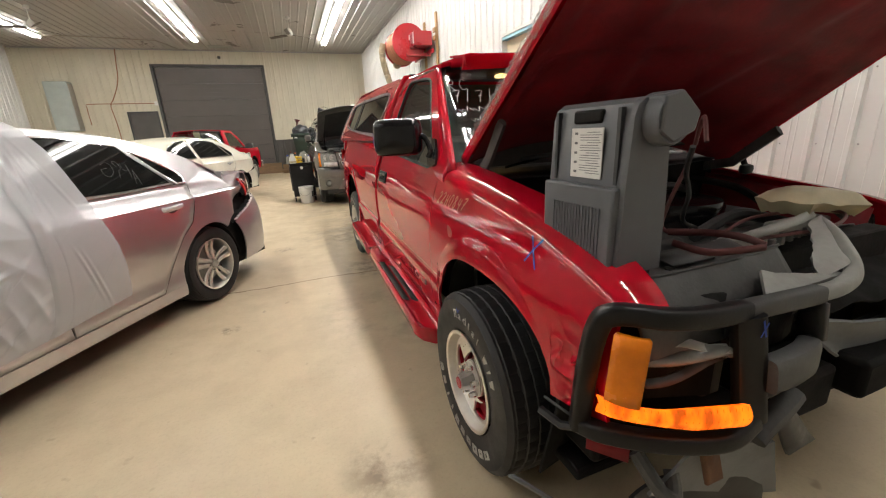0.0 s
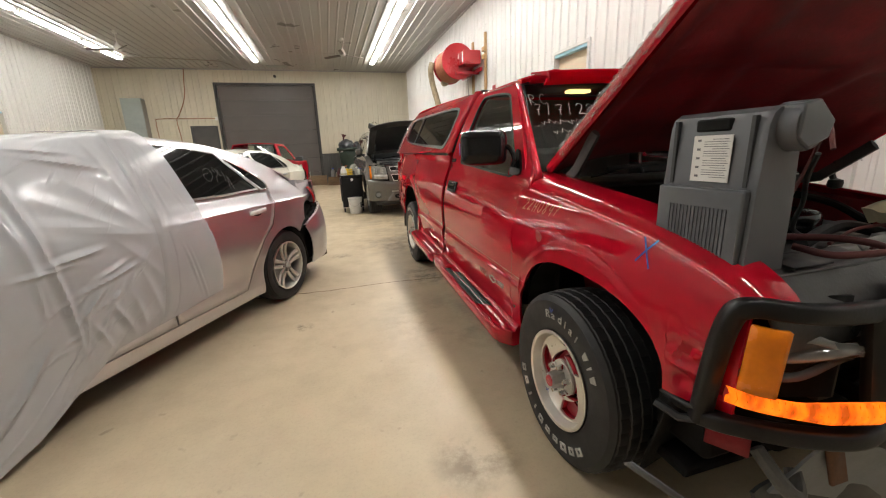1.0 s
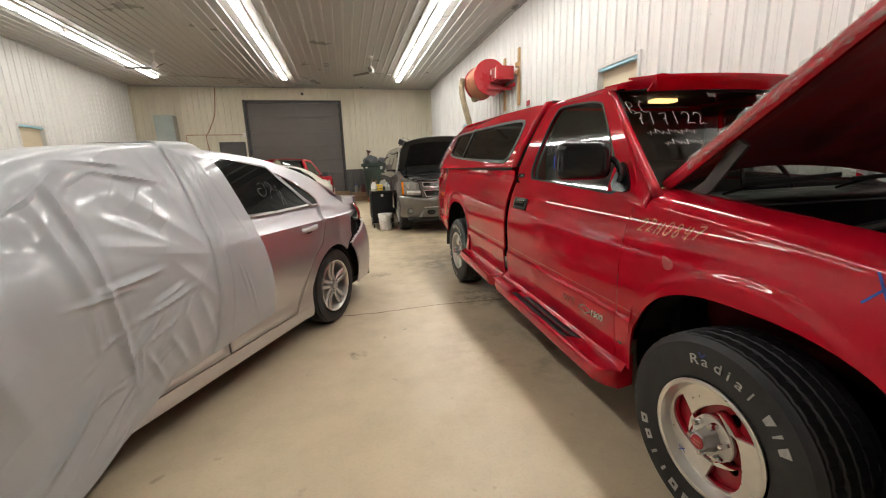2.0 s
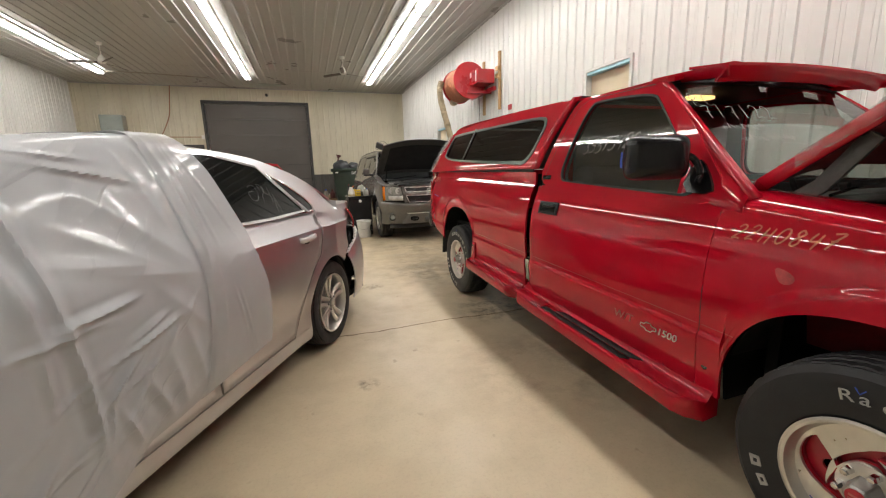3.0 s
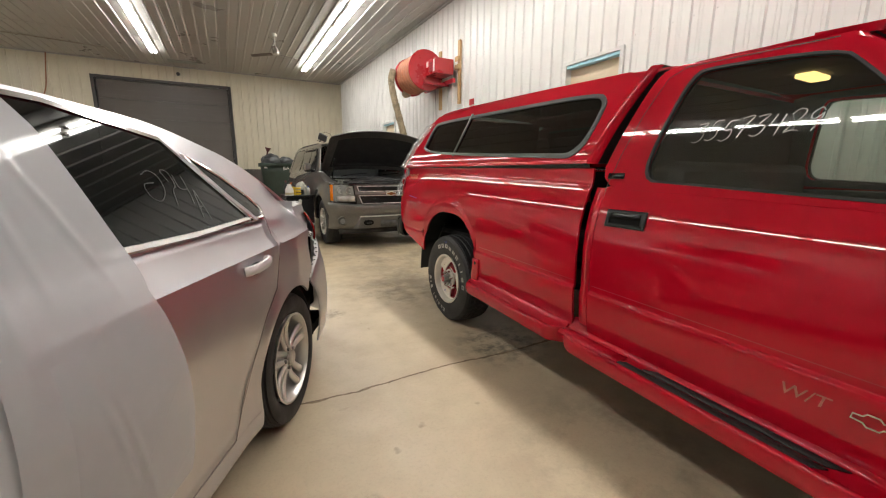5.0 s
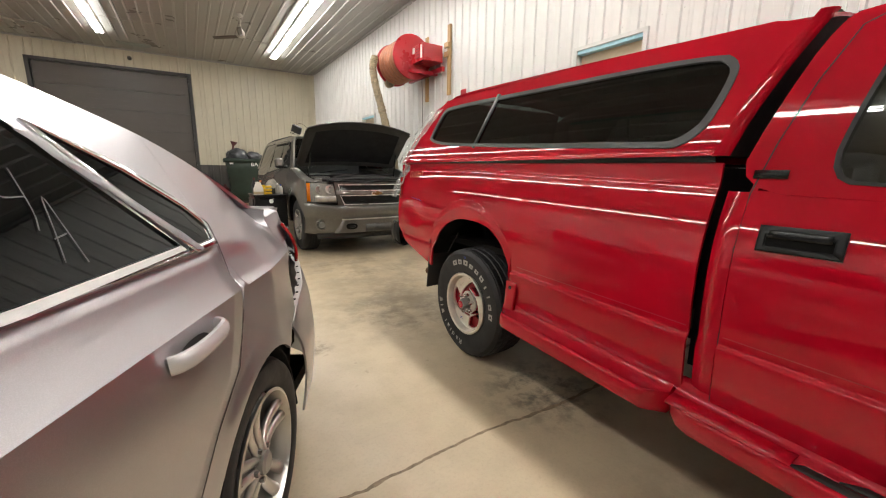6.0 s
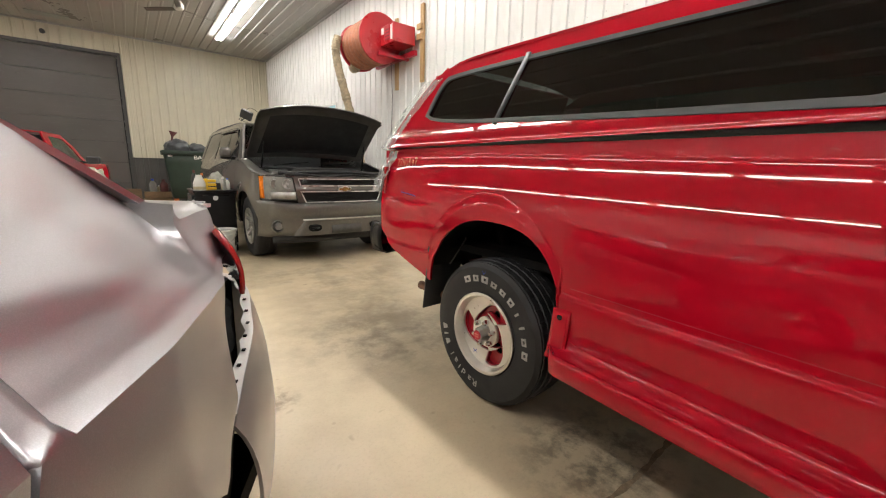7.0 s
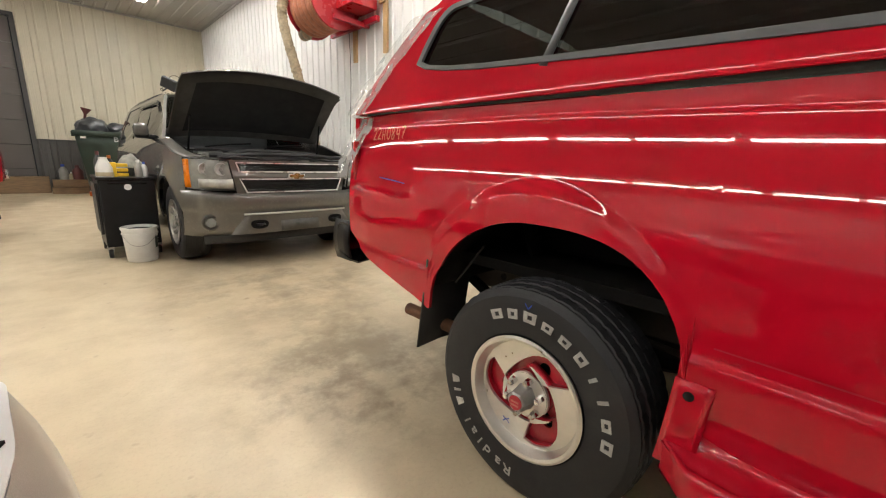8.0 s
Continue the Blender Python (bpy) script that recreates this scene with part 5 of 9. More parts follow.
def tt(y, z):
    """Half-width of the topper."""
    return soft_at(z, [1.28, 1.32, 1.35, 1.42, 1.55, 1.70, 1.76, 1.81, 1.83], [0.896, 0.892, 0.877, 0.852, 0.795, 0.720, 0.686, 0.645, 0.61])


def rear_y(z):
    return soft_at(z, [1.30, 1.40, 1.60, 1.75, 1.83], [5.76, 5.70, 5.58, 5.47, 5.40])


def front_y(z):
    return soft_at(z, [1.30, 1.40, 1.60, 1.78], [3.312, 3.288, 3.222, 3.145])


top = part("topper", sheet([i / 16 - 1 for i in range(33)], [i / 20 for i in range(21)], lambda u, v: (u * 0.665, lerp(3.155, 5.40, v), troof(lerp(3.155, 5.40, v)) - 0.012 + 0.055 * (1 - abs(u) ** 3.5)), (0, 4.3, 1.4)), M["red"], truck, "red fibreglass bed topper", thick=0.012)
for s in (-1, 1):
    tp = lambda y, z, off=0.0: (s * (tt(y, z) + off), y, z)
    outer = [(3.45, 1.31), (front_y(1.31) + 0.04, 1.31), (front_y(1.35) + 0.04, 1.35), (front_y(1.5) + 0.04, 1.5), (front_y(1.74) + 0.04, 1.74), (3.3, troof(3.3) - 0.01), (4.3, troof(4.3) - 0.01), (5.2, troof(5.2) - 0.01), (5.33, troof(5.33) - 0.02), (rear_y(1.73), 1.73), (rear_y(1.55), 1.55), (rear_y(1.31), 1.31), (4.4, 1.31)]
    inner = [(3.56, 1.349), (3.49, 1.345), (3.43, 1.38), (3.39, 1.43), (3.36, 1.56), (3.36, 1.64), (3.44, 1.692), (4.3, 1.712), (5.28, 1.730), (5.36, 1.70), (5.39, 1.56), (5.40, 1.45), (4.4, 1.385)]
    outer = [(lerp(a[0], b[0], k / 4), lerp(a[1], b[1], k / 4)) for a, b in zip(outer, outer[1:] + outer[:1]) for k in range(4)]
    inner = rounded(inner)
    part("topper_side", ring(outer, inner, tp, 3, 6, (0, 4.4, 1.4)), M["red"], top, thick=0.01)
    part("topper_corner", sheet([i / 12 for i in range(13)], [i / 6 for i in range(7)], lambda v, a: (s * (tt(0, lerp(1.31, 1.775, v)) - 0.04 * (1 - math.cos(a * math.pi / 2))), front_y(lerp(1.31, 1.775, v)) + 0.04 * (1 - math.sin(a * math.pi / 2)), lerp(1.31, 1.775, v)), (0, 4.4, 1.4)), M["red"], top, thick=0.01)
    c = (4.35, 1.55)
    less = [(lerp(p[0], c[0], 0.022), lerp(p[1], c[1], 0.11)) for p in inner]
    grow = [(lerp(p[0], c[0], -0.004), lerp(p[1], c[1], -0.02)) for p in inner]
    part("window_rim", ring(grow, less, lambda y, z: tp(y, z, 0.006), 3, 2, (0, 4.4, 1.4)), M["grey_trim"], top, "dark grey window rim", thick=0.01)
    part("window_glass", fill(inner, lambda y, z: (s * (0.862 - 0.46 * (z - 1.38)), y, z), 4, 3, (0, 4.4, 1.4)), M["topper_tint"], top, "dark tinted topper window")
    part("window_divider", strokes([[(4.785, 1.395), (4.755, 1.57), (4.725, 1.735)]], 0.026, lambda y, z: (s * (0.866 - 0.46 * (z - 1.38)), y, z)), M["grey_trim"], top, "grey window divider", thick=0.008)
    part("topper_seal", sheet(spread(3.345, 5.735, 30), [0, 0.3, 0.7, 1], lambda y, v: (s * (0.872 + 0.006 * math.sin(math.pi * v) - (0.045 * ((y - 5.25) / 0.55) ** 2 if y > 5.25 else 0)), y, 1.287 + 0.02 * (y - 3.3) / 2.5 + 0.026 * v), (0, 4.4, 1.3)), M["rubber"], top, "black rubber seal", thick=0.006)
# black stands for the gap's shade and its seal; the front itself is red
part("topper_front", sheet([i / 8 - 1 for i in range(17)], [i / 6 for i in range(7)], lambda u, v: (u * (tt(0, lerp(1.31, 1.78, v)) - 0.036), front_y(lerp(1.31, 1.78, v)) + 0.012, lerp(1.31, 1.78, v)), (0, 4.4, 1.4)), M["rubber"], top, "front wall of the topper, painted black for the shaded gap", thick=0.01)
part("topper_rear", sheet([i / 8 - 1 for i in range(17)], [i / 6 for i in range(7)], lambda u, v: (u * 0.98 * tt(0, lerp(1.31, 1.80, v)), rear_y(lerp(1.31, 1.80, v)) + 0.02 * (1 - u * u), lerp(1.31, 1.80, v)), (0, 4.4, 1.4)), M["red"], top, thick=0.01)
part("topper_hatch", sheet([i / 8 - 1 for i in range(17)], [i / 6 for i in range(7)], lambda u, v: (u * 0.80 * tt(0, lerp(1.40, 1.72, v)), rear_y(lerp(1.40, 1.72, v)) + 0.02 * (1 - u * u) + 0.012, lerp(1.40, 1.72, v)), (0, 4.4, 1.4)), M["dark_tint"], top, "dark glass rear hatch", thick=0.006)

# tailgate, bumper, bed floor
part("tailgate", sheet([i / 10 - 1 for i in range(21)], [i / 12 for i in range(13)], lambda u, v: (u * 0.865, 5.80 + 0.012 * math.sin(math.pi * v) * (1 - u ** 8), lerp(0.74, 1.30, v)), BODY), M["red"], truck, thick=0.03)
part("bed_floor", box(-0.80, 0.80, 3.33, 5.78, 0.72, 0.76), M["dark"], truck, smooth=0)
part("bed_headboard", box(-0.83, 0.83, 3.342, 3.36, 0.5, 1.27), M["dark"], truck, smooth=0)
rb = part("rear_bumper", sheet([i / 12 - 1 for i in range(25)], range(7), lambda u, k: (u * 0.86, [5.86, 6.02, 6.06, 6.06, 6.03, 5.95, 5.86][k] - 0.05 * abs(u) ** 6, [0.775, 0.775, 0.755, 0.66, 0.60, 0.575, 0.575][k]), (0, 5.8, 0.66)), M["gloss_black"], truck, "black rear step bumper", thick=0.01)
part("bumper_end", sheet([0, 1, 2, 3], [0, 0.25, 0.5, 0.75, 1], lambda i, v: (-0.865 + 0.02 * abs(2 * v - 1) ** 2, [5.90, 5.95, 6.0, 6.05][i], lerp(0.565, 0.785, v)), (0, 5.9, 0.66)), M["black_plastic"], rb, thick=0.012)
part("exhaust_tip", lathe([(0.024, 0), (0.028, 0), (0.028, -0.36), (0.024, -0.36)], 18, "y", (-0.80, 5.46, 0.415), closed=True), M["rust"], truck, "rusted exhaust tip")
part("exhaust_pipe", pipe(smooth_path([(-0.80, 5.12, 0.415), (-0.76, 5.0, 0.46), (-0.62, 4.9, 0.54), (-0.50, 4.6, 0.56)], 5), 0.026, 10), M["rust"], truck)
for s in (-1, 1):
    part("mud_flap", sheet([0, 0.25, 0.5, 0.75, 1], [0, 0.5, 1], lambda v, u: (s * lerp(0.955, 0.70, u), 5.175 + 0.05 * v + 0.01 * math.sin(5 * u), lerp(0.74, 0.355, v)), BODY), M["rubber"], truck, "black rubber mud flap", thick=0.008)
    part("flap_stay", pipe([(s * 0.80, 5.16, 0.62), (s * 0.80, 5.02, 0.80)], 0.005, 6), M["rubber"], truck)
    fr2 = part("frame_rail", box(s * 0.44, s * 0.52, 0.75, 5.75, 0.53, 0.70), M["frame_brown"], truck, "dull brown frame rail", bevel=0.008)
    for y, z in ((4.42, 0.63), (4.66, 0.60), (4.95, 0.66), (5.12, 0.60)):
        part("rail_hole", lathe([(0.016, 0.0), (0.016, s * 0.003), (0.0, s * 0.003)], 12, "x", (s * 0.52, y, z)), M["dark"], fr2)
    part("brake_line", pipe(smooth_path([(s * 0.535, 3.6, 0.50), (s * 0.54, 4.1, 0.49), (s * 0.535, 4.5, 0.52)], 5), 0.012, 8), M["frame_brown"], fr2)
    part("leaf_spring", pipe(smooth_path([(s * 0.56, 4.05, 0.56), (s * 0.56, 4.4, 0.47), (s * 0.56, 4.7, 0.44), (s * 0.56, 5.05, 0.47), (s * 0.56, 5.35, 0.60)], 4), 0.035, 6, wide=0.02), M["dark"], truck)
    part("shock_absorber", pipe([(s * 0.62, 4.95, 0.90), (s * 0.60, 4.78, 0.38)], 0.028, 10), M["dark"], truck)
part("rear_axle", pipe([(-0.70, RY, 0.37), (0.70, RY, 0.37)], 0.055, 12), M["dark"], truck)
part("front_axle", pipe([(-0.70, FY, 0.37), (0.70, FY, 0.37)], 0.045, 12), M["dark"], truck)
part("fuel_tank", box(-0.40, 0.40, 3.5, 4.2, 0.42, 0.70), M["dark"], truck, bevel=0.04)
part("gearbox", box(-0.22, 0.22, 1.8, 3.0, 0.40, 0.62), M["dark"], truck, bevel=0.05)
part("under_tray", box(-0.86, 0.86, 1.95, 3.3, 0.46, 0.50), M["dark"], truck, smooth=0)

# running boards with moulded steps
def board_dz(y):
    return 0.05 * (y - 1.85) - 0.055


def board_run(s, y0, y1, flare_front, flare_rear):
    def profile(y):
        ends = min(1.0, (y - y0) / 0.10 + 0.35, (y1 - y) / 0.10 + 0.35)
        reach = 0.122 * ends
        lift = flare_rear * max(0, 1 - (y1 - y) / 0.16) ** 2 + flare_front * max(0, 1 - (y - y0) / 0.16) ** 2
        pts = [(0.905, 0.465 + lift), (0.928, 0.455 + lift), (0.945, 0.428 + 0.4 * lift), (0.962, 0.412), (0.945 + reach * 0.45, 0.406), (0.945 + reach * 0.72, 0.405), (0.945 + reach * 0.84, 0.413), (0.945 + reach * 0.95, 0.408), (0.945 + reach, 0.388), (0.945 + reach * 0.985, 0.350), (0.945 + reach * 0.86, 0.326), (0.945 + reach * 0.6, 0.320), (0.90, 0.330)]
        return smooth_path([(x, 0, z + board_dz(y)) for x, z in pts], 3)
    n = len(profile(y0))
    rows = spread(y0, y1, 30)
    curves = [profile(y) for y in rows]
    bm = sheet(range(len(rows)), range(n), lambda i, k: (s * curves[i][k].x, rows[i], curves[i][k].z), (0, 3, 0.5))
    bm.verts.ensure_lookup_table()
    for cap in (bm.verts[:n], bm.verts[-n:]):
        bm.faces.new(cap)
    return part("running_board", bm, M["red"], truck, "red moulded running board", thick=0.01, smooth=50)


for s in (-1, 1):
    b1 = board_run(s, 1.86, 3.33, 0.02, 0.0)
    b2 = board_run(s, 3.345, 4.29, 0.0, 0.16)
    part("step_ridge", sheet(spread(2.96, 3.32, 8), [0, 0.3, 0.7, 1], lambda y, v: (s * lerp(0.960, 1.055, v), y, 0.412 + board_dz(y) + 0.016 * math.sin(math.pi * v) * min(1, (y - 2.95) / 0.04)), (0, 3, 0.2)), M["red"], b1, thick=0.006)
    for x0, x1, y0, y1 in ((0.962, 0.992, 2.22, 2.84), (1.006, 1.050, 2.26, 2.96)):
        part("tread_pad", sheet(spread(y0, y1, 12), [0, 0.5, 1], lambda y, v: (s * (lerp(x0, x1, v)), y + 0.05 * (v - 0.5), 0.413 + board_dz(y) - 0.05 * (lerp(x0, x1, v) - 0.95) + 0.003), (0, 2.6, 0.0)), M["rubber"], b1, "black ribbed tread pad", thick=0.006)
    part("board_bolt", lathe([(0.012, 0.0), (0.011, 0.008), (0.0, 0.01)], 10, "x", (s * 0.958 if s > 0 else -0.968, 4.262, 0.60)), M["gloss_black"], b2)
    part("board_upright", sheet(spread(4.215, 4.295, 5), [i / 8 for i in range(9)], lambda y, v: (s * (tw(y, lerp(0.42, 0.635, v)) + lerp(0.05, 0.006, v ** 0.5)), y + 0.015 * (1 - v), lerp(0.42, 0.635, v)), BODY), M["red"], b2, thick=0.012)
    part("fender_bolt", lathe([(0.014, 0.0), (0.013, 0.008), (0.0, 0.01)], 10, "x", (-(tw(1.90, 0.49)) if s < 0 else tw(1.90, 0.49), 1.90, 0.49)), M["gloss_black"], truck)

# wheels
for s in (-1, 1):
    for yc, reach, turn, spin in ((FY - 0.01, 1.022, 146, -160), (RY, 0.962, 150, 0)):
        swirl_wheel(truck, pose(s * reach, yc, 0.372, 0, 0, 0 if s > 0 else 180), w=0.255, turn=turn, letters=spin if s < 0 else None)

# cab interior: door cards, pillar trims, bench, dash, steering wheel, lit dome lamp
for s in (-1, 1):
    part("door_card", box(s * 0.80, s * 0.84, 1.96, 3.20, 0.52, 1.165), M["seat"], truck, "grey inner door card", bevel=0.01)
    part("pillar_trim", ring(rounded(rounded([(1.885, 1.135), (2.15, 1.455), (2.42, 1.705), (2.50, 1.742), (3.05, 1.752), (3.13, 1.72), (3.215, 1.46), (3.285, 1.19), (2.9, 1.180), (2.3, 1.155)], 1), 1), rounded([(2.02, 1.165), (2.22, 1.41), (2.41, 1.615), (2.48, 1.678), (2.89, 1.708), (2.965, 1.69), (3.02, 1.46), (3.055, 1.226), (2.9, 1.218), (2.3, 1.180)], 2), lambda y, z: (s * (tu(y, z) - 0.05), y, z), 2, 3, BODY), M["seat"], truck, "grey inner pillar trim", thick=0.006)
part("rear_trim", box(-0.70, 0.70, 3.10, 3.125, 1.28, 1.70), M["seat"], truck, smooth=0)
part("bench_seat", box(-0.70, 0.70, 2.65, 3.10, 0.75, 0.98), M["seat"], truck, bevel=0.05)
part("bench_back", box(-0.70, 0.70, 2.98, 3.16, 0.95, 1.32), M["seat"], truck, bevel=0.05)
part("dashboard", box(-0.78, 0.78, 1.90, 2.16, 0.92, 1.15), M["black_plastic"], truck, bevel=0.04)
sw = part("steering_wheel", lathe([(0.185 + 0.014 * math.cos(a), 0.014 * math.sin(a)) for a in [2 * math.pi * k / 8 for k in range(8)]], 32, "y", closed=True), M["black_plastic"], truck)
sw.matrix_basis = pose(0.38, 2.32, 1.17, -25, 0, 0)
part("steering_hub", box(-0.18, 0.18, -0.01, 0.02, -0.04, 0.04), M["black_plastic"], sw, bevel=0.01)
part("dome_lamp", box(-0.09, 0.09, 2.76, 2.84, 1.712, 1.735), M["dome_lit"], truck, "lit yellow dome lamp", bevel=0.008)
part("headliner", box(-0.66, 0.66, 2.50, 3.10, 1.738, 1.744), M["seat"], truck, smooth=0)


# ---- the pickup's torn front end and engine bay ----
def bar(points, r, wide, n=6, **kw):
    return pipe(smooth_path(points, n), r, 10, wide=wide, **kw)


def plank(points, tall, deep):
    """A moulded bar with a flat face and rounded edges along a line of points."""
    ps = [Vector(p) for p in smooth_path(points, 6)]

    def at(i, k):
        t = (ps[min(i + 1, len(ps) - 1)] - ps[max(i - 1, 0)]).normalized()
        front = Vector((-0.45, -1, 0.1))
        front = (front - t * front.dot(t)).normalized()
        side = t.cross(front)
        a = 2 * math.pi * (k + 0.5) / 16
        pw = lambda c: math.copysign(abs(c) ** 0.45, c)
        return ps[i] + side * (tall / 2 * pw(math.cos(a))) + front * (deep / 2 * pw(math.sin(a)))
    bm = sheet(range(len(ps)), range(17), at)
    bmesh.ops.remove_doubles(bm, verts=bm.verts[:], dist=1e-5)
    bmesh.ops.holes_fill(bm, edges=bm.edges[:], sides=20)
    bmesh.ops.recalc_face_normals(bm, faces=bm.faces[:])
    return bm


fr = part("grille_surround", plank([(-0.955, 0.765, 0.60), (-0.962, 0.745, 0.76), (-0.955, 0.725, 0.905), (-0.93, 0.70, 0.945), (-0.84, 0.648, 0.938), (-0.74, 0.628, 0.928), (-0.62, 0.620, 0.923)], 0.048, 0.045), M["black_plastic"], truck, "broken black grille surround")
part("surround_end", plank([(-0.62, 0.620, 0.923), (-0.52, 0.616, 0.921), (-0.42, 0.612, 0.919), (-0.36, 0.610, 0.918)], 0.045, 0.042), M["worn_grey"], fr, "scuffed grey stretch of the surround")
part("header_edge", plank([(-0.36, 0.610, 0.918), (-0.27, 0.612, 0.918), (-0.17, 0.632, 0.922), (-0.105, 0.662, 0.935), (-0.055, 0.705, 0.958), (0.0, 0.765, 0.988), (0.05, 0.835, 1.012)], 0.036, 0.040), M["pale_plastic"], fr, "pale dusty header edge")
part("lower_bar", plank([(-0.955, 0.765, 0.61), (-0.93, 0.70, 0.622), (-0.82, 0.62, 0.620), (-0.68, 0.575, 0.612), (-0.57, 0.585, 0.625)], 0.046, 0.045), M["black_plastic"], fr)
part("upright", plank([(-0.620, 0.612, 0.915), (-0.600, 0.604, 0.80), (-0.575, 0.590, 0.625)], 0.070, 0.045), M["black_plastic"], fr)
part("upright_mark", strokes([[(-0.618, 0.915), (-0.598, 0.868)], [(-0.598, 0.905), (-0.618, 0.872)]], 0.006, lambda x, z: (x, 0.578, z)), M["blue_ink"], fr, "faint blue cross", smooth=0)
part("grille_back", sheet([i / 8 for i in range(9)], [0, 0.5, 1], lambda a, b: (lerp(-0.61, -0.33, a), 0.655 + 0.012 * math.sin(7 * a), lerp(0.775, 0.905, b)), (-0.4, 1.4, 0.8)), M["dark"], fr, thick=0.01)
part("grille_side", sheet([0, 0.5, 1], [0, 0.5, 1], lambda a, b: (-0.375 + 0.03 * a + 0.03 * (1 - b), lerp(0.585, 0.66, a), lerp(0.79, 0.90, b)), (0.5, 0.6, 0.8)), M["case_dark"], fr, thick=0.012)
part("grille_web", plank([(-0.575, 0.575, 0.762), (-0.50, 0.572, 0.765), (-0.42, 0.582, 0.764), (-0.37, 0.600, 0.760)], 0.085, 0.055), M["worn_grey"], fr, "scuffed grey grille bar")
part("grille_bar", bar([(-0.575, 0.60, 0.70), (-0.48, 0.605, 0.695), (-0.38, 0.63, 0.70)], 0.026, 0.03), M["case_dark"], fr)
part("grille_stub", bar([(-0.535, 0.592, 0.548), (-0.497, 0.595, 0.570), (-0.42, 0.60, 0.605), (-0.365, 0.61, 0.622)], 0.030, 0.026), M["worn_grey"], fr, "broken end of a grey bar")
part("lamp_back", sheet([i / 6 for i in range(7)], [0, 0.5, 1], lambda a, b: (lerp(-0.90, -0.58, a), lerp(0.80, 0.69, a), lerp(0.63, 0.93, b))), M["dark"], fr, thick=0.01)
part("side_marker", sheet([i / 6 for i in range(7)], [i / 6 for i in range(7)], lambda a, b: (lerp(-0.958, -0.912, a) - 0.014 * (1 - b), lerp(0.672, 0.612, a) - 0.010 * math.sin(math.pi * a), lerp(0.752, 0.915, b)), (0, 1.2, 0.8)), M["amber"], fr, "amber side marker lens", thick=0.02)
SIG = lambda a, b: (lerp(-0.972, -0.665, a), lerp(0.695, 0.548, a ** 0.6), lerp(lerp(0.704, 0.668, min(1, 1.6 * a)), lerp(0.748, 0.728, min(1, 2.5 * a)), b))
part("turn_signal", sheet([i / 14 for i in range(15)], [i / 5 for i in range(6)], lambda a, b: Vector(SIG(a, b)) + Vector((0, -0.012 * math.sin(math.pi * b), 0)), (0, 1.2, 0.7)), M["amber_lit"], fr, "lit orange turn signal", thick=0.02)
for k in range(22):
    a = (k + 0.5) / 22
    part("lens_rib", pipe([Vector(SIG(a, b)) + Vector((0, y, 0)) for b, y in ((0.06, -0.004), (0.5, -0.0115), (0.94, -0.004))], 0.0006, 5), M["amber"], fr)
hl = part("headlamp", sheet([i / 12 - 1 for i in range(25)], [i / 8 - 1 for i in range(17)], lambda u, v: (-0.745 + 0.115 * u, 0.675 - 0.055 * u - 0.03 * (1 - u * u) * (1 - v * v), 0.803 + 0.026 * v * (1 - 0.5 * u * u) + 0.012 * math.sin(2.2 * u)), (0, 1.4, 0.8)), M["lens"], truck, "hanging cracked headlamp", thick=0.03)
part("lamp_bezel", sheet([i / 10 for i in range(11)], [0, 0.5, 1], lambda a, b: (lerp(-0.85, -0.64, a), lerp(0.69, 0.62, a) + 0.02 * b, 0.812 + 0.026 * math.sin(math.pi * min(1, 1.3 * a)) + 0.016 * b), (0, 0.2, 1.4)), M["pale_plastic"], hl, "hazy broken lens rim", thick=0.008)
part("lamp_bracket", sheet([i / 8 for i in range(9)], [0, 1], lambda a, b: (lerp(-0.86, -0.60, a), 0.66 + 0.01 * b, 0.755 - 0.012 * math.sin(5 * a) + 0.02 * b), (0, 0.4, 0.9)), M["worn_grey"], hl, thick=0.01)
part("fender_mark", strokes([[(0.672, 0.884), (0.664, 0.872)], [(0.664, 0.886), (0.672, 0.870)]], 0.004, lambda y, z: (-0.93 + (0.69 - y) * 0.8, y - 0.016, z)), M["blue_ink"], truck, "small blue mark", smooth=0)
part("fender_bracket", sheet([0, 0.3, 0.5, 1], [0, 0.5, 1], lambda a, b: (-1.00 + 0.07 * a + 0.02 * b, lerp(0.86, 0.76, b), 0.635 - 0.07 * a), (0, 1, 0.5)), M["case_dark"], truck, "grey bent bracket", thick=0.008)
part("bracket_lip", pipe([(-1.01, 0.86, 0.60), (-0.985, 0.80, 0.585), (-0.95, 0.755, 0.60)], 0.012, 6), M["case_dark"], truck)

# radiator support and what lies about in the bay
RIDGE = ((0.655, 0.83), (0.70, 0.915), (0.738, 0.968), (0.752, 0.984), (0.768, 0.984), (0.785, 0.962), (0.84, 0.968), (0.90, 0.985), (0.925, 0.90))
rs = part("radiator_support", sheet([i / 30 for i in range(31)], range(len(RIDGE)), lambda a, k: (lerp(-0.86, -0.30, a) + 0.012 * (k > 3), RIDGE[k][0] + 0.006 * noise.noise(Vector((a * 7, k, 0))), RIDGE[k][1] + (0.014 * a ** 4 if k < 5 else 0.0) + 0.006 * noise.noise(Vector((a * 9, k * 0.7, 4)))), (-0.6, 0.85, 0.5)), M["dusty_black"], truck, "dusty dark radiator support", thick=0.008, smooth=29)
part("support_edge", pipe(smooth_path([(-0.80, 0.752, 0.988), (-0.55, 0.752, 0.987), (-0.40, 0.752, 0.990), (-0.295, 0.752, 1.002)], 5), 0.004, 6), M["worn_grey"], rs)
part("support_plate", sheet([0, 0.5, 1], [0, 0.5, 1], lambda a, b: (lerp(-0.64, -0.48, a), lerp(0.80, 0.87, b), 0.982 + 0.010 * b), (0, 0.8, 0)), M["worn_grey"], rs, thick=0.006)
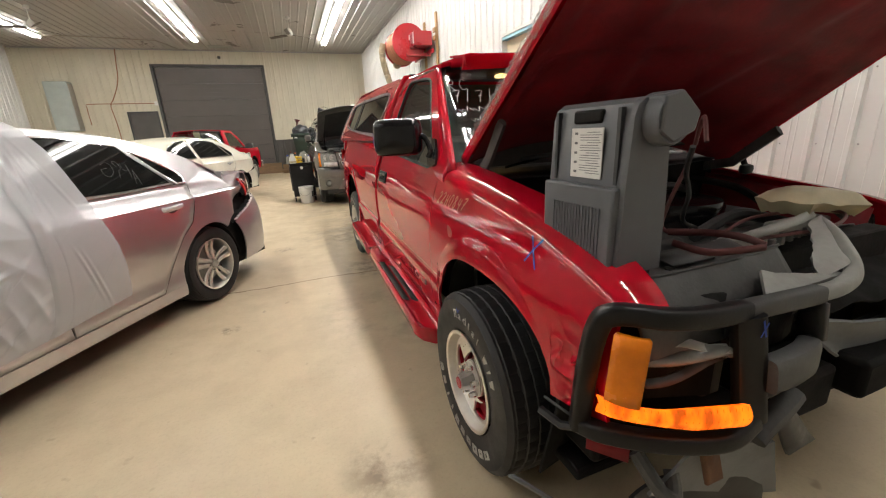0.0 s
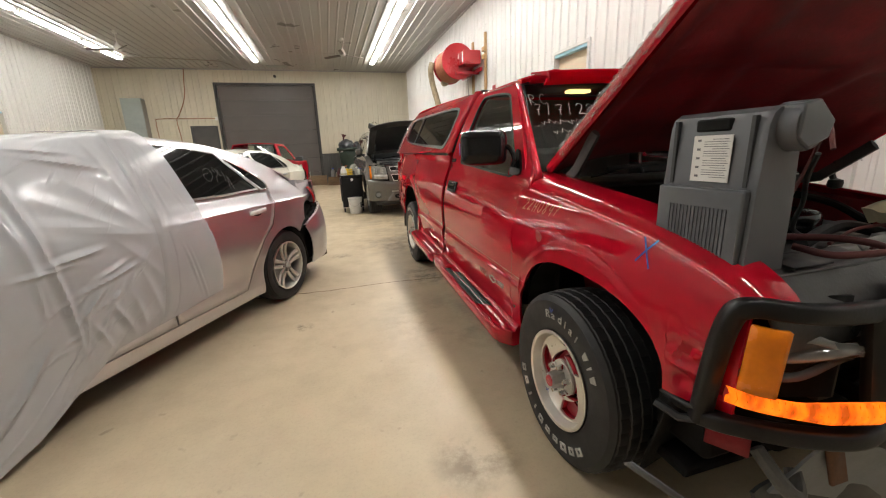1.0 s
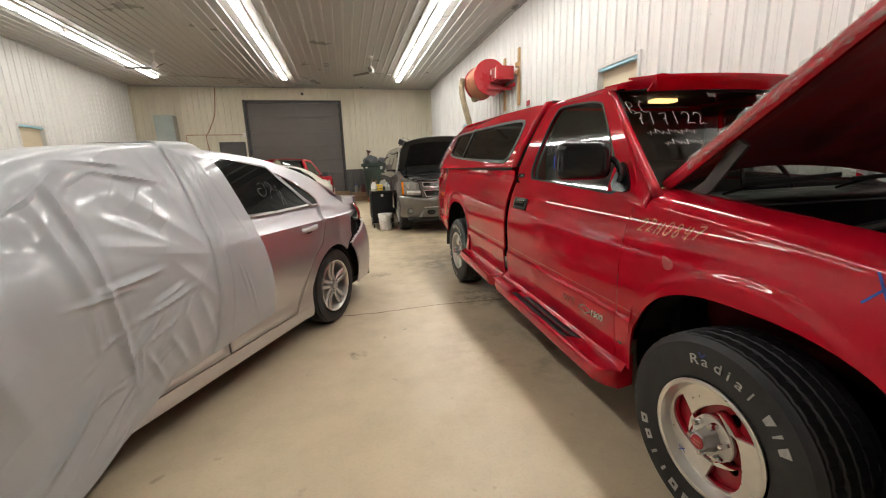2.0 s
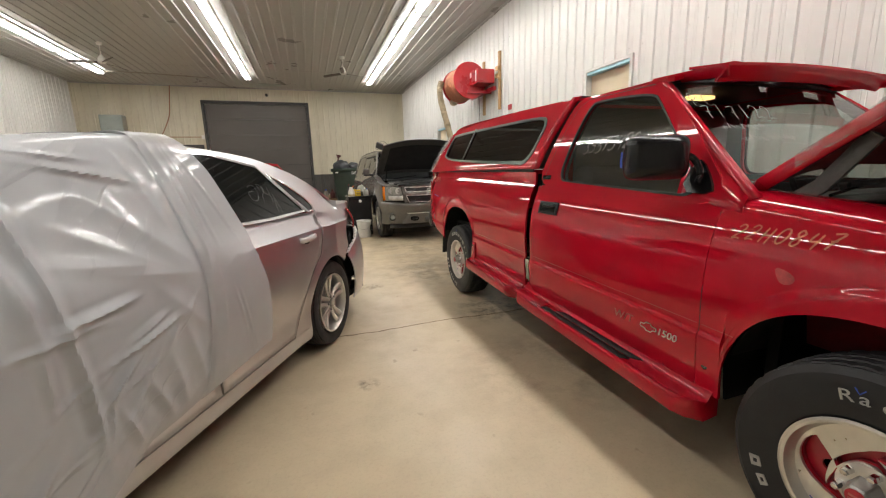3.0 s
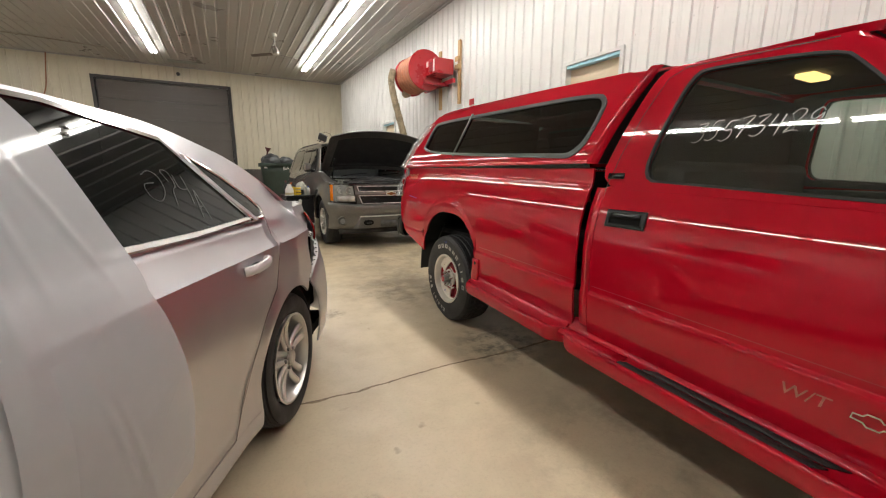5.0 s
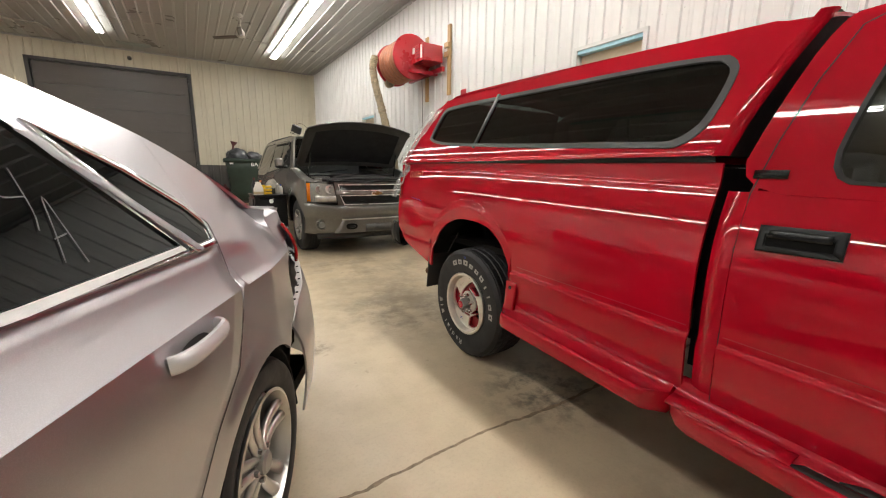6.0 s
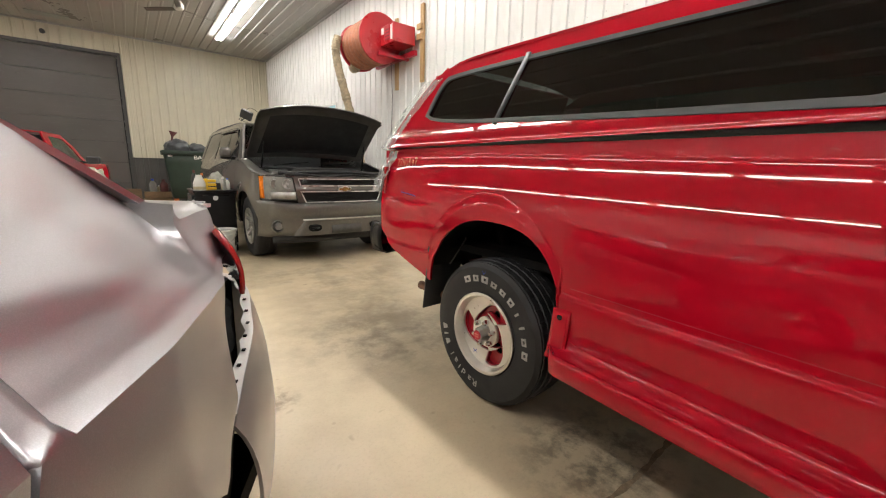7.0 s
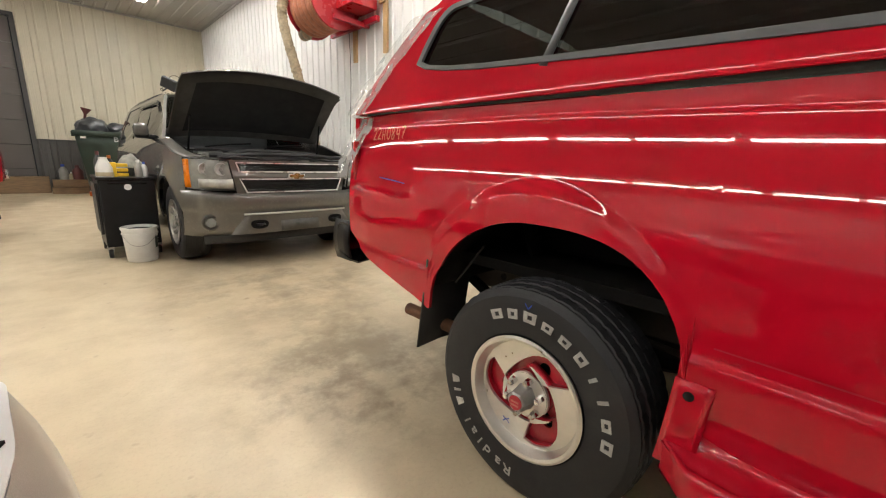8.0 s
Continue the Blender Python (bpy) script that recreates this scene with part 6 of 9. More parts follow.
part("support_hole", lathe([(0.014, 0.0), (0.014, 0.002), (0.0, 0.002)], 12, "z", (-0.66, 0.795, 0.977)), M["dark"], rs)
part("far_support", sheet([i / 20 for i in range(21)], [0, 0.3, 0.7, 1], lambda a, b: (lerp(-0.30, 0.74, a), lerp(0.68, 0.94, b), lerp(0.80, 0.90, b) - 0.05 * a + 0.02 * noise.noise(Vector((a * 8, b * 3, 6)))), (0, 0.75, 0.4)), M["dark"], rs, thick=0.01)
part("radiator", box(-0.55, 0.55, 0.84, 0.92, 0.45, 0.93), M["dark"], truck, bevel=0.01)
part("fan_shroud", sheet([i / 12 - 1 for i in range(25)], [0, 0.5, 1], lambda u, v: (u * 0.5, lerp(0.93, 1.06, v), 0.93 + 0.02 * (1 - u * u) - 0.08 * v), (0, 1, 0.4)), M["black_plastic"], truck, thick=0.008)
en = part("engine", box(-0.26, 0.26, 1.08, 1.66, 0.55, 0.90), M["engine_grey"], truck, bevel=0.03)
part("air_cleaner", lathe([(0.0, 0.0), (0.19, 0.0), (0.20, 0.02), (0.20, 0.08), (0.19, 0.10), (0.05, 0.11), (0.0, 0.11)], 32, "z", (0.02, 1.36, 0.92)), M["gloss_black"], en)
for s in (-1, 1):
    part("valve_cover", box(s * 0.20, s * 0.34, 1.10, 1.62, 0.80, 0.93), M["engine_grey"], en, bevel=0.025)
part("alternator", lathe([(0.0, 0), (0.07, 0.005), (0.075, 0.02), (0.075, 0.11), (0.06, 0.13), (0.0, 0.13)], 24, "y", (0.30, 1.0, 0.86)), M["steel"], en)
part("battery", box(-0.66, -0.46, 1.10, 1.36, 0.80, 0.99), M["black_plastic"], truck, bevel=0.012)
part("battery_lid", box(-0.655, -0.465, 1.105, 1.355, 0.99, 1.005), M["case_dark"], truck, bevel=0.004)
part("washer_tank", sheet([i / 12 - 1 for i in range(25)], [i / 8 - 1 for i in range(17)], lambda u, v: (0.17 + 0.20 * u * (1 - 0.12 * v * v), 0.92 - 0.10 * v * (1 - 0.1 * u * u), 1.055 + 0.05 * (1 - abs(u) ** 4) * (1 - abs(v) ** 4) - 0.02 * u + 0.01 * noise.noise(Vector((u * 2, v * 2, 1)))), (0.5, 1, 0.6)), M["tank"], truck, "yellowed plastic tank knocked loose", thick=0.06)
def header(a, b):
    """The torn header panel: a sail that rises from the grille edge to the tank, with a ragged near side."""
    near = Vector(((-0.255 + 0.11 * b + 0.14 * b * b), 0.655 + 0.165 * b, 0.925 + 0.105 * b)) + Vector((0.022 * noise.noise(Vector((b * 7, 0, 1))) - 0.02 * math.sin(9 * b) * b, 0, 0))
    far = Vector((-0.095 + 0.155 * b, 0.668 + 0.17 * b, 0.942 + 0.075 * b))
    return near.lerp(far, a) + Vector((0, -0.012 * math.sin(math.pi * a), 0.014 * math.sin(math.pi * a) + 0.005 * noise.noise(Vector((a * 4, b * 4, 2)))))


part("broken_panel", sheet([i / 14 for i in range(15)], [i / 22 for i in range(23)], header, (0.1, 1.2, 0.6)), M["pale_plastic"], truck, "broken pale grey header panel", thick=0.010)
part("header_shelf", sheet([i / 12 for i in range(13)], [i / 6 for i in range(7)], lambda a, b: (lerp(lerp(-0.525, -0.16, a), lerp(-0.445, -0.24, a), b), lerp(lerp(0.632, 0.645, a), lerp(0.700, 0.672, a), b), lerp(0.930, lerp(0.968, 0.932, a ** 0.7), b) + 0.003 * noise.noise(Vector((a * 6, b * 4, 5)))), (0, 0.8, 0.3)), M["pale_plastic"], truck, "pale broken shelf of the header panel", thick=0.008)
part("header_strip", sheet([i / 16 for i in range(17)], [0, 0.5, 1], lambda a, b: (lerp(-0.285, 0.04, a), 0.838 + 0.018 * b - 0.02 * math.sin(math.pi * a), 0.985 + 0.046 * a ** 0.55 + 0.022 * b), (0, 1.4, 0.6)), M["pale_plastic"], truck, "curved pale strip behind the torn panel", thick=0.008)
for k in range(5):
    part("torn_tab", box(-0.20 + 0.042 * k, -0.18 + 0.042 * k, 0.818, 0.836, 0.955 + 0.006 * k, 0.985 + 0.004 * k), M["worn_grey"], truck, bevel=0.004)
for pts, mat, r in (([(-0.30, 0.92, 0.99), (-0.10, 0.95, 1.02), (0.12, 0.90, 1.03), (0.20, 0.84, 1.02), (0.05, 0.80, 1.0), (-0.25, 0.84, 0.99)], "cable", 0.006), ([(-0.58, 0.80, 1.30), (-0.55, 0.84, 1.36), (-0.50, 0.90, 1.25), (-0.52, 0.94, 1.10), (-0.56, 0.90, 1.045), (-0.47, 0.80, 1.045)], "cable", 0.006), ([(-0.60, 0.82, 1.29), (-0.56, 0.86, 1.22), (-0.46, 0.92, 1.14), (-0.42, 0.96, 1.05), (-0.30, 1.0, 1.0)], "rubber", 0.007), ([(-0.30, 1.0, 0.97), (0.0, 1.06, 1.0), (0.22, 1.0, 0.95)], "rubber", 0.022), ([(-0.45, 1.5, 1.0), (-0.2, 1.45, 1.06), (0.15, 1.5, 1.05), (0.4, 1.6, 1.0)], "rubber", 0.02), ([(0.45, 1.2, 0.95), (0.5, 1.4, 1.02), (0.42, 1.6, 1.06)], "dark", 0.018), ([(0.52, 1.10, 1.02), (0.40, 0.98, 1.01), (0.35, 0.9, 0.98)], "engine_grey", 0.014)):
    part("hose" if mat != "cable" else "jumper_cable", pipe(smooth_path(pts, 8), r, 8), M[mat], truck)
for x0, x1, y0, y1, z, mt in ((-0.30, -0.05, 0.88, 0.93, 0.985, "pale_plastic"), (0.05, 0.34, 0.93, 1.0, 0.98, "pale_plastic"), (-0.15, 0.2, 0.99, 1.05, 0.955, "engine_grey"), (0.28, 0.5, 1.28, 1.5, 0.93, "black_plastic"), (-0.7, -0.45, 1.45, 1.68, 1.0, "black_plastic")):
    part("bay_part", box(x0, x1, y0, y1, z - 0.06, z), M[mt], truck, bevel=0.012)
cl = part("cable_clamp", bar([(-0.565, 0.89, 1.045), (-0.50, 0.81, 1.052), (-0.47, 0.74, 1.050), (-0.465, 0.69, 1.040)], 0.006, 0.010), M["cable"], truck, "dusty red clamp of the booster cable")
part("clamp_jaw", bar([(-0.615, 0.83, 1.035), (-0.59, 0.755, 1.025), (-0.53, 0.715, 1.030), (-0.465, 0.69, 1.036)], 0.006, 0.010), M["cable"], cl)
part("hood_stop", lathe([(0.0, -0.03), (0.03, -0.02), (0.034, 0.0), (0.03, 0.02), (0.0, 0.03)], 14, "z", (0.74, 1.52, 1.085)), M["rubber"], truck)
part("hood_stay", bar([(0.74, 1.52, 1.09), (0.735, 1.54, 1.14), (0.72, 1.52, 1.20)], 0.014, 0.014), M["rubber"], truck)
mk = part("far_marker", box(0.795, 0.86, 0.965, 1.02, 0.675, 0.83), M["amber"], truck, "amber side marker lens", bevel=0.008)
part("far_surround", bar([(0.84, 1.04, 0.90), (0.875, 1.035, 0.78), (0.84, 1.06, 0.60)], 0.03, 0.03), M["black_plastic"], mk)

# what hangs beneath the nose
part("red_valance", sheet([0, 0.5, 1], [0, 0.5, 1], lambda a, b: (lerp(-0.93, -0.84, a), lerp(0.76, 0.70, a), lerp(0.60, 0.52, b) - 0.03 * a), (0, 1.2, 0.6)), M["red_under"], truck, "bent red valance scrap", thick=0.006)
part("hanging_liner", sheet([i / 10 for i in range(11)], [i / 8 for i in range(9)], lambda a, b: (lerp(lerp(-0.70, -0.80, b), lerp(-0.42, -0.26, b), a), 0.62 + 0.03 * math.sin(4 * a) + 0.04 * b - 0.03 * math.sin(math.pi * a), lerp(lerp(0.555, 0.40, b), lerp(0.49, 0.20, b), a) + 0.012 * noise.noise(Vector((a * 5, b * 5, 9)))), (0, 1.2, 0.4)), M["fascia_grey"], truck, "dangling grey plastic liner", thick=0.008)
part("hanging_flap", sheet([0, 0.5, 1], [i / 6 for i in range(7)], lambda a, b: (lerp(lerp(-0.43, -0.34, a), lerp(-0.29, -0.09, a), b), 0.615 + 0.03 * a, lerp(0.575, lerp(0.385, 0.345, a), b) + 0.01 * math.sin(5 * b)), (0, 1.2, 0.4)), M["case_dark"], truck, "dark dangling flap", thick=0.010)
part("torn_fascia", sheet([i / 16 for i in range(17)], [i / 10 for i in range(11)], lambda a, b: (lerp(lerp(-0.11, 0.62, a), lerp(0.02, 0.66, a), b), 0.70 - 0.04 * math.sin(math.pi * a) + 0.03 * math.sin(3 * b), lerp(lerp(0.735, 0.64, a), lerp(0.60, 0.40, min(1, 2.2 * a)), b) + 0.012 * noise.noise(Vector((a * 6, b * 6, 3)))), (0.2, 1.2, 0.5)), M["fascia_grey"], truck, "torn grey bumper fascia hanging down", thick=0.01)
part("bumper_core", sheet([i / 14 for i in range(15)], [i / 8 for i in range(9)], lambda a, b: (lerp(-0.30, 0.66, a), 0.76 + 0.03 * b + 0.02 * noise.noise(Vector((a * 9, b * 3, 5))), lerp(0.62, lerp(0.50, 0.30, min(1, 2.0 * a)), b) + 0.02 * noise.noise(Vector((a * 12, b * 2, 8)))), (0.2, 1.3, 0.5)), M["dark"], truck, "crushed dark bumper core", thick=0.02)
part("bumper_rust", bar([(-0.06, 0.74, 0.77), (0.10, 0.76, 0.775), (0.24, 0.80, 0.775)], 0.03, 0.035), M["rust"], truck, "rusty bumper bracket")
part("torn_fascia", sheet([i / 10 for i in range(11)], [i / 8 for i in range(9)], lambda a, b: (lerp(-0.86, -0.40, a) + 0.06 * math.sin(3 * b), 0.66 + 0.03 * math.sin(5 * a), lerp(lerp(0.42, 0.34, a), 0.10 + 0.05 * math.sin(6 * a), b) + 0.015 * noise.noise(Vector((a * 7, b * 5, 8)))), (0, 1.2, 0.4)), M["case_dark"], truck, "torn grey bumper fascia hanging down", thick=0.01)
part("rusty_bracket", sheet([0, 0.4, 1], [0, 0.5, 1], lambda a, b: (lerp(-0.70, -0.64, b) + 0.03 * a, 0.62 - 0.02 * a, lerp(0.58, 0.44, a)), (0, 1.2, 0.5)), M["rust"], truck, "rusty bracket", thick=0.008)
# dark sheet and plate, added to hide lit floor where shade lies
part("nose_shade_sheet", sheet([i / 10 for i in range(11)], [0, 0.5, 1], lambda a, b: (lerp(-0.93, 0.6, a), 0.86 + 0.10 * b + 0.03 * math.sin(9 * a), lerp(0.64, 0.24, b) + 0.03 * math.sin(7 * a)), (0, 2, 0.4)), M["dark"], truck, "dark sheet that fills the shade under the nose", thick=0.01)
part("nose_shade_plate", box(-0.88, 0.88, 0.84, 1.75, 0.30, 0.34), M["dark"], truck, bevel=0.01)
part("tow_hook", bar([(-0.82, 0.70, 0.52), (-0.80, 0.63, 0.45), (-0.76, 0.62, 0.42), (-0.73, 0.66, 0.46)], 0.02, 0.02), M["engine_grey"], truck)
part("skid_strip", sheet([0, 0.5, 1], [0, 1], lambda a, b: (lerp(-1.13, -0.84, a), lerp(0.80, 0.66, a) + 0.03 * b, lerp(0.47, 0.24, a) - 0.03 * b), (0, 1.2, 0.8)), M["case_grey"], truck, "loose grey plastic strip", thick=0.006)
for k, (x, y, z, sx, sy, sz) in enumerate(((-0.55, 0.80, 0.50, 0.30, 0.16, 0.12), (-0.15, 0.78, 0.48, 0.36, 0.2, 0.16), (-0.80, 0.90, 0.46, 0.12, 0.2, 0.14), (0.2, 0.72, 0.52, 0.3, 0.2, 0.14))):
    part("crossmember", box(x - sx / 2, x + sx / 2, y - sy / 2, y + sy / 2, z - sz / 2, z + sz / 2), M["dark"], truck, bevel=0.02)

# clear film taped over the broken rear corner
def wrap(a, b):
    z = lerp(1.72, 1.02, a)
    y = rear_y(z) if z > 1.30 else lerp(5.74, 5.83, (1.30 - z) / 0.3)
    wid = (tt(0, z) if z > 1.31 else tw(5.6, z))
    y2 = y + lerp(0.06, -lerp(0.13, 0.06, a), b)
    pull = 0.055 * max(0, y2 - y + 0.0)
    return (-(wid + 0.012 + 0.012 * noise.noise(Vector((a * 14, b * 5, 3))) - 8 * pull * max(0, y2 - y)), y2 + 0.012 * noise.noise(Vector((a * 11, b * 4, 8))), z)


part("film_wrap", sheet([i / 36 for i in range(37)], [i / 12 for i in range(13)], wrap, BODY), M["clear_film"], truck, "crinkled clear plastic film taped over the rear corner")

# booster pack standing on the support
bp = thing("booster_pack", pose(0.845, 0.79, 0.985, 0, 0, 2), "grey portable booster pack with a white instruction label", "booster pack")
CASE = [(0.004, 0.0), (0.012, 0.225), (0.022, 0.385), (0.032, 0.412), (0.052, 0.425), (0.105, 0.425), (0.130, 0.412), (0.142, 0.38), (0.155, 0.2), (0.16, 0.0)]
part("body", sheet([0.0, 0.008, 0.016, 0.262, 0.270, 0.278], CASE, lambda y, p: (lerp(p[0], 0.08, 0.04 if y in (0.0, 0.278) else 0.0), y, lerp(p[1], 0.2, 0.015 if y in (0.0, 0.278) else 0.0)), (0.08, 0.139, 0.2)), M["case_grey"], bp)
for y in (0.0, 0.278):
    part("cheek", fill([(lerp(p[0], 0.08, 0.04), lerp(p[1], 0.2, 0.015)) for p in CASE], lambda a, b: (a, y, b), 3, 3, (0.08, 0.139, 0.2)), M["case_grey"], bp)
part("base_panel", box(-0.010, 0.02, 0.012, 0.272, 0.004, 0.222), M["case_grey"], bp, bevel=0.006)
for y in (0.030, 0.248):
    part("side_groove", box(0.010, 0.024, y - 0.005, y + 0.005, 0.228, 0.405), M["case_dark"], bp, smooth=0)
for k in range(16):
    part("front_rib", box(-0.0125, -0.008, 0.050 + k * 0.0115, 0.0535 + k * 0.0115, 0.03, 0.17), M["case_grey"], bp, smooth=0)
part("handle_recess", box(0.015, 0.034, 0.090, 0.190, 0.372, 0.405), M["dark"], bp, bevel=0.006)
lb = part("label", box(0.009, 0.012, 0.075, 0.185, 0.238, 0.362), M["paper"], bp, "white instruction label with unreadable lines", smooth=0)
for k in range(17):
    y1 = 0.098 if k % 4 else 0.09
    part("print_bar", box(0.0080, 0.0100, 0.080 + 0.004 * (k % 3), 0.152 if k % 4 else 0.128, 0.250 + k * 0.0063, 0.2516 + k * 0.0063), M["ink"], lb, smooth=0)
for k in range(5):
    part("print_mark", box(0.0080, 0.0100, 0.162, 0.172, 0.25 + k * 0.024, 0.256 + k * 0.024), M["ink"], lb, smooth=0)
part("cable_drum", lathe([(0.0, -0.030), (0.055, -0.04), (0.06, -0.03), (0.06, 0.02), (0.0, 0.02)], 24, "y", (0.105, 0.0, 0.375)), M["case_grey"], bp, "round cable holder")
bm = bmesh.new()
for x, z in ((0.062, 0.425), (0.112, 0.436), (0.178, 0.385), (0.165, 0.345), (0.10, 0.322), (0.055, 0.35)):
    for y in (-0.045, 0.004):
        bm.verts.new((x, y, z))
bmesh.ops.convex_hull(bm, input=bm.verts[:])
part("cable_snout", bm, M["case_grey"], bp, smooth=20, bevel=0.005)
for x in (0.02, 0.13):
    for y in (0.03, 0.25):
        part("foot", box(x - 0.012, x + 0.012, y - 0.015, y + 0.015, -0.014, 0.002), M["rubber"], bp, smooth=0)


# ---- sedans ----
def roof_z(y):
    return soft_at(y, [-2.5, -2.2, -1.9, -1.6, -1.2, -0.9, -0.47, -0.1, 0.2, 0.5, 0.64], [1.02, 1.22, 1.385, 1.465, 1.505, 1.512, 1.485, 1.392, 1.275, 1.130, 1.068])


def ws(y, z):
    if z < 0.935:
        w = soft_at(z, [0.17, 0.22, 0.30, 0.40, 0.55, 0.68, 0.80, 0.90, 0.935], [0.870, 0.895, 0.899, 0.892, 0.910, 0.9195, 0.9195, 0.9150, 0.9125])
    else:
        w = curve_at(z, [0.935, 0.948, 1.00, 1.06], [0.9125, 0.895, 0.860, 0.836])
    w -= curve_at(y, [0.30, 0.45, 0.60, 0.75, 0.90, 1.0, 1.08], [0.0, 0.008, 0.035, 0.085, 0.165, 0.235, 0.31])
    if y < -3.0:
        w -= 0.28 * ((-3.0 - y) / 0.75) ** 2
    for yc in (0.0, -2.8):
        d = math.hypot(y - yc, z - 0.33)
        w += 0.012 * math.exp(-((d - 0.37) / 0.05) ** 2)
    return w


def wg(y, z):
    return 0.842 - 0.60 * (z - 1.05) - 0.20 * max(0, y + 0.1) ** 1.5 - 0.10 * max(0, -1.7 - y) ** 1.5


SHOULDER = (0.935,)
DOOR_Z, DOOR_Y = [0.29, 0.38, 0.50, 0.66, 0.75, 0.88, 1.06], [-0.575, -0.50, -0.42, -0.30, -0.17, -0.11, -0.05]


def sedan(root, coat, hurt):
    ctr = (0, -1.2, 0.8)
    for s in (1, -1):
        bad = hurt and s > 0

        def at(y, z, off=0.0):
            return (s * (ws(y, z) + off), y, z)

        door = part("rear_door", sheet([i / 20 for i in range(21)], [i / 20 for i in range(21)], lambda u, v: at(lerp(-1.225, curve_at(zrow(0.29, 1.055, v, 20, SHOULDER), DOOR_Z, DOOR_Y) - 0.006, u), zrow(0.29, 1.055, v, 20, SHOULDER)), ctr), coat, root, thick=0.012, smooth=14)
        part("front_door", sheet([i / 16 for i in range(17)], [i / 20 for i in range(21)], lambda u, v: at(lerp(-2.25, -1.237, u), zrow(0.29, 1.055, v, 20, SHOULDER)), ctr), coat, root, thick=0.012, smooth=14)
        part("sill", sheet(spread(-2.42, -0.37, 20), [0, 0.2, 0.5, 0.8, 1], lambda y, v: at(y, lerp(0.195, 0.284, v)), ctr), coat, root, thick=0.02)
        part("front_fender", sheet(spread(-3.55, -2.262, 30, -3.16, -2.44), [i / 14 for i in range(15)], lambda y, v: at(y, lerp(max(arch_z(y, -2.8, 0.37, 0.70, 0.20, 2.0), 0.2 if y > -3.1 else 0.45), curve_at(y, [-3.55, -2.9, -2.26], [0.80, 0.93, 1.05]), v)), ctr), coat, root, thick=0.012)

        def low_edge(y):
            low = arch_z(y, 0.0, 0.375, 0.70, 0.285, 2.0)
            if y > 0.2:
                low = max(low, curve_at(y, [0.2, 0.30, 0.45, 0.7, 1.0], [0.60, 0.68, 0.77, 0.85, 0.90] if bad else [0.60, 0.62, 0.65, 0.72, 0.80]))
            return low

        def pressed(x, y, z):
            """The hurt corner: broad dents, and a lower edge bent inwards."""
            if bad and y > 0.12:
                k = min(1, (y - 0.12) / 0.4)
                p = Vector((y * 2.6, z * 2.4 + 0.5 * y, 3.3))
                x -= k * (0.030 + 0.050 * noise.noise(p) + 0.014 * noise.noise(p * 2.1)) * max(0.0, min(1.0, (x - 0.60) / 0.15))
                x -= min(1, max(0, (y - 0.36) / 0.15)) * 0.10 * max(0, 1 - (z - low_edge(y)) / 0.18) ** 1.5
                z -= k * 0.018 * (0.5 + noise.noise(p * 1.1 + Vector((5, 2, 1))))
            return (s * x, y, z)
        end = 0.97 if bad else 1.02
        qp = part("quarter_panel", sheet(spread(-0.572, end, 70, -0.375, 0.375), [i / 24 for i in range(25)], lambda y, v: pressed(ws(y, lerp(low_edge(y), max(low_edge(y) + 0.002, min(0.935, curve_at(y, DOOR_Y, DOOR_Z) if y < -0.05 else 0.935)), v)), y, lerp(low_edge(y), max(low_edge(y) + 0.002, min(0.935, curve_at(y, DOOR_Y, DOOR_Z) if y < -0.05 else 0.935)), v)), (0, 0, 0.7)), coat, root, "crumpled rear quarter panel" if bad else "", thick=0.012, smooth=40)

        def shoulder(y, v):
            pillar = max(1.06, roof_z(y) - 0.05)
            high = min(1.06, curve_at(y, DOOR_Y, DOOR_Z)) if y < -0.05 else pillar
            z = lerp(0.935, high, min(v, 1.0))
            q = min(1.0, max(0.0, (y + 0.05) / 0.32))
            k = min(1.0, max(0.0, (z - lerp(1.045, 0.97, q)) / lerp(0.015, 0.17, q)))
            x = lerp(ws(y, min(z, 1.06)), min(wg(y, z), ws(y, min(z, 1.06))), k * k * (3 - 2 * k) if pillar > 1.10 else 0.0)
            if v <= 1:
                return pressed(x, y, z)
            b = v - 1
            return pressed(lerp(x, 0.63, b), y, high + 0.015 * math.sin(b * math.pi / 2) - 0.03 * max(0, y - 0.6) - (0.03 * b if y < 0.45 else 0.0))
        part("quarter_shoulder", sheet(spread(-0.0495, end, 60), [i / 30 for i in range(31)] + [1 + i / 8 for i in range(1, 9)], shoulder, (0, 0, 0.7)), coat, qp, thick=0.012, smooth=50)
        part("door_shoulder", sheet(spread(-0.088, -0.0505, 4), [i / 10 for i in range(11)], shoulder, (0, 0, 0.7)), coat, qp, thick=0.012)
        part("wheel_liner", sheet(spread(-0.38, 0.38, 16), [0, 1], lambda y, v: (s * lerp(0.885, 0.5, v), y, arch_z(y, 0, 0.385, 0.715, 0.22, 2.0)), (0, 0, 0.1)), M["dark"], root, thick=0.01)
        # greenhouse side with its windows
        gr = lambda y, z, off=0.0: (s * (wg(y, z) + off), y, z)
        part("pillar_frame", sheet(spread(-2.40, -0.0505, 90), [i / 16 for i in range(17)], lambda y, v: gr(y, lerp(1.045, max(1.05, roof_z(y) - 0.05), v)), (0, -0.9, 1.2)), coat, root, thick=0.02)
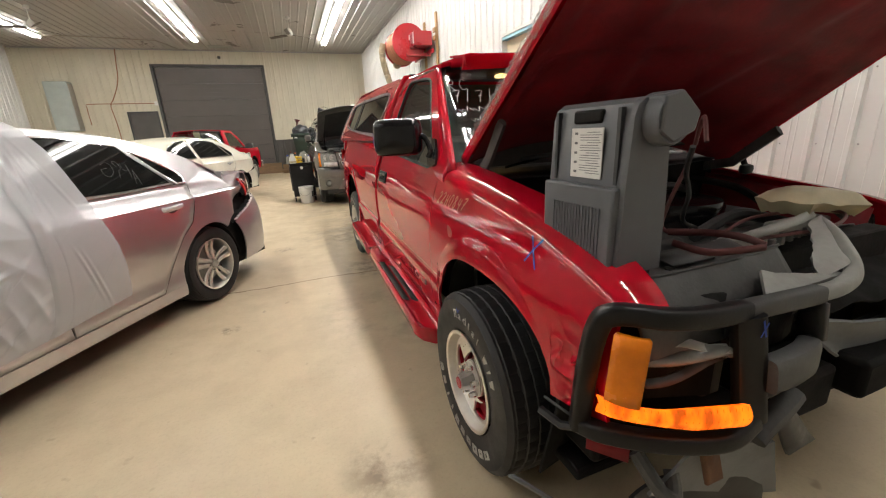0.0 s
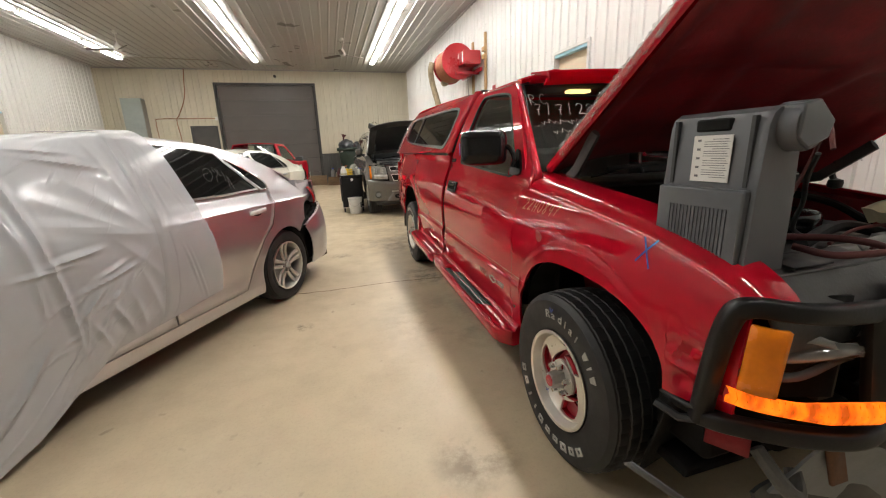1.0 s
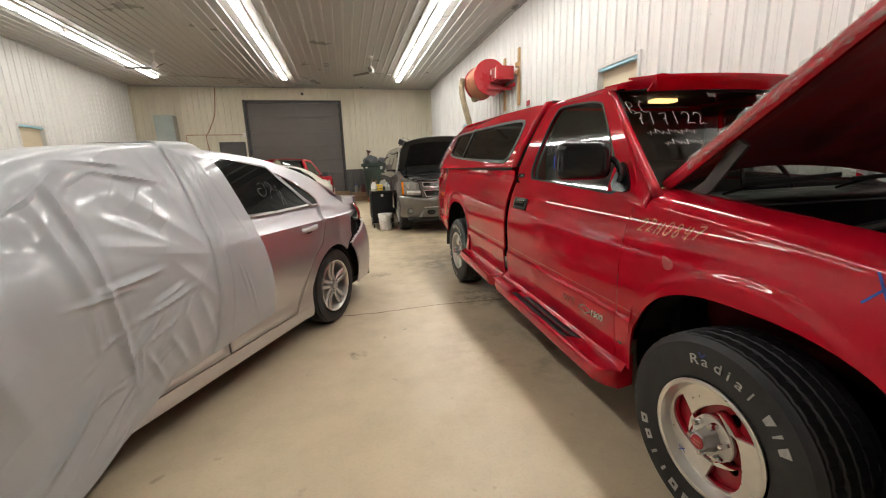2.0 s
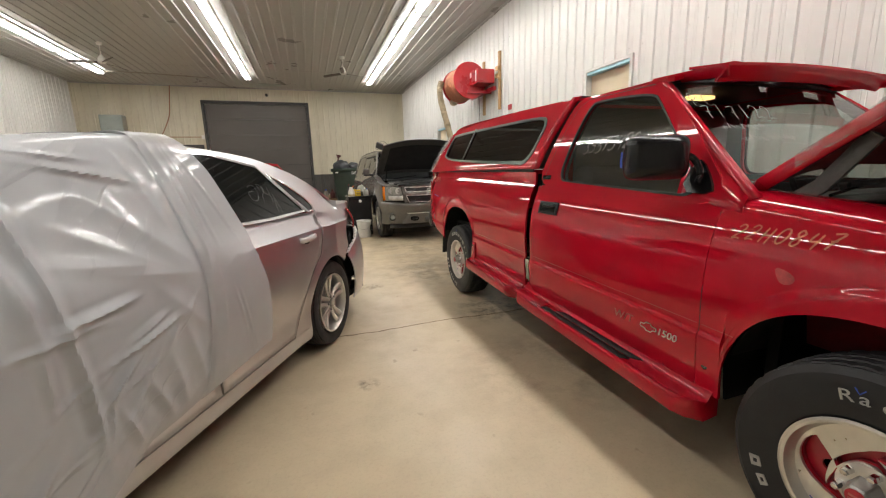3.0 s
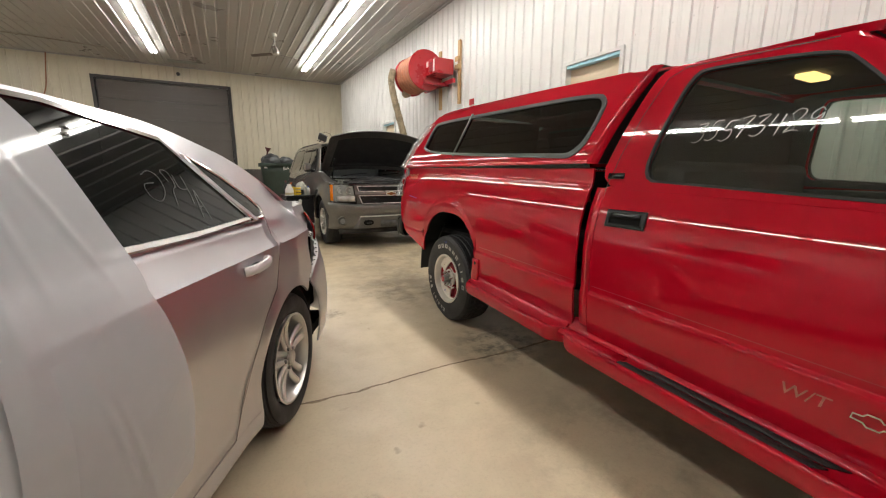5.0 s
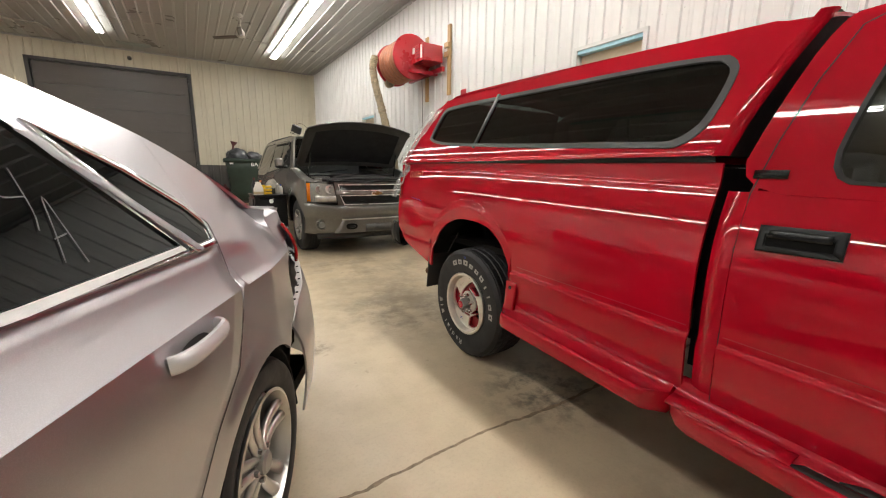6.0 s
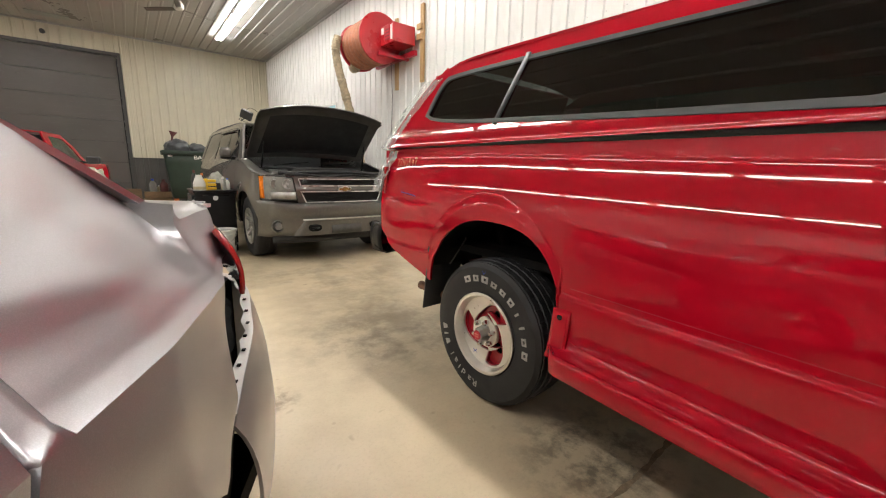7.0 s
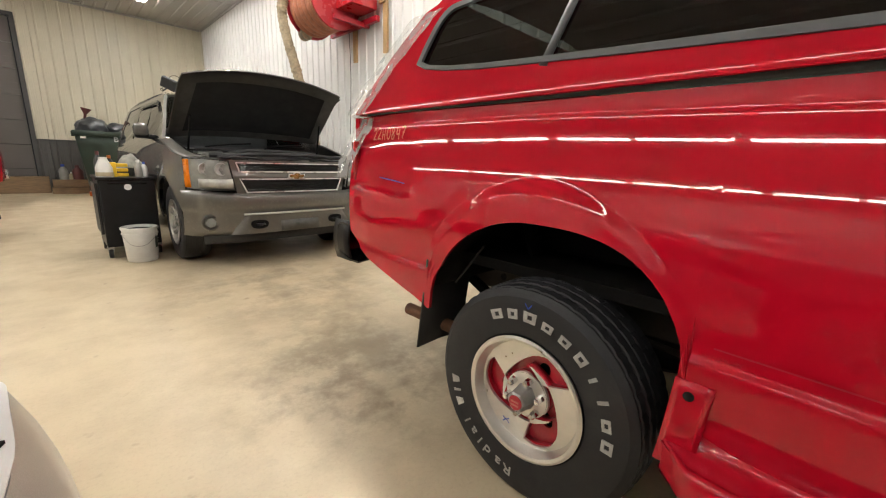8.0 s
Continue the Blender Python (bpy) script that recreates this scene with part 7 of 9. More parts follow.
        for pts, nm in (([(-1.20, 1.075), (-1.20, 1.30), (-1.19, 1.440), (-0.80, 1.432), (-0.44, 1.365), (-0.36, 1.255), (-0.22, 1.075), (-0.6, 1.066)], "rear_door_glass"), ([(-0.36, 1.322), (-0.22, 1.240), (-0.11, 1.152), (-0.07, 1.10), (-0.085, 1.068), (-0.17, 1.066), (-0.25, 1.17)], "quarter_glass"), ([(-1.29, 1.075), (-1.29, 1.425), (-1.55, 1.405), (-1.85, 1.30), (-2.15, 1.08)], "front_door_glass")):
            if bad and nm == "front_door_glass":
                continue
            part(nm, fill(pts, lambda y, z: gr(y, z, 0.010), 4, 4, (0, -0.9, 1.2)), M["dark_tint"], root, "dark tinted side glass")
            c = (sum(p[0] for p in pts) / len(pts), sum(p[1] for p in pts) / len(pts))
            grow = []
            for k, p in enumerate(pts):
                a, b = pts[k - 1], pts[(k + 1) % len(pts)]
                d = Vector((b[1] - a[1], a[0] - b[0]))
                if d.dot(Vector((p[0] - c[0], p[1] - c[1]))) < 0:
                    d = -d
                d = d.normalized() * 0.014
                grow.append((p[0] + d.x, p[1] + d.y))
            part("window_trim", ring(grow, pts, lambda y, z: gr(y, z, 0.016), 4, 2, (0, -0.9, 1.2)), M["chrome"], root, "bright window trim", thick=0.008)
        part("belt_rubber", sheet(spread(-1.21, -0.10, 10), [0, 0.5, 1], lambda y, v: gr(y, lerp(1.046, 1.064, v), 0.012 - 0.006 * abs(2 * v - 1)), (0, -0.9, 1.2)), M["chrome"], root, "bright belt moulding", thick=0.006)
        # handle
        hx = lambda y, o: s * (ws(y, 0.89) + o)
        h = part("door_handle", bar([(hx(-0.430, 0.0), -0.430, 0.890), (hx(-0.418, 0.016), -0.418, 0.892), (hx(-0.39, 0.030), -0.39, 0.896), (hx(-0.34, 0.036), -0.34, 0.900), (hx(-0.285, 0.032), -0.285, 0.903), (hx(-0.262, 0.016), -0.262, 0.901), (hx(-0.250, 0.0), -0.250, 0.898)], 0.012, 0.019), M["handle_silver_lit"], root, "silver door handle, brightened for the ceiling's reflection")
        part("handle_cup", fill(rounded([(-0.405, 0.872), (-0.395, 0.905), (-0.31, 0.910), (-0.275, 0.882), (-0.34, 0.853)], 2), lambda y, z: at(y, z, 0.002), 3, 2, ctr), M["case_dark"], h, thick=0.001)
        for line in ([(-1.231, 0.29), (-1.231, 0.7), (-1.231, 1.05)], [(curve_at(z, DOOR_Z, DOOR_Y), z) for z in DOOR_Z]):
            part("door_seam", strokes([line], 0.0035, lambda y, z: at(y, z, 0.001)), M["rubber"], root, "dark door gap", smooth=0)
        if bad:
            part("tail_lamp", sheet([i / 6 for i in range(7)], [i / 6 for i in range(7)], lambda a, b: (ws(lerp(0.66, 1.0, a), 0.93) - 0.032 + 0.012 * math.sin(math.pi * b) - 0.05 * b * b, lerp(0.70, 1.02, a) - 0.02 * b, lerp(0.825 + 0.03 * a, 1.005, b)), ctr), M["tail_red"], root, "cracked red tail lamp", thick=0.012)
        else:
            part("tail_lamp", sheet([i / 6 for i in range(7)], [i / 6 for i in range(7)], lambda a, b: (s * (ws(lerp(0.84, 1.06, a), 0.92) + 0.006), lerp(0.84, 1.07, a), lerp(0.78, 0.95, b)), ctr), M["tail_red"], root, "red tail lamp", thick=0.02)
        alloy_wheel(root, pose(s * 0.90, 0, 0.333, 0, 0, 0 if s > 0 else 180))
        alloy_wheel(root, pose(s * 0.90, -2.80, 0.333, 0, 0, 0 if s > 0 else 180))
    part("roof", sheet(spread(-2.45, 0.64, 50), [i / 12 - 1 for i in range(25)], lambda y, u: (u * wg(y, max(1.05, roof_z(y) - 0.05)), y, max(1.05, roof_z(y) - 0.05) + 0.062 * (1 - abs(u) ** 2.6) * min(1, max(0.2, (roof_z(y) - 1.0) / 0.3))), (0, -0.9, 0.9)), coat, root, thick=0.012)
    part("rear_glass", sheet(spread(0.0, 0.56, 12), [i / 10 - 1 for i in range(21)], lambda y, u: (u * 0.80 * wg(y, max(1.05, roof_z(y) - 0.05)), y, max(1.05, roof_z(y) - 0.05) + 0.008 + 0.062 * (1 - abs(0.8 * u) ** 2.6) * min(1, max(0.2, (roof_z(y) - 1.0) / 0.3))), (0, -0.9, 0.9)), M["dark_tint"], root, "dark rear window")
    part("trunk_lid", sheet(spread(0.60, 1.06, 14), [i / 10 - 1 for i in range(21)], lambda y, u: (u * 0.64, y - 0.03 * u * u, 1.078 - 0.04 * (y - 0.6) - 0.016 * u * u), (0, 0.8, 0.5)), coat, root, thick=0.012)
    part("trunk_gap", box(-0.638, 0.638, 0.60, 1.03, 1.030, 1.044), M["rubber"], root, smooth=0)
    part("trunk_face", sheet([i / 6 for i in range(7)], [i / 10 - 1 for i in range(21)], lambda a, u: (u * 0.62, 1.04 + 0.03 * (1 - u * u) + 0.03 * math.sin(math.pi * a), lerp(1.05, 0.68, a)), ctr), coat, root, thick=0.012)
    part("hood", sheet(spread(-3.6, -2.4, 14), [i / 10 - 1 for i in range(21)], lambda y, u: (u * (ws(y, 0.95) - 0.10), y, curve_at(y, [-3.6, -3.3, -2.9, -2.4], [0.78, 0.88, 0.96, 1.02]) + 0.03 * (1 - u * u)), ctr), coat, root, thick=0.012)
    part("front_bumper", sheet([i / 12 - 1 for i in range(25)], [i / 8 for i in range(9)], lambda u, v: (u * 0.86, -3.58 - 0.16 * (1 - abs(u) ** 3), lerp(0.22, 0.80, v)), ctr), coat, root, thick=0.02)

    # rear bumper, wrapped round the corners; on the hurt car it stands off and its lip is torn
    def bumper(a, v):
        t = (a - 0.5) * 2
        s2 = 1 if t > 0 else -1
        e = abs(t)
        x = curve_at(e, [0, 0.25, 0.42, 0.55, 0.66, 0.78, 0.9, 1.0], [0, 0.37, 0.615, 0.740, 0.815, 0.872, 0.892, 0.905])
        y = curve_at(e, [0, 0.25, 0.42, 0.55, 0.66, 0.78, 0.9, 1.0], [1.14, 1.128, 1.07, 0.980, 0.862, 0.685, 0.51, 0.40])
        z = lerp(0.235, (lerp(0.80, 0.625, max(0, (e - 0.62) / 0.38) ** 0.9) if hurt and t > 0 else lerp(0.70, 0.615, max(0, (e - 0.55) / 0.45))), v)
        roll = 0.03 * math.sin(math.pi * v) - 0.03 * v ** 6
        if hurt and t > 0.1:
            out = 0.02 * min(1, (t - 0.1) / 0.5)
            x, y = x - 0.4 * out, y + out
        return (s2 * (x + roll * 0.6), y + roll * 0.6, z)
    bp2 = part("rear_bumper", sheet([i / 50 for i in range(51)], [i / 10 for i in range(11)], bumper, (0, 0.4, 0.45)), coat, root, "loose torn rear bumper" if hurt else "", thick=0.008)
    if hurt:
        def lip(a, b):
            p = Vector(bumper(lerp(0.58, 0.99, a), 1.0))
            rag = 0.012 * abs(noise.noise(Vector((a * 40, b, 0)))) + 0.006 * math.sin(a * 90)
            return p + Vector((-0.022 * b - 0.7 * rag * b, -0.012 * b, 0.006 + 0.010 * b - 0.012 * b * b))
        lp = part("bumper_lip", sheet([i / 60 for i in range(61)], [0, 0.5, 1], lip, (0, 0.4, 0.3)), M["paper"], bp2, "torn white bumper lip", thick=0.004)
        for k in range(22):
            p = Vector(lip(0.03 + k * 0.044, 0.55))
            part("slot", box(p.x - 0.004, p.x + 0.004, p.y - 0.005, p.y + 0.005, p.z + 0.001, p.z + 0.005), M["dark"], bp2, smooth=0)
        part("torn_foam", sheet([i / 30 for i in range(31)], [i / 8 for i in range(9)], lambda a, b: Vector(bumper(lerp(0.60, 0.98, a), 0.97)) + Vector((-0.05 - 0.07 * b + 0.02 * noise.noise(Vector((a * 20, b * 6, 0))), -0.03 - 0.05 * b, -0.03 + 0.10 * b + 0.03 * noise.noise(Vector((a * 16, b * 7, 4))))), (0, 0.4, 0.3)), M["dark"], bp2, "torn black foam behind the bumper", thick=0.01)
        part("bumper_core", sheet([i / 20 for i in range(21)], [0, 0.5, 1], lambda a, b: Vector(bumper(lerp(0.55, 0.99, a), 0.9 * b)) + Vector((-0.09, -0.07, 0.03)), (0, 0.2, 0.4)), M["dark"], bp2)
    part("rear_void", box(-0.70, 0.70, 0.45, 0.98, 0.30, 0.80), M["dark"], root, smooth=0)
    part("floor_pan", box(-0.80, 0.80, -3.3, 0.9, 0.20, 0.26), M["dark"], root, smooth=0)
    part("cabin_block", box(-0.62, 0.62, -2.0, 0.15, 0.26, 1.02), M["dark"], root, smooth=0)
    for y in (0, -2.8):
        part("axle", pipe([(-0.75, y, 0.333), (0.75, y, 0.333)], 0.03, 8), M["dark"], root)


SED = pose(-1.413, 4.301, 0, 0, 0, -28)
car = thing("silver_sedan", SED, "silver sedan with crumpled rear corner, front half under plastic sheeting", "car")
sedan(car, M["silver"], True)
# a few strokes of white marker on the rear side glass
MARKS = [[(-0.491, 1.10), (-0.466, 1.15), (-0.443, 1.198), (-0.447, 1.15), (-0.454, 1.093)], [(-0.478, 1.135), (-0.452, 1.14)], [(-0.64, 1.25), (-0.60, 1.262), (-0.574, 1.244), (-0.585, 1.20), (-0.63, 1.17), (-0.66, 1.184), (-0.655, 1.22), (-0.61, 1.225)], [(-0.54, 1.228), (-0.545, 1.262), (-0.515, 1.258), (-0.520, 1.215), (-0.545, 1.20), (-0.56, 1.175), (-0.573, 1.152)], [(-0.50, 1.25), (-0.507, 1.205), (-0.47, 1.20)], [(-0.46, 1.243), (-0.475, 1.18), (-0.49, 1.15)]]
part("glass_marks", strokes([smooth_path([(a, b, 0) for a, b in line], 4) if len(line) > 2 else line for line in MARKS], 0.0022, lambda y, z: (wg(y, z) + 0.013, y, z)), M["faint_ink"], car, "strokes of white marker on the glass", smooth=0)
# white masking film stretched over the pillar between the rear windows
part("tape_strip", sheet([i / 12 for i in range(13)], [0, 0.5, 1], lambda a, b: (wg(lerp(-0.39, -0.15, a), lerp(1.305, 1.062, a)) + 0.022 + 0.004 * math.sin(math.pi * b), lerp(-0.395, -0.165, a) + lerp(-0.014, 0.014, b), lerp(1.305, 1.058, a) + 0.006 * noise.noise(Vector((a * 8, b, 0)))), (0, -0.9, 1.0)), M["film2"], car, "strip of white masking film")


def section(y, v):
    """The outline that the sheeting hangs over: x, z from the roof's middle down to the floor."""
    r, fl = roof_z(max(y, -2.5)), curve_at(y, [-2.25, -2.05, -1.88, -1.615, -1.3, -0.84, -0.6], [0.012, 0.085, 0.19, 0.33, 0.35, 0.385, 0.40])
    reach = curve_at(y, [-3.8, -2.3, -1.6, -1.3], [0.08, 0.01, 0.0, 0.0])
    if y > -2.35:
        pts = [(0.0, r + 0.015), (0.35, r + 0.005), (wg(y, max(1.05, r - 0.05)) + 0.022, max(1.06, r - 0.040)), (wg(y, 1.07) + 0.034, 1.075), (ws(y, 0.94) + 0.012, 0.94), (ws(y, 0.75) + 0.014, 0.75), (ws(y, 0.4) + 0.02 + reach * 0.4, max(0.40, fl + 0.1)), (ws(y, 0.3) - 0.004 + reach, fl)]
    else:
        hz = curve_at(y, [-3.75, -3.6, -3.3, -2.9, -2.35], [0.70, 0.80, 0.90, 0.99, 1.05])
        pts = [(0.0, hz + 0.04), (0.35, hz + 0.035), (0.60, hz + 0.02), (ws(y, 0.95) - 0.08, hz - 0.01), (ws(y, 0.9) + 0.01, hz - 0.09), (ws(y, 0.75) + 0.03, hz - 0.25), (ws(y, 0.4) + 0.05 + reach * 0.5, 0.36), (ws(y, 0.3) + 0.04 + reach, fl)]
    k = v * (len(pts) - 1)
    i = min(int(k), len(pts) - 2)
    t = k - i
    q = [pts[max(0, i - 1)], pts[i], pts[i + 1], pts[min(len(pts) - 1, i + 2)]]
    w = (-t * (1 - t) ** 2 / 2, (2 - 5 * t * t + 3 * t ** 3) / 2, (t + 4 * t * t - 3 * t ** 3) / 2, t * t * (t - 1) / 2)
    return sum(a * b[0] for a, b in zip(w, q)), sum(a * b[1] for a, b in zip(w, q))


def drape_edge(z):
    """Where the main sheet ends towards the car's tail, and where the lighter second film ends."""
    return curve_at(z, [0.25, 0.36, 0.44, 0.55, 0.75, 1.09, 1.26, 1.43, 1.50], [-1.40, -1.34, -1.28, -1.25, -1.235, -1.225, -1.20, -1.175, -1.16])


def film_edge(z):
    return curve_at(z, [0.36, 0.50, 0.60, 0.74, 0.90, 0.97, 1.03, 1.20, 1.35, 1.45, 1.50], [-0.838, -0.834, -0.838, -0.858, -0.900, -0.925, -0.920, -0.922, -0.925, -0.955, -0.98])


crease_dice = random.Random(11)
# folds: from y, z to y, z, height, width
CREASES = [(-1.126, 1.43, -1.204, 0.985, 0.012, 0.018), (-1.18, 1.43, -1.236, 0.93, 0.014, 0.020), (-1.10, 1.45, -1.14, 1.06, 0.007, 0.010), (-1.06, 1.43, -1.01, 1.03, 0.006, 0.010), (-1.25, 1.44, -1.27, 1.05, 0.005, 0.020), (-1.36, 1.44, -1.33, 1.12, 0.004, 0.016), (-1.88, 0.865, -1.61, 0.895, 0.014, 0.014), (-1.744, 0.70, -1.451, 0.769, 0.013, 0.013), (-1.677, 0.74, -1.50, 0.80, 0.010, 0.012), (-1.794, 0.554, -1.63, 0.706, 0.014, 0.014), (-1.97, 0.84, -1.72, 0.85, 0.010, 0.012), (-1.70, 1.37, -1.37, 1.30, 0.013, 0.014), (-1.80, 1.42, -1.48, 1.385, 0.010, 0.012), (-1.12, 0.776, -1.041, 0.479, 0.006, 0.008), (-1.076, 0.732, -0.981, 0.384, 0.006, 0.008), (-1.60, 1.268, -1.323, 0.966, 0.009, 0.040), (-1.62, 0.98, -1.296, 0.912, 0.007, 0.035), (-1.72, 1.15, -1.45, 0.98, 0.006, 0.030), (-1.50, 0.90, -1.30, 0.66, 0.006, 0.030), (-1.80, 1.05, -1.55, 1.00, 0.006, 0.022), (-1.42, 0.72, -1.33, 0.42, 0.006, 0.022), (-1.70, 0.46, -1.58, 0.62, 0.007, 0.012), (-1.526, 0.398, -1.609, 0.581, 0.010, 0.018), (-1.66, 0.36, -1.72, 0.52, 0.010, 0.014), (-1.45, 0.40, -1.50, 0.62, 0.008, 0.020), (-1.847, 1.312, -1.845, 0.90, 0.016, 0.020), (-1.845, 0.95, -1.79, 0.42, 0.014, 0.016), (-1.93, 1.25, -1.90, 0.80, 0.014, 0.030), (-2.10, 0.30, -1.92, 0.50, 0.012, 0.016), (-2.20, 0.20, -1.98, 0.40, 0.012, 0.016), (-2.30, 0.95, -2.15, 0.45, 0.016, 0.06), (-2.5, 0.95, -2.45, 0.3, 0.016, 0.05)]
for _ in range(10):
    yy, zz, ln, an = crease_dice.uniform(-1.95, -1.5), crease_dice.uniform(0.40, 0.70), crease_dice.uniform(0.08, 0.22), radians(crease_dice.gauss(42, 18))
    CREASES.append((yy, zz, yy + ln * math.cos(an), zz + ln * math.sin(an), crease_dice.uniform(0.003, 0.007), crease_dice.uniform(0.008, 0.012)))
for _ in range(9):
    yy, zz, ln, an = crease_dice.uniform(-3.6, -2.2), crease_dice.uniform(0.1, 0.7), crease_dice.uniform(0.3, 0.6), radians(crease_dice.gauss(60, 20))
    CREASES.append((yy, zz, yy + ln * math.cos(an), zz + ln * math.sin(an), crease_dice.uniform(0.008, 0.016), crease_dice.uniform(0.018, 0.04)))


def drape(side, depth=1.0, lift=0.0, start=None, stop=None):
    """The sheet over the section, from the edge start(z) to stop(z)."""
    def at(u, v):
        x0, z0 = section(-0.95, v)
        y = lerp((start or drape_edge)(z0), stop(z0) if stop else -3.85, u)
        x, z = section(y, v)
        hang = min(1, max(0, v - 0.30) * 2.2) * min(1, u * 14 + 0.2)
        sag = noise.noise(Vector((y * 1.5 + 0.8 * z, z * 1.5 - 0.3 * y, 9))) + 0.25 * noise.noise(Vector((y * 3.4 + 2 * z, z * 2.2 - y, 4)))
        bump = hang * depth * (0.010 * sag + 0.010)
        for y0, z0, y1, z1, h, wd in CREASES:
            dy, dz = y1 - y0, z1 - z0
            t = ((y - y0) * dy + (z - z0) * dz) / (dy * dy + dz * dz)
            if -0.25 < t < 1.25:
                d = abs((y - y0 - t * dy) * dz - (z - z0 - t * dz) * dy) / math.hypot(dy, dz)
                if d < 4 * wd:
                    ends = math.sin(math.pi * (t + 0.25) / 1.5) ** 1.5
                    bump += 1.7 * depth * h * ends * (math.exp(-(d / wd) ** 1.4) - 0.2 * math.exp(-((d - 2 * wd) / wd) ** 2))
        ease = min(1, z / 0.12)
        return (side * (x + max(-0.006, bump) * ease + lift), y, z + 0.004 + lift * (1 if v < 0.3 else 0))
    return at


sh = thing("plastic_sheet", SED, "crinkled milky plastic sheeting draped over the sedan's front half", "plastic sheet")
for s in (1, -1):
    part("drape", sheet([i / (420 if s > 0 else 80) for i in range(421 if s > 0 else 81)], [i / (280 if s > 0 else 50) for i in range(281 if s > 0 else 51)], drape(s), (0, -2.2, 0.5)), M["film"], sh)
band = drape(1, 0.55, 0.012, lambda z: drape_edge(z) - 0.05, film_edge)
part("overlap_band", sheet([i / 60 for i in range(61)], [lerp(0.0, 0.985, i / 160) for i in range(161)], band, (0, -2.2, 0.5)), M["film2"], sh, "second lighter strip of plastic")
patch = drape(1, 0.45, 0.015, lambda z: drape_edge(z) + 0.03, lambda z: film_edge(z) - 0.012)
part("masking_patch", sheet([i / 50 for i in range(51)], [lerp(0.60, 0.975, i / 90) for i in range(91)], patch, (0, -2.2, 0.5)), M["film2"], sh, "pale masking film patch over the door")
part("front_drape", sheet([i / 30 - 1 for i in range(61)], [i / 16 for i in range(17)], lambda u, v: (u * (0.60 + 0.14 * v), -3.85 - 0.05 * v + 0.10 * u * u - 0.02 * noise.noise(Vector((u * 5, v * 3, 0))), lerp(0.72 - 0.2 * u * u, 0.012, v)), (0, -2.2, 0.5)), M["film"], sh)

wc = thing("white_sedan", pose(-1.90, 11.25, 0, 0, 0, -26), "pearl white sedan parked behind the silver one", "car")
sedan(wc, M["white_paint"], False)


# ---- the pewter SUV with its hood up ----
suv = thing("grey_suv", pose(1.58, 0, 0), "dusty pewter grey SUV with its hood raised", "car")
SC = (0, 10.8, 0.9)
SFY, SRY = 8.98, 11.95


def vw(y, z):
    w = soft_at(z, [0.38, 0.48, 0.62, 0.80, 0.95, 1.08, 1.18, 1.26, 1.30], [0.955, 0.975, 0.99, 1.0, 0.998, 0.985, 0.965, 0.935, 0.90])
    for yc in (SFY, SRY):
        d = math.hypot((y - yc) / 0.47, (z - 0.40) / 0.47)
        w += 0.02 * math.exp(-((d - 1.06) / 0.15) ** 2)
    if y < 8.7:
        w -= 0.20 * ((8.7 - y) / 0.4) ** 2
    if y > 12.8:
        w -= 0.10 * ((y - 12.8) / 0.4) ** 2
    return w


def vg(y, z):
    return soft_at(z, [1.18, 1.26, 1.5, 1.75, 1.84], [0.945, 0.915, 0.83, 0.745, 0.69])


def suv_low(y):
    return max(arch_z(y, SFY, 0.47, 0.86, 0.40, 2.2), arch_z(y, SRY, 0.47, 0.86, 0.40, 2.2), 0.40)


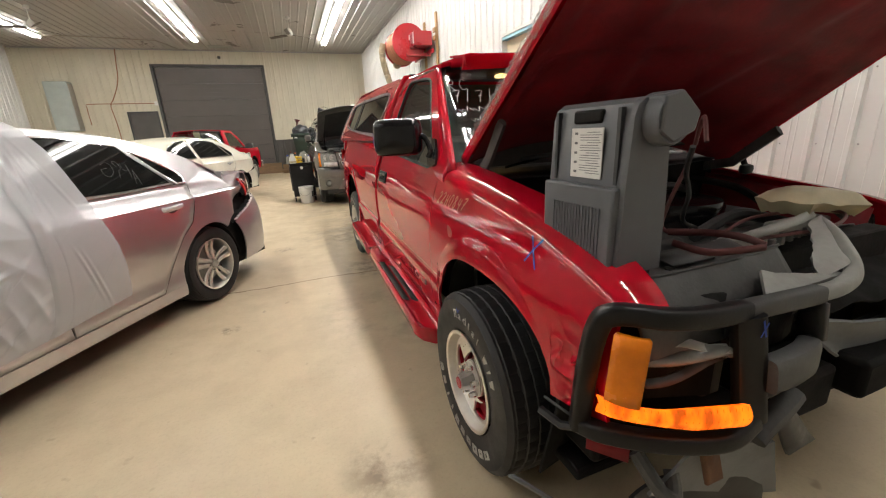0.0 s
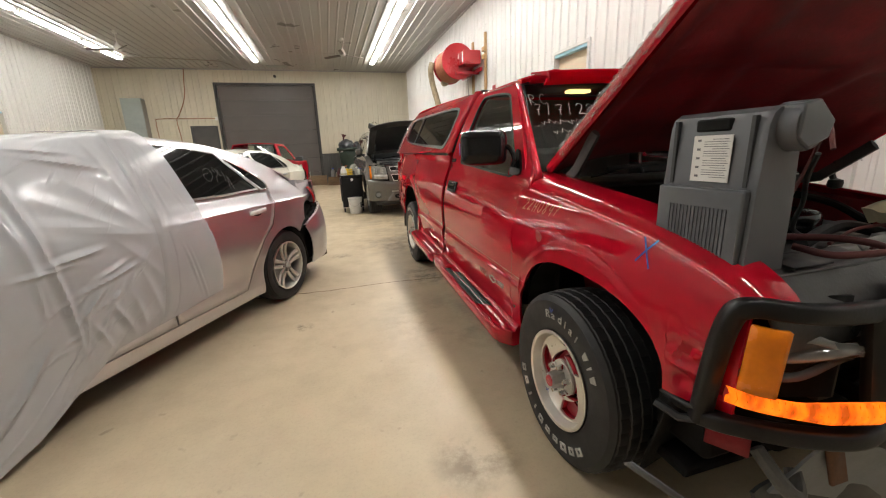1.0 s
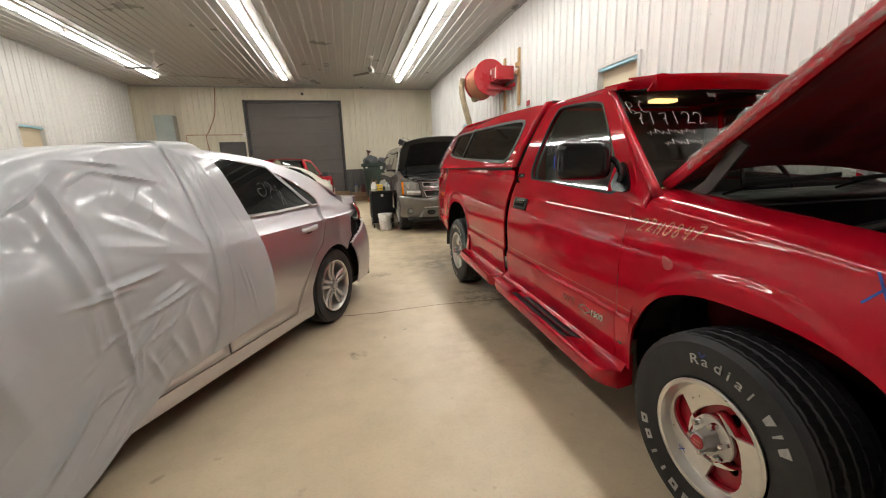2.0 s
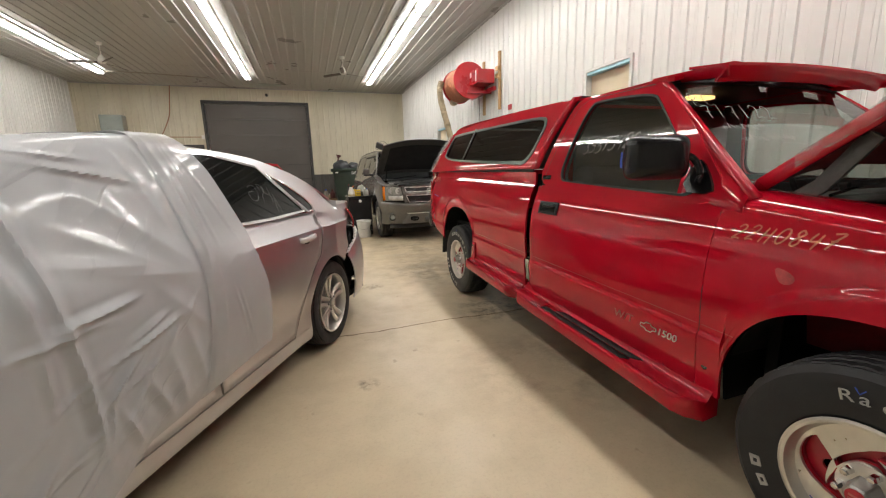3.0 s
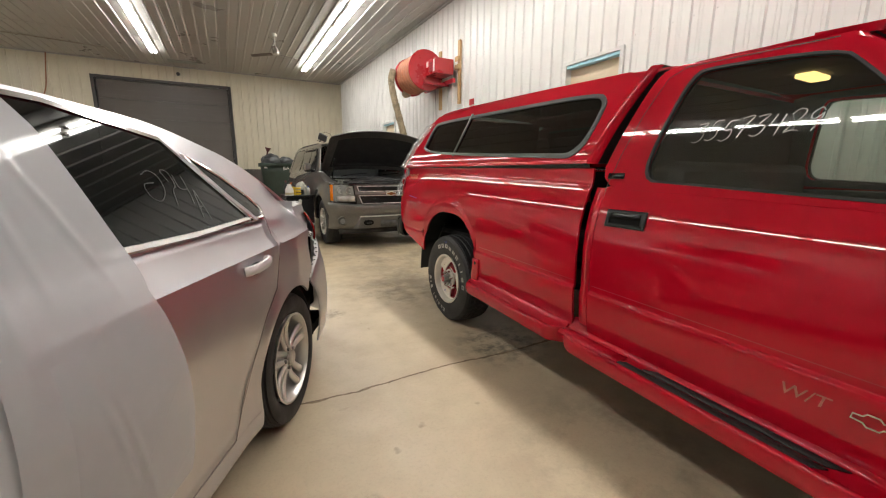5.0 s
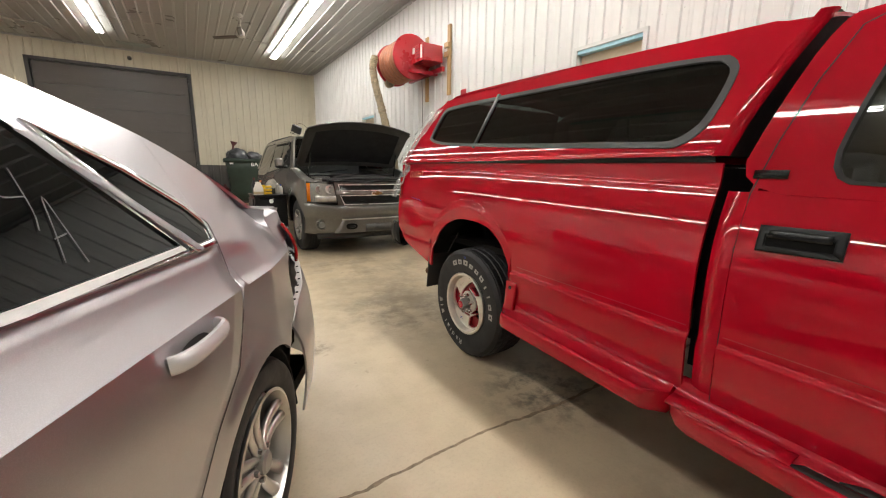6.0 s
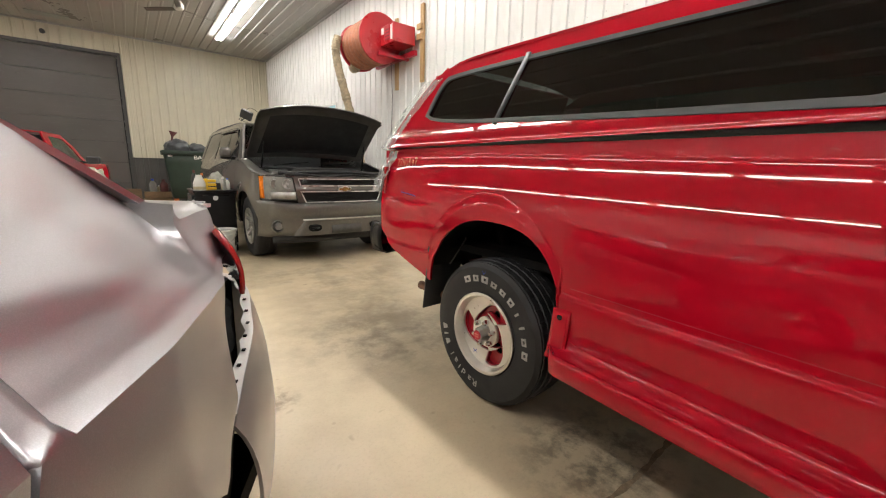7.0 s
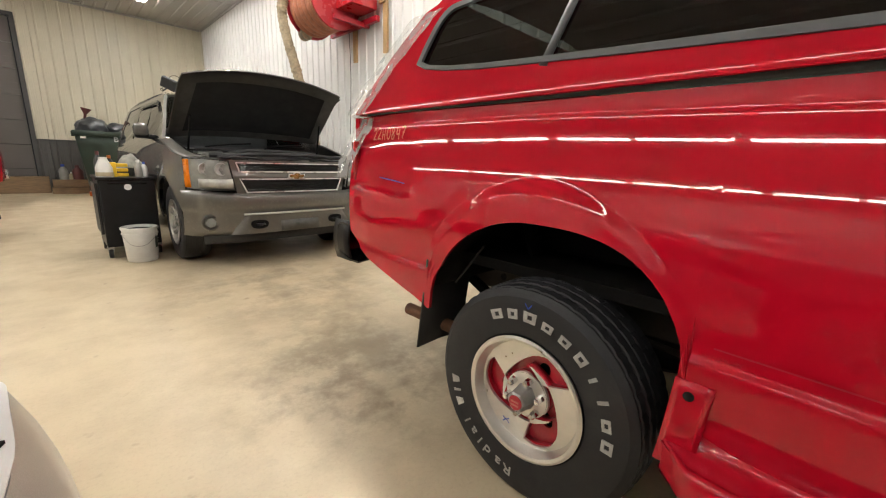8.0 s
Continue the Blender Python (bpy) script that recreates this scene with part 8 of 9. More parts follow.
for s in (-1, 1):
    at = lambda y, z, off=0.0: (s * (vw(y, z) + off), y, z)
    for nm, a, b, dense in (("front_fender", 8.42, 9.60, (SFY - 0.47, SFY + 0.47)), ("front_door", 9.612, 10.72, ()), ("rear_door", 10.732, 11.60, ()), ("rear_quarter", 11.612, 13.2, (SRY + 0.47,))):
        top = 1.262 if nm != "front_fender" else None
        part(nm, sheet(spread(a, b, 18, *dense), [i / 16 for i in range(17)], lambda y, v: at(y, lerp(suv_low(y), top or curve_at(y, [8.42, 8.8, 9.25, 9.6], [1.06, 1.15, 1.25, 1.262]), v)), SC), M["pewter"], suv, thick=0.012)
    part("fender_crown", sheet(spread(8.42, 9.45, 14), [0, 0.33, 0.66, 1], lambda y, v: (s * (vw(y, 1.1) - 0.02 - 0.12 * v), y, curve_at(y, [8.42, 8.8, 9.25, 9.6], [1.06, 1.15, 1.25, 1.262]) + 0.03 * math.sin(v * math.pi / 2)), SC), M["pewter"], suv, thick=0.01)
    part("arch_liner", sheet(spread(SFY - 0.47, SFY + 0.47, 14), [0, 1], lambda y, v: (s * lerp(0.97, 0.55, v), y, arch_z(y, SFY, 0.48, 0.875, 0.35, 2.2)), (0, 9, 0.1)), M["dark"], suv, thick=0.01)
    up2 = lambda y, z, off=0.0: (s * (vg(y, z) + off), y, z)
    outer = [(9.38, 1.25), (9.72, 1.54), (10.02, 1.80), (10.4, 1.845), (11.6, 1.86), (12.9, 1.84), (13.15, 1.50), (13.2, 1.25), (11.5, 1.25), (10.3, 1.25)]
    inner = [(9.66, 1.29), (9.84, 1.48), (10.10, 1.715), (10.4, 1.755), (11.6, 1.77), (12.75, 1.76), (12.95, 1.5), (13.0, 1.30), (11.5, 1.29), (10.3, 1.29)]
    part("cabin_frame", ring(outer, inner, up2, 5, 3, SC), M["pewter"], suv, thick=0.03)
    for a, b in ((9.62, 10.66), (10.74, 11.58), (11.68, 12.97)):
        lo = 1.285
        pts = [(a, lo), (a, curve_at(a, [9.62, 9.84, 10.10, 10.4], [1.29, 1.48, 1.715, 1.755])), (lerp(a, b, 0.45), 1.757 if a > 9.7 else 1.72), (b, 1.765), (b, lo)]
        part("side_glass", fill(pts, lambda y, z: up2(y, z, -0.008), 3, 4, SC), M["dark_tint"], suv, "dark side glass")
        part("window_post", sheet([1.27, 1.5, 1.77], [b + 0.0, b + 0.09], lambda z, y: up2(y, z, -0.002), SC), M["gloss_black"], suv)
    part("rain_guard", sheet(spread(9.95, 11.6, 8), [0, 1], lambda y, v: up2(y, curve_at(y, [9.95, 10.2, 11.6], [1.62, 1.745, 1.765]) - 0.05 * v, 0.012), SC), M["gloss_black"], suv, thick=0.004)
    mr = part("side_mirror", box(s * 0.965, s * 1.10, 9.76, 9.90, 1.285, 1.43), M["pewter"], suv, bevel=0.035)
    part("mirror_cap", box(s * 0.96, s * 1.095, 9.775, 9.915, 1.265, 1.33), M["black_plastic"], mr, bevel=0.025)
    part("mirror_arm", box(s * 0.89, s * 0.98, 9.80, 9.87, 1.26, 1.31), M["black_plastic"], mr, bevel=0.015)
    face = lambda x: 8.155 + 0.27 * max(0, (x - 0.585) / 0.355) ** 2.2
    hlp = part("headlamp", sheet([i / 14 for i in range(15)], [i / 8 for i in range(9)], lambda a, b: (s * lerp(0.595 + 0.045 * b, 0.945, a), face(lerp(0.595, 0.945, a)) - 0.012 * math.sin(math.pi * b), lerp(0.785, 1.050 + 0.02 * a, b)), SC), M["lens"], suv, "hazy headlamp", thick=0.03)
    part("lamp_rim", ring([(0.588, 0.778), (0.634, 1.058), (0.95, 1.078), (0.95, 0.778)], [(0.602, 0.790), (0.646, 1.046), (0.94, 1.066), (0.94, 0.790)], lambda x, z: (s * x, face(x) - 0.014, z), 5, 1), M["gloss_black"], hlp, thick=0.008)
    part("lamp_amber", sheet([0, 0.5, 1], [i / 4 for i in range(5)], lambda a, b: (s * lerp(0.915, 0.947, a), face(lerp(0.915, 0.947, a)) - 0.020, lerp(0.80, 1.06, b)), SC), M["amber"], hlp, "amber lamp corner", thick=0.01)
    for x, rr in ((0.70, 0.060), (0.815, 0.056)):
        part("lamp_bowl", lathe([(rr, -0.022), (rr - 0.006, -0.028), (rr - 0.012, -0.020), (0.5 * rr, -0.016), (0.018, -0.015), (0.016, -0.024), (0.0, -0.026)], 24, "y", (s * x, face(x), 0.975), caps=False), M["steel"], hlp, "dull reflector bowl")
    part("lamp_bar", sheet([i / 8 for i in range(9)], [0, 0.5, 1], lambda a, b: (s * lerp(0.612, 0.865, a), face(lerp(0.612, 0.865, a)) - 0.020 - 0.004 * math.sin(math.pi * b), lerp(0.800, 0.885, b)), SC), M["steel"], hlp, "clear lower lamp block", thick=0.004)
    fg = part("fog_lamp", lathe([(0.0, -0.02), (0.042, -0.015), (0.05, 0.0), (0.05, 0.04)], 20, "y", (s * 0.815, 8.205, 0.478)), M["lens"], suv, "round fog lamp")
    part("fog_bezel", lathe([(0.052, 0.0), (0.068, -0.012), (0.078, 0.012)], 20, "y", (s * 0.815, 8.212, 0.478), caps=False), M["pewter"], fg, thick=0.004)
    for yc in (SFY, SRY):
        alloy_wheel(suv, pose(s * 0.965, yc, 0.40, 0, 0, 0 if s > 0 else 180), 0.40, 0.265, 0.235, 6, "alloy_dull")


def nose(x, z):
    a = abs(x)
    y = 8.15 + 0.17 * a ** 3.0 + 0.30 * max(0, a - 0.72) ** 1.3
    if z < 0.74:
        y -= soft_at(z, [0.33, 0.38, 0.46, 0.56, 0.60, 0.66, 0.72, 0.74], [-0.05, 0.01, 0.030, 0.036, 0.052, 0.060, 0.050, 0.012])
    return y


part("front_bumper", sheet([i / 36 - 1 for i in range(73)], [i / 32 for i in range(33)], lambda u, v: (u * 0.985, nose(u * 0.985, lerp(0.335, 0.745, v)) + (0.10 * max(0, abs(u) - 0.9) / 0.1), lerp(0.335, 0.745, v) + 0.03 * min(1, max(0, abs(u) - 0.55) / 0.3) * v), SC), M["pewter"], suv, thick=0.02)
part("grille_panel", sheet([i / 20 - 1 for i in range(41)], [i / 16 for i in range(17)], lambda u, v: (u * lerp(0.565, 0.632, v), nose(u * 0.6, 0.9) + 0.012 - 0.022 * math.exp(-((v - 0.52) / 0.13) ** 2), lerp(0.735, 1.062, v)), SC), M["pewter"], suv, thick=0.02)
for z0, z1, w0, w1 in ((0.960, 1.032, 0.535, 0.560), (0.762, 0.878, 0.480, 0.535)):
    gp = part("grille", sheet([i / 12 - 1 for i in range(25)], [0, 0.5, 1], lambda u, v: (u * lerp(w0, w1, v), nose(u * 0.5, 0.9) - 0.004, lerp(z0, z1, v)), SC), M["dark"], suv, "black honeycomb grille")
    pts = [(-w0, z0), (-w1, z1), (0, z1), (w1, z1), (w0, z0), (0, z0)]
    grow = [(x * 1.022, z + (0.011 if z == z1 else -0.012)) for x, z in pts]
    part("grille_frame", ring(grow, pts, lambda x, z: (x, nose(x, 0.9) - 0.014, z), 6, 2, SC), M["bright_trim"], gp, "chrome grille frame", thick=0.01)
    for k in range(4):
        part("grille_bar", pipe([(u * w0 * 0.99, nose(u * 0.5, 0.9) - 0.006, lerp(z0, z1, (k + 0.7) / 4.4)) for u in (-1, -0.5, 0, 0.5, 1)], 0.003, 5), M["gloss_black"], gp)
em = part("emblem", sheet([-0.082, -0.036, -0.030, 0.030, 0.036, 0.082], [0, 1], lambda x, v: (x + 0.012 * (v - 0.5), nose(x, 0.9) - 0.034, 0.914 + (v - 0.5) * (0.070 if abs(x) < 0.033 else 0.040)), SC), M["bright_trim"], suv, "plain gold emblem with bright edge", thick=0.02, smooth=0)
part("emblem_face", sheet([-0.074, -0.030, -0.024, 0.024, 0.030, 0.074], [0, 1], lambda x, v: (x + 0.010 * (v - 0.5), nose(x, 0.9) - 0.038, 0.914 + (v - 0.5) * (0.056 if abs(x) < 0.027 else 0.028)), SC), M["gold"], em, "gold face", thick=0.006, smooth=0)
part("bumper_valance", sheet([i / 20 - 1 for i in range(41)], [i / 8 for i in range(9)], lambda u, v: (u * lerp(0.655, 0.535, v), nose(u * 0.6, 0.5) - 0.026 + 0.03 * max(0, abs(u) - 0.93) / 0.07 + 0.012 * (1 - v), lerp(0.352, 0.548, v)), SC), M["pewter"], suv, "moulded lower bumper", thick=0.02)
part("valance_edge", pipe([(u * 0.545, nose(u * 0.545, 0.5) - 0.030, 0.548) for u in [i / 10 - 1 for i in range(21)]], 0.010, 8), M["alloy_dull"], suv, "pale moulded edge")
for s in (-1, 1):
    part("tow_opening", fill(rounded([(s * 0.335, 0.405), (s * 0.325, 0.485), (s * 0.475, 0.492), (s * 0.50, 0.445), (s * 0.465, 0.40)], 2), lambda x, z: (x, nose(x, 0.5) - 0.040, z), 3, 3, SC), M["dark"], suv, thick=0.008)
    part("tow_hook", pipe(smooth_path([(s * 0.37, 8.15, 0.44), (s * 0.37, 8.09, 0.445), (s * 0.41, 8.075, 0.445), (s * 0.44, 8.09, 0.445), (s * 0.44, 8.15, 0.44)], 4), 0.012, 8), M["black_plastic"], suv)
part("plate_recess", sheet([-0.205, 0.205], [0.365, 0.470], lambda x, z: (x, 8.078, z), SC), M["engine_grey"], suv, thick=0.005)
part("lower_lip", sheet([i / 12 - 1 for i in range(25)], [0, 1], lambda u, v: (u * 0.86, nose(u * 0.86, 0.36) + 0.02, lerp(0.26, 0.355, v)), SC), M["rubber"], suv, thick=0.01)
part("roof", sheet(spread(9.98, 13.0, 20), [i / 12 - 1 for i in range(25)], lambda y, u: (u * 0.70, y, curve_at(y, [9.98, 10.15, 10.6, 12.0, 13.0], [1.79, 1.825, 1.85, 1.865, 1.83]) + 0.035 * (1 - u * u) - 0.005), SC), M["pewter"], suv, thick=0.02)
g = part("windscreen", sheet([i / 10 - 1 for i in range(21)], [i / 5 for i in range(6)], lambda u, v: (u * lerp(0.90, 0.70, v), lerp(9.42, 10.0, v) - 0.13 * (1 - u * u), lerp(1.20, 1.81, v)), SC), M["glass"], suv, "windscreen")
g.visible_shadow = False
part("rear_wall", box(-0.88, 0.88, 13.12, 13.2, 0.42, 1.25), M["pewter"], suv, bevel=0.03)
part("rear_hatch", sheet([i / 8 for i in range(9)], [i / 8 - 1 for i in range(17)], lambda a, u: (u * 0.97 * vg(13, lerp(1.24, 1.84, a)), lerp(13.19, 12.93, a), lerp(1.24, 1.84, a)), SC), M["dark_tint"], suv, "dark rear window", thick=0.02)
part("seat_row", box(-0.65, 0.65, 10.5, 10.75, 0.7, 1.45), M["seat"], suv, bevel=0.06)
part("dash", box(-0.85, 0.85, 9.5, 9.85, 0.85, 1.18), M["black_plastic"], suv, bevel=0.05)
part("underbody", box(-0.88, 0.88, 8.45, 13.0, 0.36, 0.44), M["dark"], suv, smooth=0)
for yc in (SFY, SRY):
    part("axle", pipe([(-0.8, yc, 0.4), (0.8, yc, 0.4)], 0.04, 8), M["dark"], suv)
# bay
part("bay_floor", box(-0.80, 0.80, 8.36, 9.3, 0.60, 0.78), M["dark"], suv, smooth=0)
part("radiator_cover", sheet([i / 10 - 1 for i in range(21)], [0, 0.5, 1], lambda u, v: (u * 0.66, lerp(8.20, 8.42, v), 1.085 + 0.012 * math.sin(6 * u) + 0.01 * v), SC), M["black_plastic"], suv, thick=0.02)
part("engine_cover", sheet([i / 10 - 1 for i in range(21)], [i / 6 for i in range(7)], lambda u, v: (u * 0.34, lerp(8.50, 9.05, v), 1.07 + 0.07 * (1 - u ** 4) * math.sin(math.pi * lerp(0.15, 0.9, v))), SC), M["bay_lit_grey"], suv, "grey engine cover, lightened for a lit bay", thick=0.05)
for x0, x1, y0, y1, z, mt in ((-0.74, -0.5, 8.5, 8.8, 1.12, "bay_lit_grey"), (0.45, 0.75, 8.48, 8.85, 1.13, "bay_lit_grey"), (-0.7, -0.45, 8.9, 9.15, 1.14, "engine_grey"), (0.48, 0.7, 8.95, 9.2, 1.14, "bay_lit_grey"), (-0.62, -0.52, 8.42, 8.5, 1.11, "cable")):
    part("bay_part", box(x0, x1, y0, y1, z - 0.2, z), M[mt], suv, bevel=0.02)
for pts in ([(-0.5, 8.6, 1.12), (-0.3, 8.52, 1.15), (0.1, 8.5, 1.15), (0.45, 8.6, 1.13)], [(-0.72, 8.42, 1.10), (-0.2, 8.40, 1.12), (0.3, 8.40, 1.12), (0.7, 8.44, 1.10)], [(0.36, 8.9, 1.08), (0.5, 8.8, 1.12), (0.6, 9.0, 1.10)], [(-0.7, 9.2, 1.12), (-0.2, 9.22, 1.15), (0.4, 9.2, 1.13)]):
    part("bay_hose", pipe(smooth_path(pts, 6), 0.022, 8), M["rubber"], suv)
part("cowl", sheet([i / 10 - 1 for i in range(21)], [0, 1], lambda u, v: (u * 0.84, lerp(9.42, 9.20, v) - 0.10 * (1 - u * u), 1.175 - 0.02 * v), SC), M["black_plastic"], suv, thick=0.01)
for x in (-0.55, 0.1):
    part("wiper", pipe([(x, 9.22, 1.19), (x + 0.25, 9.22, 1.225), (x + 0.5, 9.24, 1.245)], 0.008, 6), M["gloss_black"], suv)
SHA, SHL = radians(37), 0.93
shd, shn, sho = Vector((0, -math.cos(SHA), math.sin(SHA))), Vector((0, math.sin(SHA), math.cos(SHA))), Vector((0, 9.40, 1.325))


def suv_hood(u, v, off=0.0):
    return sho + shd * (SHL * v + 0.07 * (1 - u * u) * v) + Vector((u * lerp(0.86, 0.83, v), 0, 0)) + shn * (0.10 * (1 - abs(u) ** 2.5) * (0.5 + 0.5 * v) - 0.05 * max(0, v - 0.85) / 0.15 + off)


sh2 = part("hood", sheet([i / 14 - 1 for i in range(29)], [i / 12 for i in range(13)], suv_hood, (0, 9, 0.6)), M["pewter"], suv, "raised hood with black lining", thick=0.012)


def suv_liner(u, v):
    rim = min(1 - abs(u), v, 1 - v)
    return suv_hood(u, v, -0.05 + 0.025 * min(1, max(0, (rim - 0.06) / 0.05)))


part("hood_border", ring([(-0.985, 0.0), (-0.985, 1.0), (0.985, 1.0), (0.985, 0.0)], [(-0.86, 0.10), (-0.82, 0.84), (0.82, 0.84), (0.86, 0.10)], lambda u, v: suv_hood(u, v, -0.056), 16, 3), M["engine_grey"], sh2, "dusty grey hood border")
part("hood_liner", sheet([(i / 24 - 1) * 0.97 for i in range(49)], [0.02 + 0.96 * i / 24 for i in range(25)], suv_liner, (0, 8.8, 3)), M["hood_black"], sh2, "black hood lining")
for s in (-1, 1):
    part("hood_strut", pipe([(s * 0.74, 9.12, 1.13), (s * 0.72, 8.98, 1.50)], 0.011, 8), M["gloss_black"], sh2)
cb = thing("roof_work_lamp", pose(0.93, 10.25, 1.865, 0, 0, -30), "small dark work lamp with a thin cable on the roof", "work lamp")
lm = part("lamp_head", box(-0.085, 0.085, -0.03, 0.03, 0.03, 0.16), M["case_dark"], cb, bevel=0.01)
lm.matrix_basis = pose(0, 0, 0, 20, 25, 0)
part("stand", pipe([(-0.05, 0, 0.0), (0.02, 0.0, 0.045), (0.09, 0, 0.0)], 0.01, 6), M["case_dark"], cb)
part("cable", pipe(smooth_path([(-0.02, 0, 0.1), (0.08, 0.02, 0.19), (0.2, 0.05, 0.12), (0.26, 0.1, 0.02)], 5), 0.004, 6), M["rubber"], cb)
part("cable", pipe(smooth_path([(-0.05, 0.0, 0.02), (-0.12, 0.2, 0.06), (-0.22, 0.45, 0.05), (-0.1, 0.9, 0.02)], 5), 0.004, 6), M["rubber"], cb)


# ---- the red pickup at the back ----
def small_pickup(root):
    ctr = (0, 2.6, 0.8)
    coat = M["red"]
    for s in (-1, 1):
        w = lambda y, z: curve_at(z, [0.40, 0.55, 0.80, 1.0, 1.10, 1.16], [0.86, 0.88, 0.90, 0.895, 0.88, 0.85])
        low = lambda y: max(0.42, arch_z(y, 0.95, 0.44, 0.86, 0.42, 2.2), arch_z(y, 4.05, 0.44, 0.86, 0.42, 2.2))
        for nm, a, b in (("front_fender", 0.10, 1.50), ("door", 1.51, 2.62), ("cab_side", 2.63, 2.95), ("bed_side", 2.99, 5.0)):
            part(nm, sheet(spread(a, b, 16, *[c for c in (0.51, 1.39, 3.61, 4.49) if a < c < b]), [i / 10 for i in range(11)], lambda y, v: (s * (w(y, lerp(low(y), 1.14, v)) - 0.25 * max(0, 0.35 - y) ** 1.5), y, lerp(low(y), 1.14, v)), ctr), coat, root, thick=0.012)
        up3 = lambda y, z, off=0.0: (s * (curve_at(z, [1.12, 1.2, 1.5, 1.72], [0.87, 0.85, 0.76, 0.66]) + off), y, z)
        outer = [(1.38, 1.13), (1.70, 1.45), (1.98, 1.70), (2.75, 1.73), (2.90, 1.45), (2.96, 1.13)]
        inner = [(1.56, 1.17), (1.80, 1.42), (2.02, 1.63), (2.60, 1.65), (2.68, 1.45), (2.72, 1.17)]
        part("cab_frame", ring(outer, inner, up3, 5, 3, ctr), coat, root, thick=0.03)
        gl = part("door_glass", fill(inner, lambda y, z: up3(y, z, -0.008), 3, 4, ctr), M["tint"], root, "side glass")
        gl.visible_shadow = False
        mr = part("side_mirror", box(s * 0.93, s * 1.17, 1.60, 1.72, 1.14, 1.30), M["grey_trim"], root, bevel=0.03)
        part("mirror_arm", box(s * 0.84, s * 0.95, 1.63, 1.69, 1.15, 1.20), M["black_plastic"], mr, bevel=0.01)
        part("tail_lamp", box(s * 0.78, s * 0.88, 4.99, 5.02, 0.75, 1.08), M["tail_red"], root, bevel=0.01)
        for yc in (0.95, 4.05):
            alloy_wheel(root, pose(s * 0.885, yc, 0.37, 0, 0, 0 if s > 0 else 180), 0.37, 0.24, 0.20, 5, "alloy_dull")
    part("roof", sheet(spread(1.95, 2.80, 10), [i / 8 - 1 for i in range(17)], lambda y, u: (u * 0.67, y, 1.715 + 0.04 * (1 - u * u) - 0.2 * max(0, 2.1 - y) ** 1.5), ctr), coat, root, thick=0.02)
    rg = part("rear_window", sheet([i / 8 - 1 for i in range(17)], [0, 0.5, 1], lambda u, v: (u * lerp(0.74, 0.62, v), lerp(2.94, 2.84, v), lerp(1.20, 1.66, v)), ctr), M["tint"], root, "rear cab window")
    rg.visible_shadow = False
    part("window_paper", box(-0.45, -0.05, 2.80, 2.805, 1.38, 1.50), M["paper"], root, "white paper inside the window", smooth=0)
    part("window_note", box(-0.56, -0.46, 2.80, 2.805, 1.36, 1.44), M["yellow"], root, "yellow note inside the window", smooth=0)
    ws2 = part("windscreen", sheet([i / 8 - 1 for i in range(17)], [0, 0.5, 1], lambda u, v: (u * lerp(0.80, 0.64, v), lerp(1.36, 1.98, v) - 0.08 * (1 - u * u), lerp(1.13, 1.70, v)), ctr), M["glass"], root, "windscreen")
    ws2.visible_shadow = False
    part("cab_back", box(-0.84, 0.84, 2.93, 2.965, 0.45, 1.20), coat, root, smooth=0)
    part("hood", sheet(spread(0.12, 1.40, 10), [i / 8 - 1 for i in range(17)], lambda y, u: (u * 0.83, y, 1.05 + 0.08 * (y - 0.1) + 0.05 * (1 - u * u) - 0.3 * max(0, 0.3 - y)), ctr), coat, root, thick=0.02)
    part("nose", box(-0.80, 0.80, 0.05, 0.13, 0.5, 1.02), M["black_plastic"], root, bevel=0.03)
    part("front_bumper", box(-0.88, 0.88, -0.05, 0.06, 0.45, 0.66), M["chrome"], root, bevel=0.03)
    part("tailgate", box(-0.80, 0.80, 4.97, 5.01, 0.6, 1.14), coat, root, bevel=0.01)
    part("bed_floor", box(-0.80, 0.80, 2.97, 4.98, 0.68, 0.72), M["dark"], root, smooth=0)
    part("underbody", box(-0.7, 0.7, 0.3, 4.8, 0.40, 0.52), M["dark"], root, smooth=0)
    for yc in (0.95, 4.05):
        part("axle", pipe([(-0.75, yc, 0.37), (0.75, yc, 0.37)], 0.04, 8), M["dark"], root)
    part("seat", box(-0.62, 0.62, 2.45, 2.75, 0.7, 1.28), M["seat"], root, bevel=0.05)


rp_m = pose(0, 0, 0, 0, 0, 180 - 14)
hub = rp_m @ Vector((-0.885, 0.95, 0))
rp = thing("small_red_pickup", Matrix.Translation((-1.12 - hub.x, 15.75 - hub.y, 0)) @ rp_m, "red pickup seen from behind with papers in its rear window", "pickup truck")
small_pickup(rp)


# ---- exhaust hose reel on the east wall ----
reel = thing("exhaust_hose_reel", None, "red exhaust hose reel with terracotta hose on timber posts", "hose reel")
RC = (3.12, 0, 3.41)
part("drum_disc", lathe([(0.0, 9.86), (0.36, 9.86), (0.41, 9.87), (0.415, 9.89), (0.40, 9.905), (0.0, 9.905)], 40, "y", (RC[0], 0, RC[2])), M["reel_red"], reel)
part("drum_disc", lathe([(0.0, 10.66), (0.40, 10.66), (0.41, 10.68), (0.0, 10.69)], 40, "y", (RC[0], 0, RC[2])), M["reel_red"], reel)
part("drum_core", lathe([(0.22, 9.89), (0.22, 10.67)], 24, "y", (RC[0], 0, RC[2])), M["reel_red"], reel)
